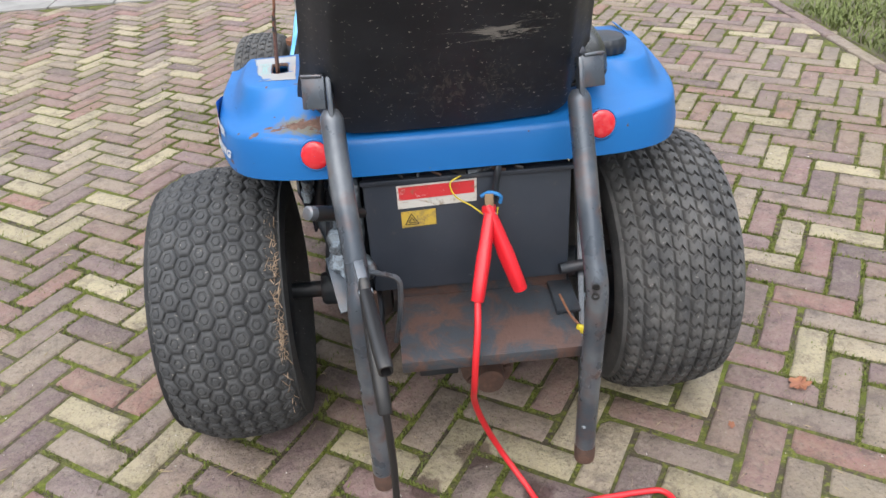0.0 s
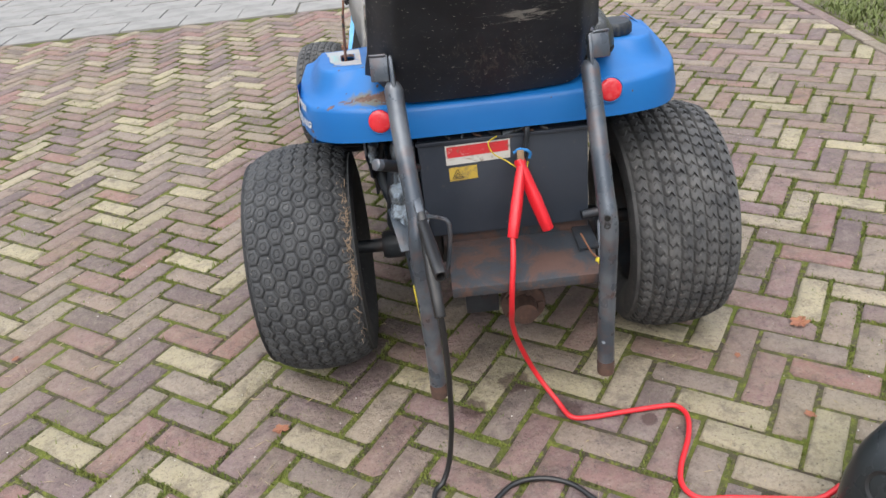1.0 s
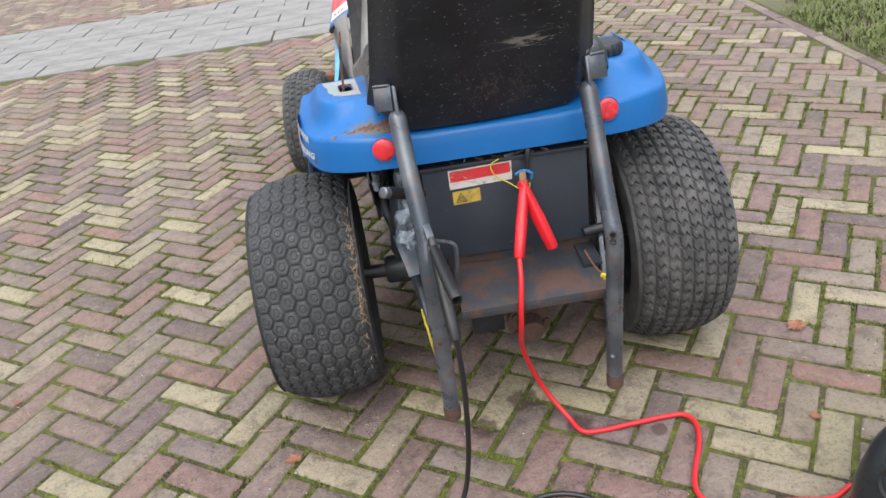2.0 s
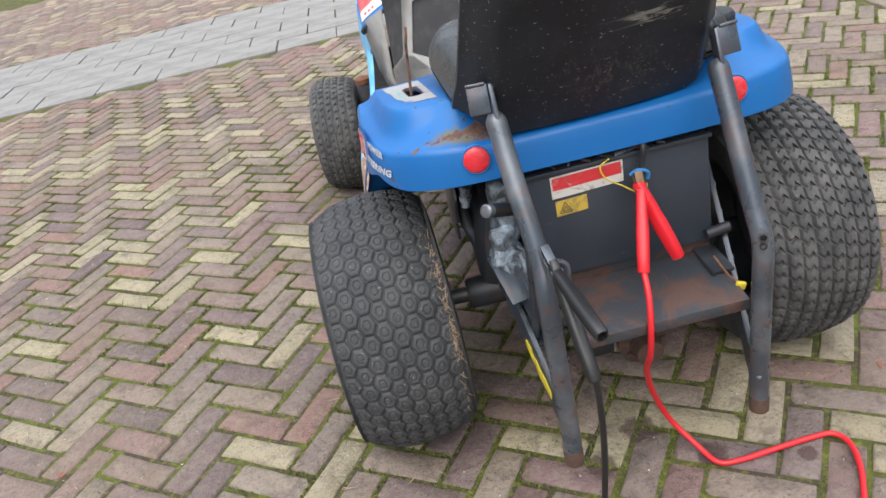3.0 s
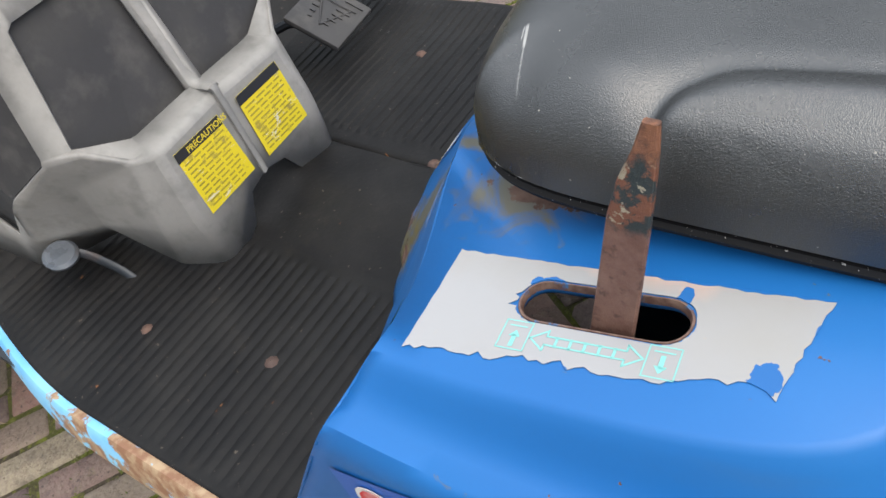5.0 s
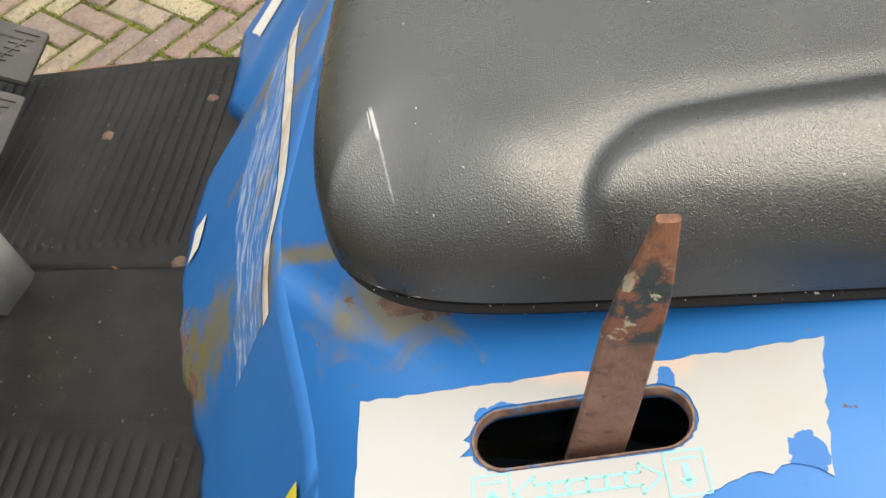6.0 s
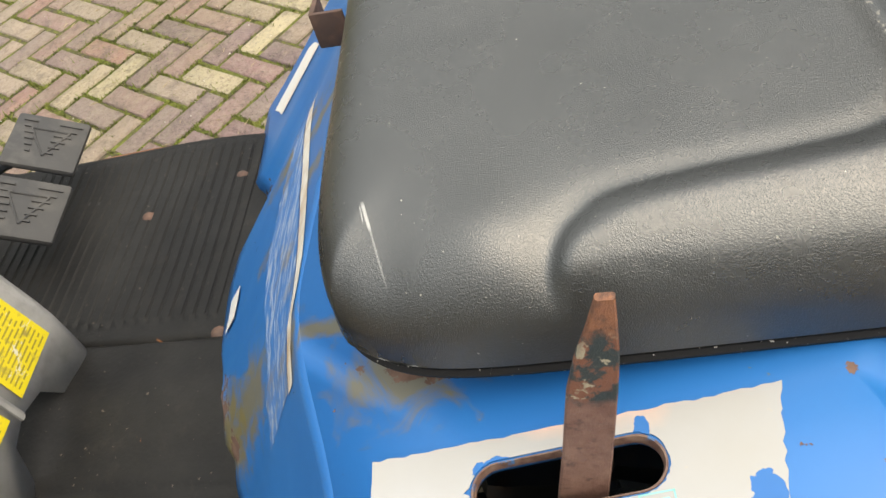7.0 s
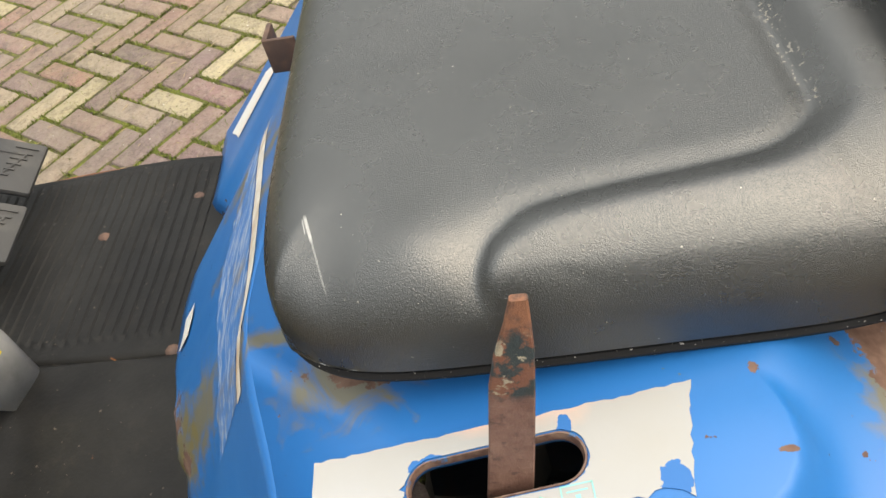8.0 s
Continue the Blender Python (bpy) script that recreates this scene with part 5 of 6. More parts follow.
# dark support plate under the wing, beside the tyre
bm = bmesh.new()
slab(bm, [(0.13, 0.635), (-0.16, 0.625), (-0.175, 0.585), (-0.13, 0.54), (-0.12, 0.51), (-0.055, 0.475), (-0.04, 0.43), (0.04, 0.40), (0.12, 0.40)], 0, 0.004, Matrix(((0, 0, 1, -0.268), (1, 0, 0, 0), (0, 1, 0, 0), (0, 0, 0, 1))))
part("wing_support", bm, M_NAVY, tractor, "dark navy sheet-steel wing support", smooth=False)
# pipe fitting under the wing
bm = bmesh.new()
lathe(bm, [(0.0004, 0.0), (0.008, 0.0), (0.008, 0.012), (0.011, 0.013), (0.011, 0.022), (0.0085, 0.023), (0.0085, 0.034), (0.011, 0.035), (0.011, 0.044), (0.006, 0.046), (0.0004, 0.046)], pose(-0.252, -0.185, 0.575, 12, 8, 0), 10)
part("pipe_fitting", bm, M_CAST, tractor, "grey hexagon pipe fitting")
# row of clips and wiring ends between the box and the wing
rng_wire = random.Random(17)
for k in range(7):
    x = -0.11 + 0.035 * k
    bm = bmesh.new()
    tube(bm, smooth_path([(x, -0.18, 0.630), (x + rng_wire.uniform(-0.01, 0.01), -0.205, 0.636), (x + rng_wire.uniform(-0.02, 0.02), -0.222, 0.628), (x + rng_wire.uniform(-0.02, 0.02), -0.226, 0.622)], 4), rng_wire.uniform(0.002, 0.0045), 8)
    part("wire_end", bm, (M_CABLE_BLACK, M_CAST, M_DARK_RUST)[k % 3], tractor)
bm = bmesh.new()
tube(bm, smooth_path([(0.178, -0.33, 0.376), (0.165, -0.32, 0.39), (0.150, -0.30, 0.42)], 4), 0.002, 6)
tie = part("tie_wire", bm, M_RUST, tractor)
bm = bmesh.new()
box(bm, (0.180, -0.338, 0.372), (0.018, 0.010, 0.014), (0, 20, 0), 0.003)
part("yellow_tie", bm, M_DECAL_YELLOW, tie, "small yellow plastic tag")
# hoses and wires between box and wings
for k, (x, r) in enumerate(((-0.12, 0.009), (-0.07, 0.006), (-0.02, 0.010), (0.10, 0.008), (0.16, 0.012))):
    bm = bmesh.new()
    tube(bm, smooth_path([(x - 0.05, -0.10, 0.655), (x - 0.01, -0.17, 0.650 - 0.004 * k), (x + 0.05, -0.185, 0.638), (x + 0.11, -0.12, 0.655)], 5), r, 8)
    part("hose", bm, M_BLACK, tractor, "black hose under the seat deck")
bm = bmesh.new()
tube(bm, smooth_path([(0.065, -0.14, 0.650), (0.060, -0.235, 0.640), (0.055, -0.24, 0.60), (0.050, -0.245, 0.573)], 5), 0.0055, 8)
part("earth_cable", bm, M_BLACK, tractor, "black battery cable")
bm = bmesh.new()
tube(bm, smooth_path([(0.00, -0.235, 0.622), (-0.018, -0.240, 0.612), (-0.010, -0.245, 0.590), (0.015, -0.250, 0.573), (0.035, -0.262, 0.560), (0.05, -0.262, 0.550), (0.056, -0.255, 0.570)], 6), 0.0014, 6)
part("loose_wire", bm, plain("yellow_wire", (0.55, 0.42, 0.02), 0.5), tractor, "thin yellow wire hanging over the box")


# ---- floor, step edge, dash and pedals ----
def step_x(y):
    """Outer edge of the left step."""
    return -0.446 + 0.084 * step(y, 0.60, 1.12)


def rise(y):
    """How far the toe end of the floor slopes up."""
    d = max(0.0, y - 0.84)
    return 0.72 * d * d / (d + 0.03)


def floor_mat():
    """Rubber mat over the floor: a low tunnel in the middle, shallow ribs across both foot wells."""
    bm = bmesh.new()
    pitch, nx = 0.0158, 150
    ys = [0.285]
    while ys[-1] < 1.055:
        base = ys[-1]
        ys += [base + pitch * f for f in (0.30, 0.40, 0.78, 0.88, 1.0)]
    grid = []
    for j, y in enumerate(ys):
        up = (j % 5) in (2, 3)
        row = []
        for i in range(nx + 1):
            x0, x1 = step_x(y) + 0.012, 0.372 - 0.012 * math.sin(9 * y)
            x = x0 + (x1 - x0) * i / nx
            z = 0.414 + 0.007 * step(x, -0.150, -0.136) * (1 - step(x, 0.026, 0.031)) - 0.005 * math.exp(-((x - 0.033) / 0.004) ** 2) + 0.010 * math.exp(-((x + 0.05) / 0.05) ** 2)
            z += rise(y) + 0.004 * step(x, 0.30, 0.37) + 0.0025 * noise.noise(Vector((x * 7, y * 7, 2)))
            if up and ((x > 0.065 and 0.44 < y < 0.80) or (x < -0.165 and y > 0.30)) and x0 + 0.012 < x < x1 - 0.012:
                z += 0.0016 if x > 0 else 0.0009
            row.append((x, y, z))
        grid.append(row)
    sheet(bm, grid)
    return bm


mat_part = part("floor_mat", floor_mat(), M_MAT, tractor, "worn black ribbed rubber floor mat")
sol = mat_part.modifiers.new("thickness", "SOLIDIFY")
sol.thickness, sol.offset = 0.006, -1
for x, y in ((0.304, 0.468), (0.243, 0.592), (0.041, 0.438), (-0.32, 0.62), (-0.29, 0.44)):
    bm = bmesh.new()
    lathe(bm, [(0.009, 0.0), (0.009, 0.004), (0.006, 0.007), (0.0004, 0.008)], pose(x, y, 0.416), 8)
    part("mat_bolt", bm, M_DARK_RUST, mat_part, "rusty mat bolt")
bm = bmesh.new()
lathe(bm, [(0.008, 0), (0.0004, 0.0003)], pose(-0.128, 0.429, 0.4215), 14)
part("mat_hole", bm, M_DECAL_BLACK, mat_part)
bm = bmesh.new()
slab_pts = [(0.284, 0.750), (0.292, 0.750), (0.282, 0.668), (0.277, 0.668)]
bm.faces.new([bm.verts.new((x, y, 0.4195)) for x, y in slab_pts])
part("mat_slit", bm, M_DECAL_BLACK, mat_part, smooth=False)


def step_edge(s):
    bm = bmesh.new()
    outer = []
    for k in range(25):
        y = 0.305 + 0.765 * k / 24
        x = step_x(y) if s < 0 else -step_x(y) - 0.055
        z = 0.4175 + rise(y)
        drop = 0.045 - 0.01 * step(y, 0.7, 1.1)
        outer.append([(x - s * 0.014, y, z), (x - s * 0.003, y, z + 0.001), (x + s * 0.001, y, z - 0.0025), (x + s * 0.012, y, z - drop), (x + s * 0.002, y, z - drop - 0.002), (x + s * 0.002, y, z - drop + 0.001), (x - s * 0.006, y, z - drop + 0.001), (x - s * 0.006, y, z - 0.0055), (x - s * 0.014, y, z - 0.0055)])
    rings(bm, outer)
    return bm


part("step_edge", step_edge(-1), M_STEP, tractor, "pale blue step edge, rusted towards the rear")
part("step_edge", step_edge(1), M_RUST, tractor, "rusty step edge")
bm = bmesh.new()
box(bm, (step_x(0.86) - 0.003, 0.86, 0.4115 + rise(0.86)), (0.018, 0.016, 0.016), (0, 20, 0), 0.002)
part("edge_tape", bm, M_CABLE_BLACK, tractor, "scrap of black tape on the step edge")
bm = bmesh.new()
box(bm, (-0.04, 0.62, 0.398), (0.78, 0.62, 0.012), (0, 0, 0), 0.002)
part("floor_plate", bm, M_BLACK, tractor)


CX = -0.085
TOWER = {
    "lip": [(CX, 0.657, 0.597), (-0.183, 0.660, 0.591), (-0.243, 0.662, 0.622), (-0.269, 0.695, 0.620), (-0.305, 0.765, 0.571)],
    "top": [(CX, 0.622, 0.590), (-0.189, 0.618, 0.587), (-0.209, 0.640, 0.588), (-0.256, 0.705, 0.571), (-0.302, 0.775, 0.550)],
    "middle": [(CX, 0.612, 0.525), (-0.197, 0.604, 0.490), (-0.222, 0.640, 0.495), (-0.248, 0.730, 0.490), (-0.302, 0.800, 0.490)],
    "low": [(-0.118, 0.604, 0.466), (-0.190, 0.597, 0.413), (-0.226, 0.640, 0.432), (-0.222, 0.775, 0.436), (-0.290, 0.838, 0.418)],
}
RIB = [(-0.215, 0.695, 0.757), (-0.237, 0.728, 0.772)]
ARM_OUT = [(-0.362, 1.000, 0.660), (-0.336, 0.970, 0.485), (-0.306, 0.862, 0.418)]
ARM_IN = [(-0.297, 0.860, 0.718), (-0.308, 0.850, 0.524), (-0.304, 0.828, 0.492)]
HEAD = [(CX, 0.706, 0.80), (-0.215, 0.706, 0.80), (-0.240, 0.740, 0.81), (-0.300, 0.868, 0.79)]


def other_side(p):
    return (2 * CX - p[0], p[1], p[2])


def tower_shell():
    """The grey moulding: foot with two legs, a ledge, flanks, corner columns and outer arms."""
    bm = bmesh.new()
    for flip in (False, True):
        def face(*pts):
            vs = [bm.verts.new(other_side(p) if flip else p) for p in pts]
            bm.faces.new(vs if flip else list(reversed(vs)))
        lip, top, mid, low = (TOWER[k] for k in ("lip", "top", "middle", "low"))
        for a, b in ((lip, top), (top, mid)):
            for i in range(4):
                face(a[i], a[i + 1], b[i + 1], b[i])
        for i in range(1, 4):
            face(mid[i], mid[i + 1], low[i + 1], low[i])
        face(mid[0], mid[1], low[1], (-0.146, 0.598, 0.412), low[0], (CX, 0.606, 0.474))
        rib_foot = (CX - 0.013, 0.657, 0.598)
        rib_head = (CX - 0.013, 0.697, 0.755)
        face(lip[2], RIB[0], RIB[1], lip[3])
        face(lip[0], (CX, 0.697, 0.757), rib_head, rib_foot)
        face(RIB[0], rib_head, (CX, 0.697, 0.757), HEAD[0], HEAD[1])
        face(RIB[0], HEAD[1], HEAD[2], RIB[1])
        for i in range(2):
            face(ARM_OUT[i], ARM_IN[i], ARM_IN[i + 1], ARM_OUT[i + 1])
        face(ARM_IN[2], mid[4], low[4], ARM_OUT[2])
        face(lip[4], top[4], mid[4], ARM_IN[2])
    bmesh.ops.remove_doubles(bm, verts=bm.verts, dist=0.0015)
    return bm


tower = part("dash_tower", tower_shell(), M_GREY, tractor, "faded grey plastic dash tower with two legs")
soft = tower.modifiers.new("soft_edges", "BEVEL")
soft.width, soft.segments, soft.limit_method, soft.angle_limit = 0.008, 3, "ANGLE", radians(16)
sol = tower.modifiers.new("thickness", "SOLIDIFY")
sol.thickness, sol.offset = 0.004, -1


def back_plate(pts, push, flip):
    """A dark flat panel set a little behind the moulding."""
    bm = bmesh.new()
    loop = [Vector(other_side(p) if flip else p) + Vector((-push.x if flip else push.x, push.y, push.z)) for p in pts]
    depth = Vector((0, 0.008, 0))
    rings(bm, [loop, [p + depth for p in loop]])
    return bm


bm = bmesh.new()
tube(bm, smooth_path([(CX, 0.6035, 0.474), (CX, 0.6175, 0.588), (CX, 0.6235, 0.600), (CX, 0.655, 0.602), (CX, 0.672, 0.660), (CX, 0.694, 0.760)], 6), 0.0085, 10, True, 0.5)
part("centre_rib", bm, M_GREY, tower)
for flip in (False, True):
    rear = [(CX - 0.010, 0.657, 0.590), (-0.183, 0.660, 0.586), (-0.248, 0.664, 0.618), (-0.220, 0.697, 0.765), (CX - 0.010, 0.699, 0.765)]
    side = [(-0.306, 0.775, 0.545), (-0.305, 0.765, 0.571), (-0.269, 0.695, 0.620), (-0.237, 0.728, 0.775), (-0.296, 0.866, 0.775), (-0.297, 0.860, 0.718), (-0.308, 0.850, 0.524), (-0.304, 0.828, 0.490)]
    part("rear_panel", back_plate(rear, Vector((0, 0.005, 0)), flip), M_PANEL, tower, "dark grey recessed panel", smooth=False)
    part("side_panel", back_plate(side, Vector((0.005, 0.003, 0)), flip), M_PANEL, tower, "dark grey side panel", smooth=False)


def precaution_label(x0, x1):
    """Yellow label with a black head on the sloping face."""
    up = Vector((0, 0.016, 0.116)).normalized()
    right = Vector((1, 0, 0))
    out = right.cross(up)
    m = Matrix((right, up, out)).transposed().to_4x4()
    m.translation = Vector((0, 0.606, 0.474)) + (out if out.y < 0 else -out) * 0.0075
    bm = bmesh.new()
    slab(bm, [(x0, 0.012), (x1, 0.014), (x1 - 0.004, 0.101), (x0 + 0.002, 0.101)], 0, 0.0006, m)
    lab = part("precaution_label", bm, M_LABEL, tractor, "worn yellow precautions label with a black head", smooth=False)
    bm = bmesh.new()
    slab(bm, [(x0 + 0.001, 0.088), (x1 - 0.004, 0.088), (x1 - 0.005, 0.101), (x0 + 0.002, 0.101)], 0.0006, 0.0010, m)
    part("head_bar", bm, M_DECAL_BLACK, lab, smooth=False)
    rng = random.Random(int(1000 + 900 * x0))
    bm = bmesh.new()
    for k in range(11):
        y = 0.083 - 0.0062 * k
        x = x0 + 0.006
        while x < x1 - 0.012:
            w = rng.uniform(0.006, 0.02)
            w = min(w, x1 - 0.008 - x)
            bm.faces.new([bm.verts.new(m @ Vector(p)) for p in ((x, y, 0.0009), (x + w, y, 0.0009), (x + w, y - 0.0022, 0.0009), (x, y - 0.0022, 0.0009))])
            x += w + 0.003
    tagged(part("fine_print", bm, worn("olive_print", (0.25, 0.21, 0.03), (0.40, 0.32, 0.04), 0.6), lab, smooth=False), kind="stuff")
    return lab, m


lab, lab_m = precaution_label(-0.179, -0.099)
lettering("head_word", "PRECAUTIONS", 0.0105, lab_m @ pose(-0.160, 0.0905, 0.0011), M_DECAL_YELLOW, lab, "", 0.0001, 0.0002, 0, 0.95)
precaution_label(-0.072, 0.008)

# left pedal: a bent arm through the mat with a round pad
bm = bmesh.new()
tube(bm, smooth_path([(-0.268, 0.700, 0.412), (-0.270, 0.722, 0.430), (-0.283, 0.748, 0.462), (-0.297, 0.762, 0.474)], 5), 0.0065, 10, True, 0.55)
pedal = part("latch_pedal", bm, M_BLACK, tractor, "small bent black pedal arm")
bm = bmesh.new()
lathe(bm, [(0.0004, 0), (0.019, 0.0), (0.022, 0.004), (0.022, 0.008), (0.018, 0.012), (0.0004, 0.012)], pose(-0.303, 0.765, 0.470, 20, 0, 0), 20)
part("pad", bm, M_TUBE, pedal, "round grey pedal pad")


def drive_pedal(x, y, z, turn):
    bm = bmesh.new()
    box(bm, (0, 0, 0), (0.104, 0.096, 0.012), (0, 0, 0), 0.0055)
    ped = part("drive_pedal", bm, M_PANEL, tractor, "black rubber drive pedal with moulded arrow", at=pose(x, y, z, 29, 0, turn))
    bm = bmesh.new()
    for k in range(6):
        w = 0.030 - 0.004 * k
        box(bm, (0.036 - 0.012 * k, -0.024 + 0.003 * k, 0.0068), (0.003, w, 0.003))
        box(bm, (0.036 - 0.012 * k, 0.028 - 0.002 * k, 0.0068), (0.003, w * 0.6, 0.003))
    tri = [(-0.030, -0.002), (0.022, -0.026), (0.022, 0.024)]
    for i in range(3):
        a, b = Vector((*tri[i], 0.0068)), Vector((*tri[(i + 1) % 3], 0.0068))
        tube(bm, [a, b], 0.0016, 6)
    part("moulding", bm, M_PANEL, ped)
    bm = bmesh.new()
    tube(bm, [(0, 0.005, -0.006), (-0.01, 0.06, -0.05), (-0.012, 0.09, -0.09)], 0.008, 8)
    part("pedal_arm", bm, M_BLACK, ped)


drive_pedal(0.330, 0.735, 0.497, 6)
drive_pedal(0.208, 0.720, 0.492, 6)

# hood: only its rear edge and flanks stand behind the tower
HOOD = [(-0.360, 0.646), (-0.366, 0.656), (-0.352, 0.668), (-0.315, 0.688), (-0.265, 0.711), (-0.212, 0.727), (-0.150, 0.739), (-0.085, 0.744)]


def hood_point(s, y):
    """A place on the hood: s runs from its left edge (0) to the crown (1)."""
    f = s * (len(HOOD) - 1)
    i = min(int(f), len(HOOD) - 2)
    x, z = (HOOD[i][q] + (HOOD[i + 1][q] - HOOD[i][q]) * (f - i) for q in (0, 1))
    nose = step(y, 1.35, 1.72)
    return Vector((x + 0.06 * nose * (1 - s), y, z + 0.06 * step(y, 0.97, 1.5) * s - 0.09 * nose))


def hood():
    bm = bmesh.new()
    loops = []
    for y in (0.968, 0.985, 1.1, 1.25, 1.4, 1.5, 1.6, 1.68, 1.72):
        left = [hood_point(k / 21, y) for k in range(22)]
        loops.append(left + [Vector((-0.17 - p.x, p.y, p.z)) for p in reversed(left[:-1])])
    rings(bm, loops, close=False, cap=(False, False))
    return bm


hood_part = part("hood", hood(), M_BLUE, tractor, "blue hood with red and white side decal")
sol = hood_part.modifiers.new("thickness", "SOLIDIFY")
sol.thickness, sol.offset = 0.012, -1
bm = bmesh.new()
tube(bm, [hood_point(k / 16, 0.969) + Vector((0, 0.004, -0.012)) for k in range(17)], 0.007, 8)
part("hood_trim", bm, M_CABLE_BLACK, hood_part, "black rubber edge trim")


def hood_patch(y0, y1, s0, s1, lift):
    """A printed patch on the hood's left flank."""
    bm = bmesh.new()
    sheet(bm, [[hood_point(s0 + (s1 - s0) * a / 10, y0 + (y1 - y0) * k / 6) + Vector((-0.4, 0, 0.9)) * lift for k in range(7)] for a in range(11)])
    return bm


stripe = part("side_decal", hood_patch(1.000, 1.30, 0.20, 0.75, 0.002), M_WHITE, tractor, "white and red side decal on the hood")
part("red_field", hood_patch(1.115, 1.30, 0.20, 0.75, 0.003), M_DECAL_RED, stripe)
for k in range(4):
    part("decal_bar", hood_patch(1.035, 1.075, 0.50 + 0.055 * k, 0.54 + 0.055 * k, 0.003), M_DECAL_BLACK, stripe)
for k in range(3):
    part("decal_bar", hood_patch(1.03, 1.06, 0.30 + 0.05 * k, 0.33 + 0.05 * k, 0.003), M_DECAL_RED, stripe)

# blue front frame between floor and hood, and the front axle
for s in (-1, 1):
    bm = bmesh.new()
    rings(bm, [[(-0.005 + s * (0.354 + d), 1.052, 0.548), (-0.005 + s * (0.372 + d), 1.13, 0.52), (-0.02 + s * (0.365 + d), 1.45, 0.52), (-0.02 + s * (0.350 + d), 1.45, 0.640), (-0.02 + s * (0.338 + d), 0.985, 0.648), (-0.015 + s * (0.338 + d), 1.00, 0.600)] for d in (0, -0.012)])
    part("front_frame", bm, M_STEP, tractor, "pale blue front side panel with worn paint")
bm = bmesh.new()
box(bm, (0, 1.42, 0.50), (0.42, 0.44, 0.22), (0, 0, 0), 0.03)
part("engine_block", bm, M_BLACK, tractor, "dark engine block under the hood")
bm = bmesh.new()
box(bm, (0, 1.35, 0.285), (0.80, 0.06, 0.06), (0, 0, 0), 0.008)
part("front_axle", bm, M_BLACK, tractor, "black front axle beam")
for s in (-1, 1):
    bm = bmesh.new()
    tube(bm, [(s * 0.415, 1.335, 0.20), (s * 0.415, 1.325, 0.385)], 0.026, 16)
    tube(bm, [(s * 0.40, 1.345, 0.205), (s * 0.50, 1.36, 0.205)], 0.018, 12)
    king = part("kingpin", bm, M_TUBE, tractor, "dark steel steering knuckle")
    bm = bmesh.new()
    lathe(bm, [(0.027, 0.0), (0.028, 0.016), (0.022, 0.020), (0.0004, 0.020)], pose(s * 0.415, 1.324, 0.385), 16)
    part("kingpin_cap", bm, M_RUST, king, "rusty orange cap")
    bm = bmesh.new()
    tube(bm, smooth_path([(s * 0.415, 1.33, 0.30), (s * 0.40, 1.26, 0.275), (s * 0.36, 1.20, 0.27)], 4), 0.014, 10)
    lathe(bm, [(0.0004, 0), (0.02, 0), (0.022, 0.02), (0.014, 0.034), (0.0004, 0.034)], pose(s * 0.40, 1.25, 0.265), 12)
    part("steering_arm", bm, M_TUBE, king)


# ---- jump leads and the starter pack ----
def clamp(name, label, material, pivot, jaw_end, ends, hollow):
    """A battery clamp: two toothed jaws, a pivot, and two plastic grips from the pivot to their ends."""
    root = tagged(new(name), label, "battery clamp")
    root.matrix_basis = Matrix.Translation(pivot)
    for end, open_end in zip(ends, hollow):
        way = Vector(end) - Vector(pivot)
        m = way.to_track_quat("Z", "X").to_matrix().to_4x4()
        ln = way.length
        bm = bmesh.new()
        loops = []
        for s, a, b in ((-0.12, 0.007, 0.006), (-0.08, 0.0098, 0.008), (0.15, 0.0118, 0.0098), (0.42, 0.0122, 0.0104), (0.46, 0.0132, 0.0112), (0.80, 0.0122, 0.0108), (0.985, 0.0112, 0.0100), (1.0, 0.0100, 0.009)):
            loops.append([m @ Vector((a * math.copysign(abs(math.cos(t)) ** 0.7, math.cos(t)), b * math.copysign(abs(math.sin(t)) ** 0.7, math.sin(t)), s * ln)) for t in (2 * math.pi * k / 18 for k in range(18))])
        c0 = m @ Vector((0, 0, ln))
        loops.append([c0 + (p - c0) * 0.78 for p in loops[-1]])
        if open_end:
            deep = m.to_3x3() @ Vector((0, 0, -0.03))
            loops.append([p + deep for p in loops[-1]])
        rings(bm, loops)
        part("grip", bm, material, root)
    up = Vector(jaw_end) - Vector(pivot)
    m = up.to_track_quat("Z", "X").to_matrix().to_4x4()
    for s in (-1, 1):
        bm = bmesh.new()
        box(bm, (0.007 * s, 0, 0.5 * up.length), (0.004, 0.014, up.length), (0, 5 * s, 0), 0.001)
        for k in range(4):
            box(bm, (0.004 * s, 0, (0.45 + 0.14 * k) * up.length), (0.005, 0.012, 0.004), (0, 45, 0))
        bm.transform(m)
        part("jaw", bm, M_COPPER if material == M_CLAMP else M_TUBE, root, "toothed metal jaw")
    bm = bmesh.new()
    tube(bm, [m @ Vector((0, -0.010, 0)), m @ Vector((0, 0.010, 0))], 0.006, 12)
    part("spring_pivot", bm, M_TUBE, root)
    return root


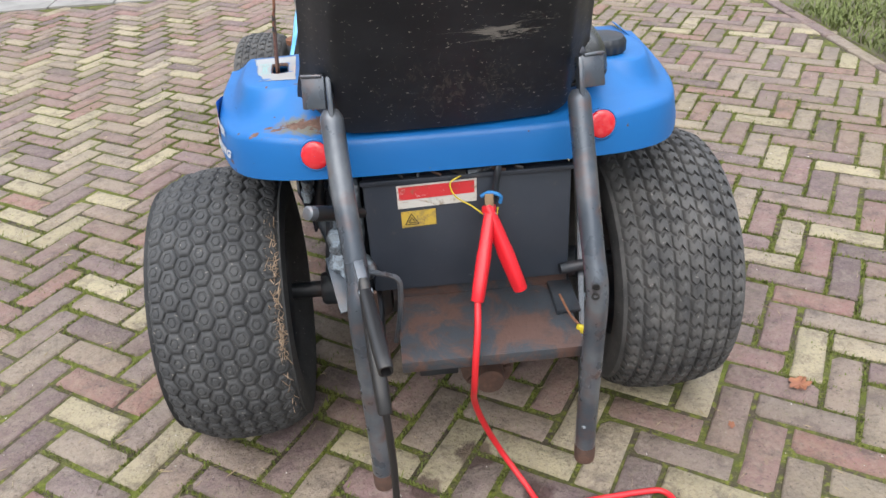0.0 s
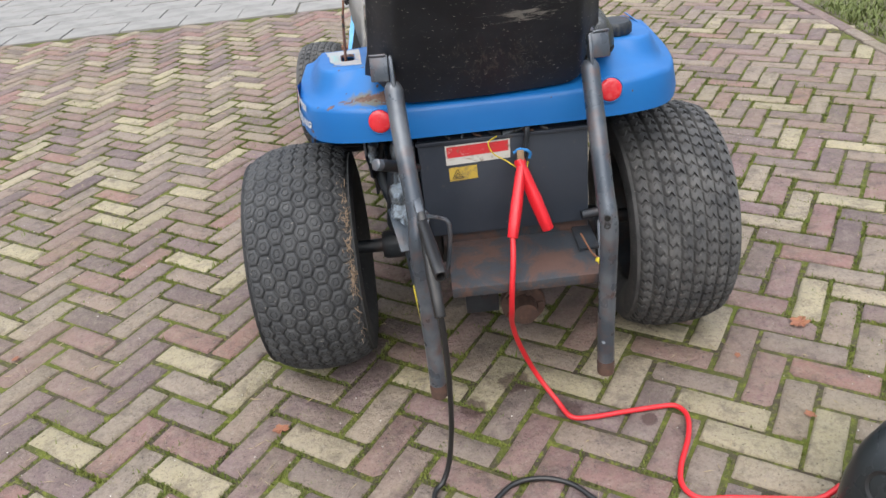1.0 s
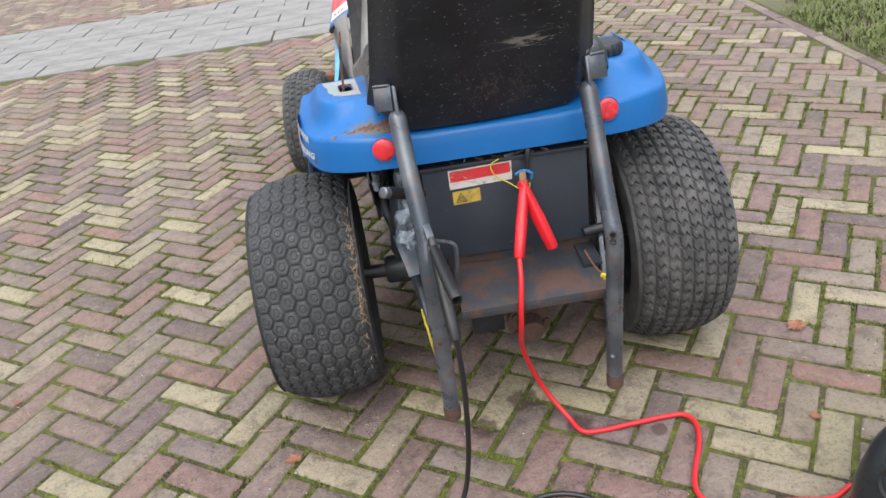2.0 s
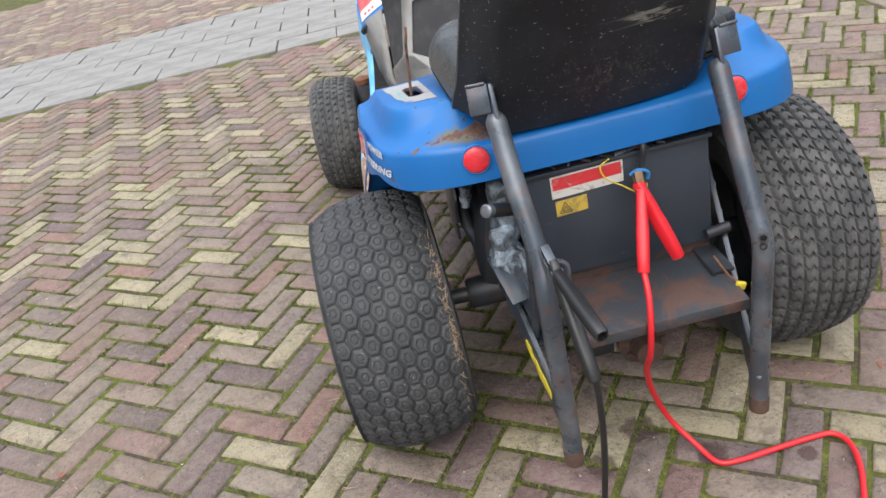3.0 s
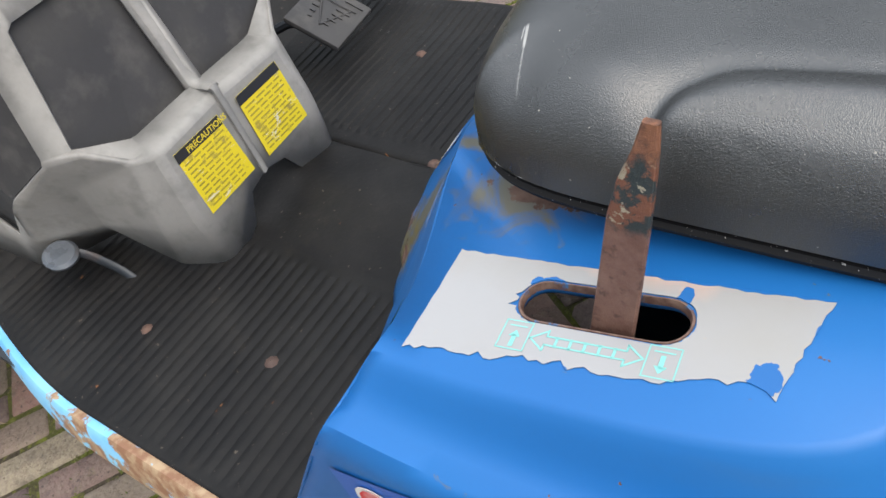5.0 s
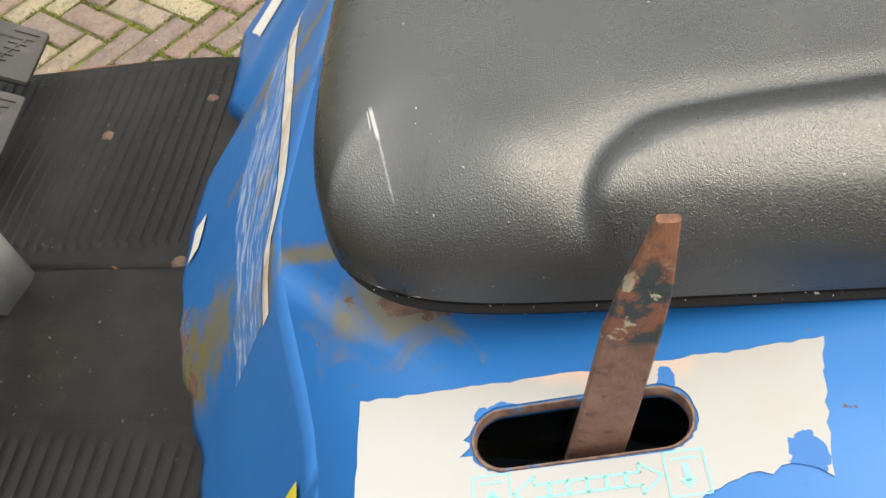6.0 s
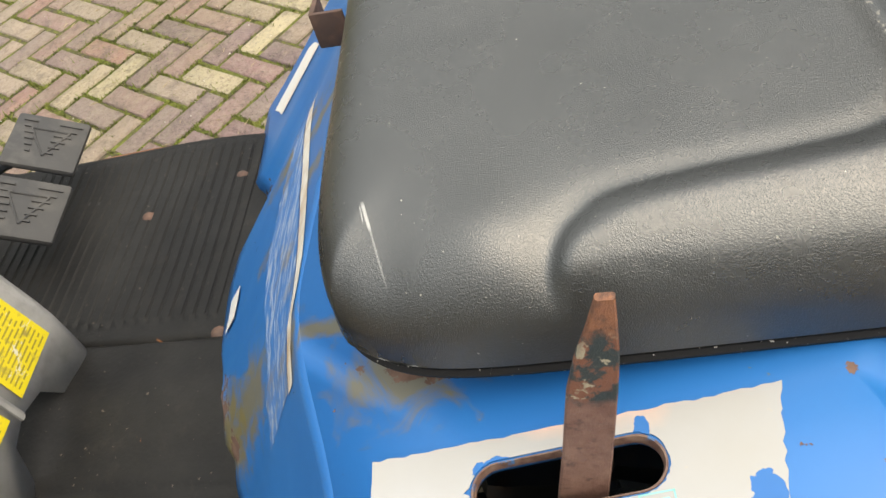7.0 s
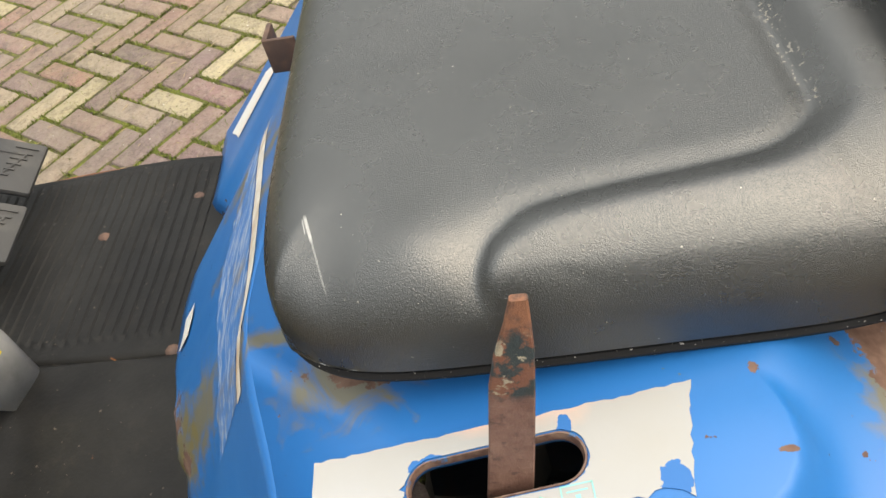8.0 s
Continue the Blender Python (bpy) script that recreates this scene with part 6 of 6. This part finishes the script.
T = Vector((0.467, 1.43, 0))
clamp("red_clamp", "red plastic battery clamp gripping a cable lug at the rear box", M_CLAMP, T + Vector((0.041, -0.268, 0.565)), T + Vector((0.042, -0.250, 0.592)), (T + Vector((0.008, -0.345, 0.452)), T + Vector((0.084, -0.308, 0.441))), (False, False))
clamp("black_clamp", "black battery clamp gripping the stay tube", M_CABLE_BLACK, T + Vector((-0.158, -0.452, 0.565)), T + Vector((-0.166, -0.415, 0.590)), (T + Vector((-0.135, -0.592, 0.539)), T + Vector((-0.145, -0.555, 0.432))), (True, False))
bm = bmesh.new()
tube(bm, smooth_path([T + Vector(p) for p in ((0.030, -0.247, 0.588), (0.042, -0.250, 0.595), (0.056, -0.252, 0.592), (0.062, -0.250, 0.584), (0.060, -0.248, 0.574))], 4), 0.0032, 8)
tagged(part("cable_lug", bm, plain("blue_tape", (0.03, 0.20, 0.50), 0.5), None, "blue taped cable lug on the rear box"), category="cable lug")


def lead(name, points, material, label, radius):
    bm = bmesh.new()
    tube(bm, smooth_path([T + Vector(p) for p in points], 8), radius, 12)
    return tagged(part(name, bm, material, None, label), category="cable")


lead("red_jump_lead", [(0.009, -0.342, 0.458), (0.004, -0.374, 0.42), (-0.003, -0.392, 0.37), (-0.006, -0.386, 0.31), (-0.004, -0.352, 0.25), (0.012, -0.322, 0.17), (0.045, -0.305, 0.075), (0.085, -0.345, 0.022), (0.108, -0.385, 0.0095), (0.150, -0.392, 0.008), (0.22, -0.387, 0.008), (0.30, -0.382, 0.008), (0.338, -0.386, 0.008), (0.352, -0.42, 0.008), (0.335, -0.48, 0.008), (0.297, -0.555, 0.008), (0.284, -0.605, 0.008), (0.305, -0.640, 0.008), (0.36, -0.648, 0.009), (0.46, -0.664, 0.009), (0.52, -0.672, 0.010), (0.56, -0.665, 0.03)], M_CABLE, "red jump lead from the clamp across the bricks to the starter", 0.0056)
lead("black_jump_lead", [(-0.1447, -0.553, 0.440), (-0.143, -0.556, 0.40), (-0.143, -0.548, 0.30), (-0.150, -0.530, 0.16), (-0.163, -0.523, 0.06), (-0.180, -0.535, 0.014), (-0.200, -0.56, 0.0065), (-0.195, -0.63, 0.0065), (-0.150, -0.655, 0.0065), (-0.09, -0.60, 0.0065), (-0.04, -0.555, 0.0065), (0.02, -0.548, 0.0065), (0.075, -0.572, 0.0065), (0.12, -0.625, 0.0065), (0.20, -0.70, 0.0065), (0.36, -0.79, 0.0065), (0.50, -0.80, 0.012), (0.56, -0.79, 0.04)], M_CABLE_BLACK, "black jump lead from the clamp across the bricks to the starter", 0.0054)


def starter_pack():
    """Portable starter: rounded upright case, carrying handle, yellow flash and a socket."""
    root = tagged(new("starter_pack"), "dark grey portable jump starter with a yellow flash", "jump starter")
    root.matrix_basis = Matrix.Translation(T + Vector((0.662, -0.748, 0.0))) @ pose(0, 0, 0, 0, 0, 28)
    bm = bmesh.new()
    loops = []
    for z, w, d, lean in ((0.0, 0.120, 0.085, 0), (0.01, 0.135, 0.098, 0), (0.06, 0.142, 0.104, 0), (0.13, 0.138, 0.100, 0.0), (0.19, 0.120, 0.086, 0.004), (0.235, 0.090, 0.066, 0.006), (0.252, 0.062, 0.046, 0.008), (0.256, 0.03, 0.02, 0.008)):
        loops.append([(w * math.copysign(abs(math.cos(t)) ** 0.45, math.cos(t)), d * math.copysign(abs(math.sin(t)) ** 0.45, math.sin(t)) + lean, z) for t in (2 * math.pi * k / 32 for k in range(32))])
    rings(bm, loops)
    case = part("case", bm, M_STARTER, root)
    bm = bmesh.new()
    tube(bm, smooth_path([(-0.075, 0.0, 0.20), (-0.070, 0.0, 0.265), (0, 0.0, 0.292), (0.070, 0.0, 0.265), (0.075, 0.0, 0.20)], 6), 0.016, 14)
    part("handle", bm, M_STARTER, root, "moulded carrying handle")
    for k, (mat, y) in enumerate(((M_DECAL_YELLOW, 0.0), (M_DECAL_BLACK, 0.035))):
        bm = bmesh.new()
        box(bm, (-0.1425, -0.055 + y, 0.080), (0.006, 0.026, 0.11), (18, 0, 0), 0.001)
        part("flash", bm, mat, root, "yellow flash" if k == 0 else "black flash", smooth=False)
    bm = bmesh.new()
    lathe(bm, [(0.0004, 0.0), (0.026, 0.0), (0.026, 0.006), (0.032, 0.008), (0.034, 0.0), (0.034, -0.01)], Matrix.Translation((-0.122, 0.010, 0.165)) @ pose(0, 0, 0, 0, -72, 0), 24)
    part("socket_cover", bm, M_CABLE_BLACK, root, "round black socket cover")
    return root


starter_pack()


# ---- the ground: one sheet, grey slab path, verge, and herringbone bricks last ----
def sheet_plane(name, x0, x1, y0, y1, z, material, label, cells=1):
    bm = bmesh.new()
    sheet(bm, [[(x0 + (x1 - x0) * i / cells, y0 + (y1 - y0) * j / cells, z) for i in range(cells + 1)] for j in range(cells + 1)])
    return tagged(part(name, bm, material, None, label, smooth=False), kind="structure")


sheet_plane("ground", -120, 120, -120, 120, -0.030, M_SOIL, "bare soil and sand ground")
paving = sheet_plane("paving", -7.0, 2.46, -2.5, 12.0, -0.0055, M_JOINT, "herringbone brick paving with mossy joints")

BRICK_L, BRICK_W, GAP = 0.2015, 0.0765, 0.0100
ANGLE = radians(-32.25)
AX, BX = Vector((math.cos(ANGLE), math.sin(ANGLE))), Vector((-math.sin(ANGLE), math.cos(ANGLE)))
START = Vector((-0.593, 2.469)) - AX * (BRICK_L / 2) + BX * (BRICK_W / 2)


def brick_shape(length, width, rng):
    """One worn brick: top face, a rounded shoulder and short sides; returns points and faces about its middle."""
    l, w = length / 2, width / 2
    pts, faces = [], []
    nick = [rng.uniform(0.0008, 0.0035) if rng.random() < 0.88 else rng.uniform(0.006, 0.014) for _ in range(4)]
    wear = [rng.uniform(-0.0012, 0.0026) for _ in range(4)]
    slip = [rng.uniform(-0.25, 0.25) for _ in range(4)]
    for inset, z, cut in ((0.0, -0.013, 0.6), (0.0006, -0.0042, 1.0), (0.0048, 0.0, 1.0)):
        for i, (sx, sy) in enumerate(((-1, -1), (1, -1), (1, 1), (-1, 1))):
            c = nick[i] * cut
            a, b = (sx * (l - inset - c), sy * (w - inset)), (sx * (l - inset), sy * (w - inset - c))
            ring = [b, a] if sx * sy > 0 else [a, b]
            # two worn points along each long side
            if i == 0:
                extra = [(l * (-0.33 + 0.3 * slip[0]), -w + inset + wear[0]), (l * (0.33 + 0.3 * slip[1]), -w + inset + wear[1])]
                ring = [ring[0], ring[1], *extra]
            if i == 2:
                extra = [(l * (0.33 + 0.3 * slip[2]), w - inset - wear[2]), (l * (-0.33 + 0.3 * slip[3]), w - inset - wear[3])]
                ring = [ring[0], ring[1], *extra]
            pts += [(*p, z + (rng.uniform(-0.0009, 0.0009) if z == 0 else 0)) for p in ring]
    for r in range(2):
        for i in range(12):
            j = (i + 1) % 12
            faces.append((12 * r + i, 12 * r + j, 12 * r + 12 + j, 12 * r + 12 + i))
    faces.append(tuple(range(24, 36)))
    return pts, faces


def in_paving(p):
    return -6.9 < p.x < 2.37 and -2.4 < p.y < 5.12 or (-6.5 < p.x < 2.37 and 6.80 < p.y < 10.5)


def lay_bricks():
    rng = random.Random(11)
    spots = []
    for m in range(-40, 45):
        for k in range(-110, 110):
            base = START + AX * (k * BRICK_W + m * BRICK_L) + BX * (-k * BRICK_W + m * BRICK_L)
            spots.append((base + AX * (BRICK_L / 2) - BX * (BRICK_W / 2), ANGLE))
            spots.append((base + AX * (BRICK_W / 2) - BX * (BRICK_W + BRICK_L / 2), ANGLE + math.pi / 2))
    spots = [s for s in spots if in_paving(s[0])]
    near = lambda p: abs(p.x - 0.25) < 1.15 and 0.35 < p.y < 2.55
    middle = Vector((0.25, 1.45))
    loose = sorted([s for s in spots if near(s[0])], key=lambda s: (s[0] - middle).length)[:300]
    chosen = {(round(s[0].x, 4), round(s[0].y, 4)) for s in loose}
    gold = [(-0.593, 2.469), (-0.457, 1.942), (-0.886, 2.394), (-0.98, 2.719), (-0.703, 2.268), (-0.501, 2.793), (-0.292, 1.839), (-0.255, 2.442), (-0.36, 1.43), (-0.12, 1.30), (0.50, 1.17), (0.37, 1.22)]
    golden = set()
    for g in gold:
        s = min(spots, key=lambda s: (s[0] - Vector(g)).length)
        golden.add((round(s[0].x, 4), round(s[0].y, 4)))
    kinds = []
    for yellow in (False, True):
        for v in range(5):
            pts, faces = brick_shape(BRICK_L - 0.0118 + rng.uniform(-0.004, 0.004), BRICK_W - 0.0080 + rng.uniform(-0.002, 0.001), rng)
            me = bpy.data.meshes.new("brick")
            me.from_pydata(pts, [], faces)
            me.materials.append(M_YELLOW if yellow else M_BRICK)
            me.shade_smooth()
            me.set_sharp_from_angle(angle=radians(50))
            kinds.append(me)
    verts, faces, mats = [], [], []
    for p, a in spots:
        key = (round(p.x, 4), round(p.y, 4))
        yellow = key in golden or rng.random() < 0.075
        m = Matrix.Translation((p.x + rng.uniform(-0.002, 0.002), p.y + rng.uniform(-0.002, 0.002), rng.uniform(-0.0035, 0.0015))) @ Euler((rng.uniform(-0.012, 0.012), rng.uniform(-0.008, 0.008), a + rng.uniform(-0.015, 0.015))).to_matrix().to_4x4()
        if key in chosen:
            part("brick", kinds[rng.randrange(5) + 5 * yellow], None, paving, at=m)
        else:
            pts, fs = brick_shape(BRICK_L - 0.0118 + rng.uniform(-0.005, 0.004), BRICK_W - 0.0080 + rng.uniform(-0.003, 0.001), rng)
            n = len(verts)
            verts += [m @ Vector(q) for q in pts]
            faces += [tuple(n + i for i in f) for f in fs]
            mats += [int(yellow)] * len(fs)
    me = bpy.data.meshes.new("bricks")
    me.from_pydata(verts, [], faces)
    me.materials.append(M_BRICK_FAR)
    me.materials.append(M_YELLOW_FAR)
    me.polygons.foreach_set("material_index", mats)
    me.shade_smooth()
    me.set_sharp_from_angle(angle=radians(50))
    tagged(part("bricks", me, None, paving, "weathered purple-brown bricks of the paving"), kind="stuff")


def lay_slabs():
    """Grey concrete slabs in a band across the paving."""
    rng = random.Random(5)
    path = sheet_plane("slab_path", -7.0, 2.46, 5.14, 6.78, -0.006, M_JOINT, "band of grey concrete slabs")
    kinds = []
    for v in range(4):
        bm = bmesh.new()
        box(bm, (0, 0, -0.02), (0.392, 0.262, 0.04), (0, 0, 0), 0.004)
        me = bpy.data.meshes.new("slab")
        bm.to_mesh(me)
        bm.free()
        me.materials.append(M_SLAB)
        kinds.append(me)
    for r in range(6):
        for k in range(-14, 6):
            x = 0.1 + 0.40 * (k + 0.5 * (r % 2)) + rng.uniform(-0.003, 0.003)
            if -5.5 < x < 2.3:
                part("slab", kinds[rng.randrange(4)], None, path, at=pose(x, 5.285 + 0.27 * r, 0.006 + rng.uniform(-0.002, 0.003), rng.uniform(-0.4, 0.4), rng.uniform(-0.4, 0.4), rng.uniform(-0.4, 0.4)))


def verge():
    """Edging bricks, soil and grass beyond the paving."""
    rng = random.Random(8)
    strip = sheet_plane("verge", 2.46, 9.0, -2.5, 12.0, -0.004, M_SOIL, "bare soil verge with sparse grass")
    bm_pts, bm_faces = [], []
    n = 0
    for k in range(26000):
        x, y = 2.46 + abs(rng.gauss(0, 0.55)), rng.uniform(2.2, 7.5)
        if noise.noise(Vector((x * 2.6, y * 2.6, 0))) < rng.uniform(-0.45, 0.15):
            continue
        h, w, a = rng.uniform(0.012, 0.055), rng.uniform(0.002, 0.0045), rng.uniform(0, 6.28)
        d = Vector((math.cos(a), math.sin(a), 0))
        s = Vector((-d.y, d.x, 0)) * w
        b = Vector((x, y, -0.004))
        t1, t2 = b + d * h * 0.25 + Vector((0, 0, h * 0.6)), b + d * h * 0.75 + Vector((0, 0, h * 0.9))
        bm_pts += [b - s, b + s, t1 + s * 0.8, t1 - s * 0.8, t2]
        bm_faces += [(n, n + 1, n + 2, n + 3), (n + 3, n + 2, n + 4)]
        n += 5
    me = bpy.data.meshes.new("grass")
    me.from_pydata(bm_pts, [], bm_faces)
    me.materials.append(M_GRASS)
    tagged(part("grass", me, None), "short ragged grass on the verge", "grass", kind="stuff")
    for k in range(60):
        pts, faces = brick_shape(0.195, 0.064, rng)
        me = bpy.data.meshes.new("edging_brick")
        me.from_pydata(pts, [], faces)
        me.materials.append(M_BRICK)
        part("edging_brick", me, None, strip, at=pose(2.40 + rng.uniform(-0.004, 0.004), -1.8 + 0.2 * k, 0.004, 0, 0, 90 + rng.uniform(-1.5, 1.5)))


def dry_leaf(x, y, size, turn):
    rng = random.Random(int(1000 * x))
    bm = bmesh.new()
    out = []
    for k in range(18):
        a = 2 * math.pi * k / 18
        r = size * (0.55 + 0.35 * abs(math.sin(2.5 * a)) + rng.uniform(-0.08, 0.08))
        out.append((r * math.cos(a), 0.7 * r * math.sin(a)))
    c = bm.verts.new((0, 0, 0.004))
    ring = [bm.verts.new((px, py, 0.004 + 0.35 * size * abs(math.sin(1.7 * k)) * 0.5)) for k, (px, py) in enumerate(out)]
    for k in range(18):
        bm.faces.new((c, ring[k], ring[(k + 1) % 18]))
    ob = tagged(part("dry_leaf", bm, M_LEAF, None, "curled dry brown leaf on the bricks"), category="leaf", group="fallen leaves")
    ob.matrix_basis = pose(x, y, 0.0, 0, 0, turn)


def moss_tufts():
    """Moss and small weeds standing in the joints."""
    rng = random.Random(21)
    pts, faces, n = [], [], 0
    for m in range(-24, 26):
        for k in range(-80, 80):
            base = START + AX * (k * BRICK_W + m * BRICK_L) + BX * (-k * BRICK_W + m * BRICK_L)
            if not (-3.2 < base.x < 2.3 and -0.2 < base.y < 5.1):
                continue
            ends = ((base - BX * (BRICK_W / 2), AX, BX), (base + AX * BRICK_L - BX * (BRICK_W / 2), AX, BX), (base + AX * (BRICK_W / 2) - BX * BRICK_W, BX, AX), (base + AX * (BRICK_W / 2) - BX * (BRICK_W + BRICK_L), BX, AX))
            for end, across, along in ends:
                thick = 1.3 * noise.noise(Vector((end.x * 1.7, end.y * 1.7, 5))) + rng.uniform(-0.35, 0.35)
                if thick < -0.16:
                    continue
                for q in range(int(22 + 110 * max(0.0, min(0.5, thick + 0.15)))):
                    p = end + along * rng.gauss(0, 0.040) + across * rng.gauss(0, 0.0042)
                    h = rng.uniform(0.0015, 0.0055) + 0.004 * max(0.0, thick) if rng.random() < 0.975 else rng.uniform(0.008, 0.020)
                    a = rng.uniform(0, 6.28)
                    d = Vector((math.cos(a), math.sin(a), 0))
                    s = Vector((-d.y, d.x, 0)) * rng.uniform(0.0014, 0.0036)
                    b = Vector((p.x, p.y, -0.006))
                    tip = b + d * h * rng.uniform(0.2, 0.9) + Vector((0, 0, h + 0.003))
                    pts += [b - s, b + s, tip]
                    faces.append((n, n + 1, n + 2))
                    n += 3
    me = bpy.data.meshes.new("moss")
    me.from_pydata(pts, [], faces)
    me.materials.append(M_MOSS)
    tagged(part("moss", me, None), "green moss and weeds in the brick joints", "moss", kind="stuff")


def litter():
    """Bits of straw, grit and petals strewn over the bricks."""
    rng = random.Random(31)
    pts, faces, mats, n = [], [], [], 0
    for k in range(5200):
        x, y = rng.uniform(-2.0, 2.3), rng.uniform(-0.3, 4.6)
        if noise.noise(Vector((x * 1.3, y * 1.3, 9))) < rng.uniform(-0.6, 0.35):
            continue
        a = rng.uniform(0, 6.28)
        straw = rng.random() < 0.45
        l, w = (rng.uniform(0.006, 0.020), rng.uniform(0.0005, 0.0011)) if straw else (rng.uniform(0.0015, 0.0042), rng.uniform(0.001, 0.003))
        e, f = Vector((math.cos(a), math.sin(a), 0)) * l, Vector((-math.sin(a), math.cos(a), 0)) * w
        o = Vector((x, y, 0.0012))
        top = Vector((0, 0, rng.uniform(0.0006, 0.0028)))
        pts += [o - e, o - f, o + e, o + f, o + top]
        for i in range(4):
            faces.append((n + i, n + (i + 1) % 4, n + 4))
            mats.append(0 if straw else (1 if rng.random() < 0.3 else 2))
        n += 5
    me = bpy.data.meshes.new("litter")
    me.from_pydata(pts, [], faces)
    for m in (plain("straw", (0.34, 0.27, 0.16), 0.8), plain("pale_bits", (0.55, 0.53, 0.48), 0.8), plain("grit", (0.16, 0.13, 0.10), 0.9)):
        me.materials.append(m)
    me.polygons.foreach_set("material_index", mats)
    tagged(part("litter", me, None), "straw, grit and pale bits on the bricks", "litter", kind="stuff")


for x, y, s, a in ((1.185, 1.29, 0.034, 20), (0.996, 1.194, 0.012, 70), (-0.074, 1.11, 0.024, 10), (1.07, 0.98, 0.016, 130), (-0.85, 1.50, 0.014, 60)):
    dry_leaf(x, y, s, a)
moss_tufts()
litter()
verge()
lay_slabs()
lay_bricks()
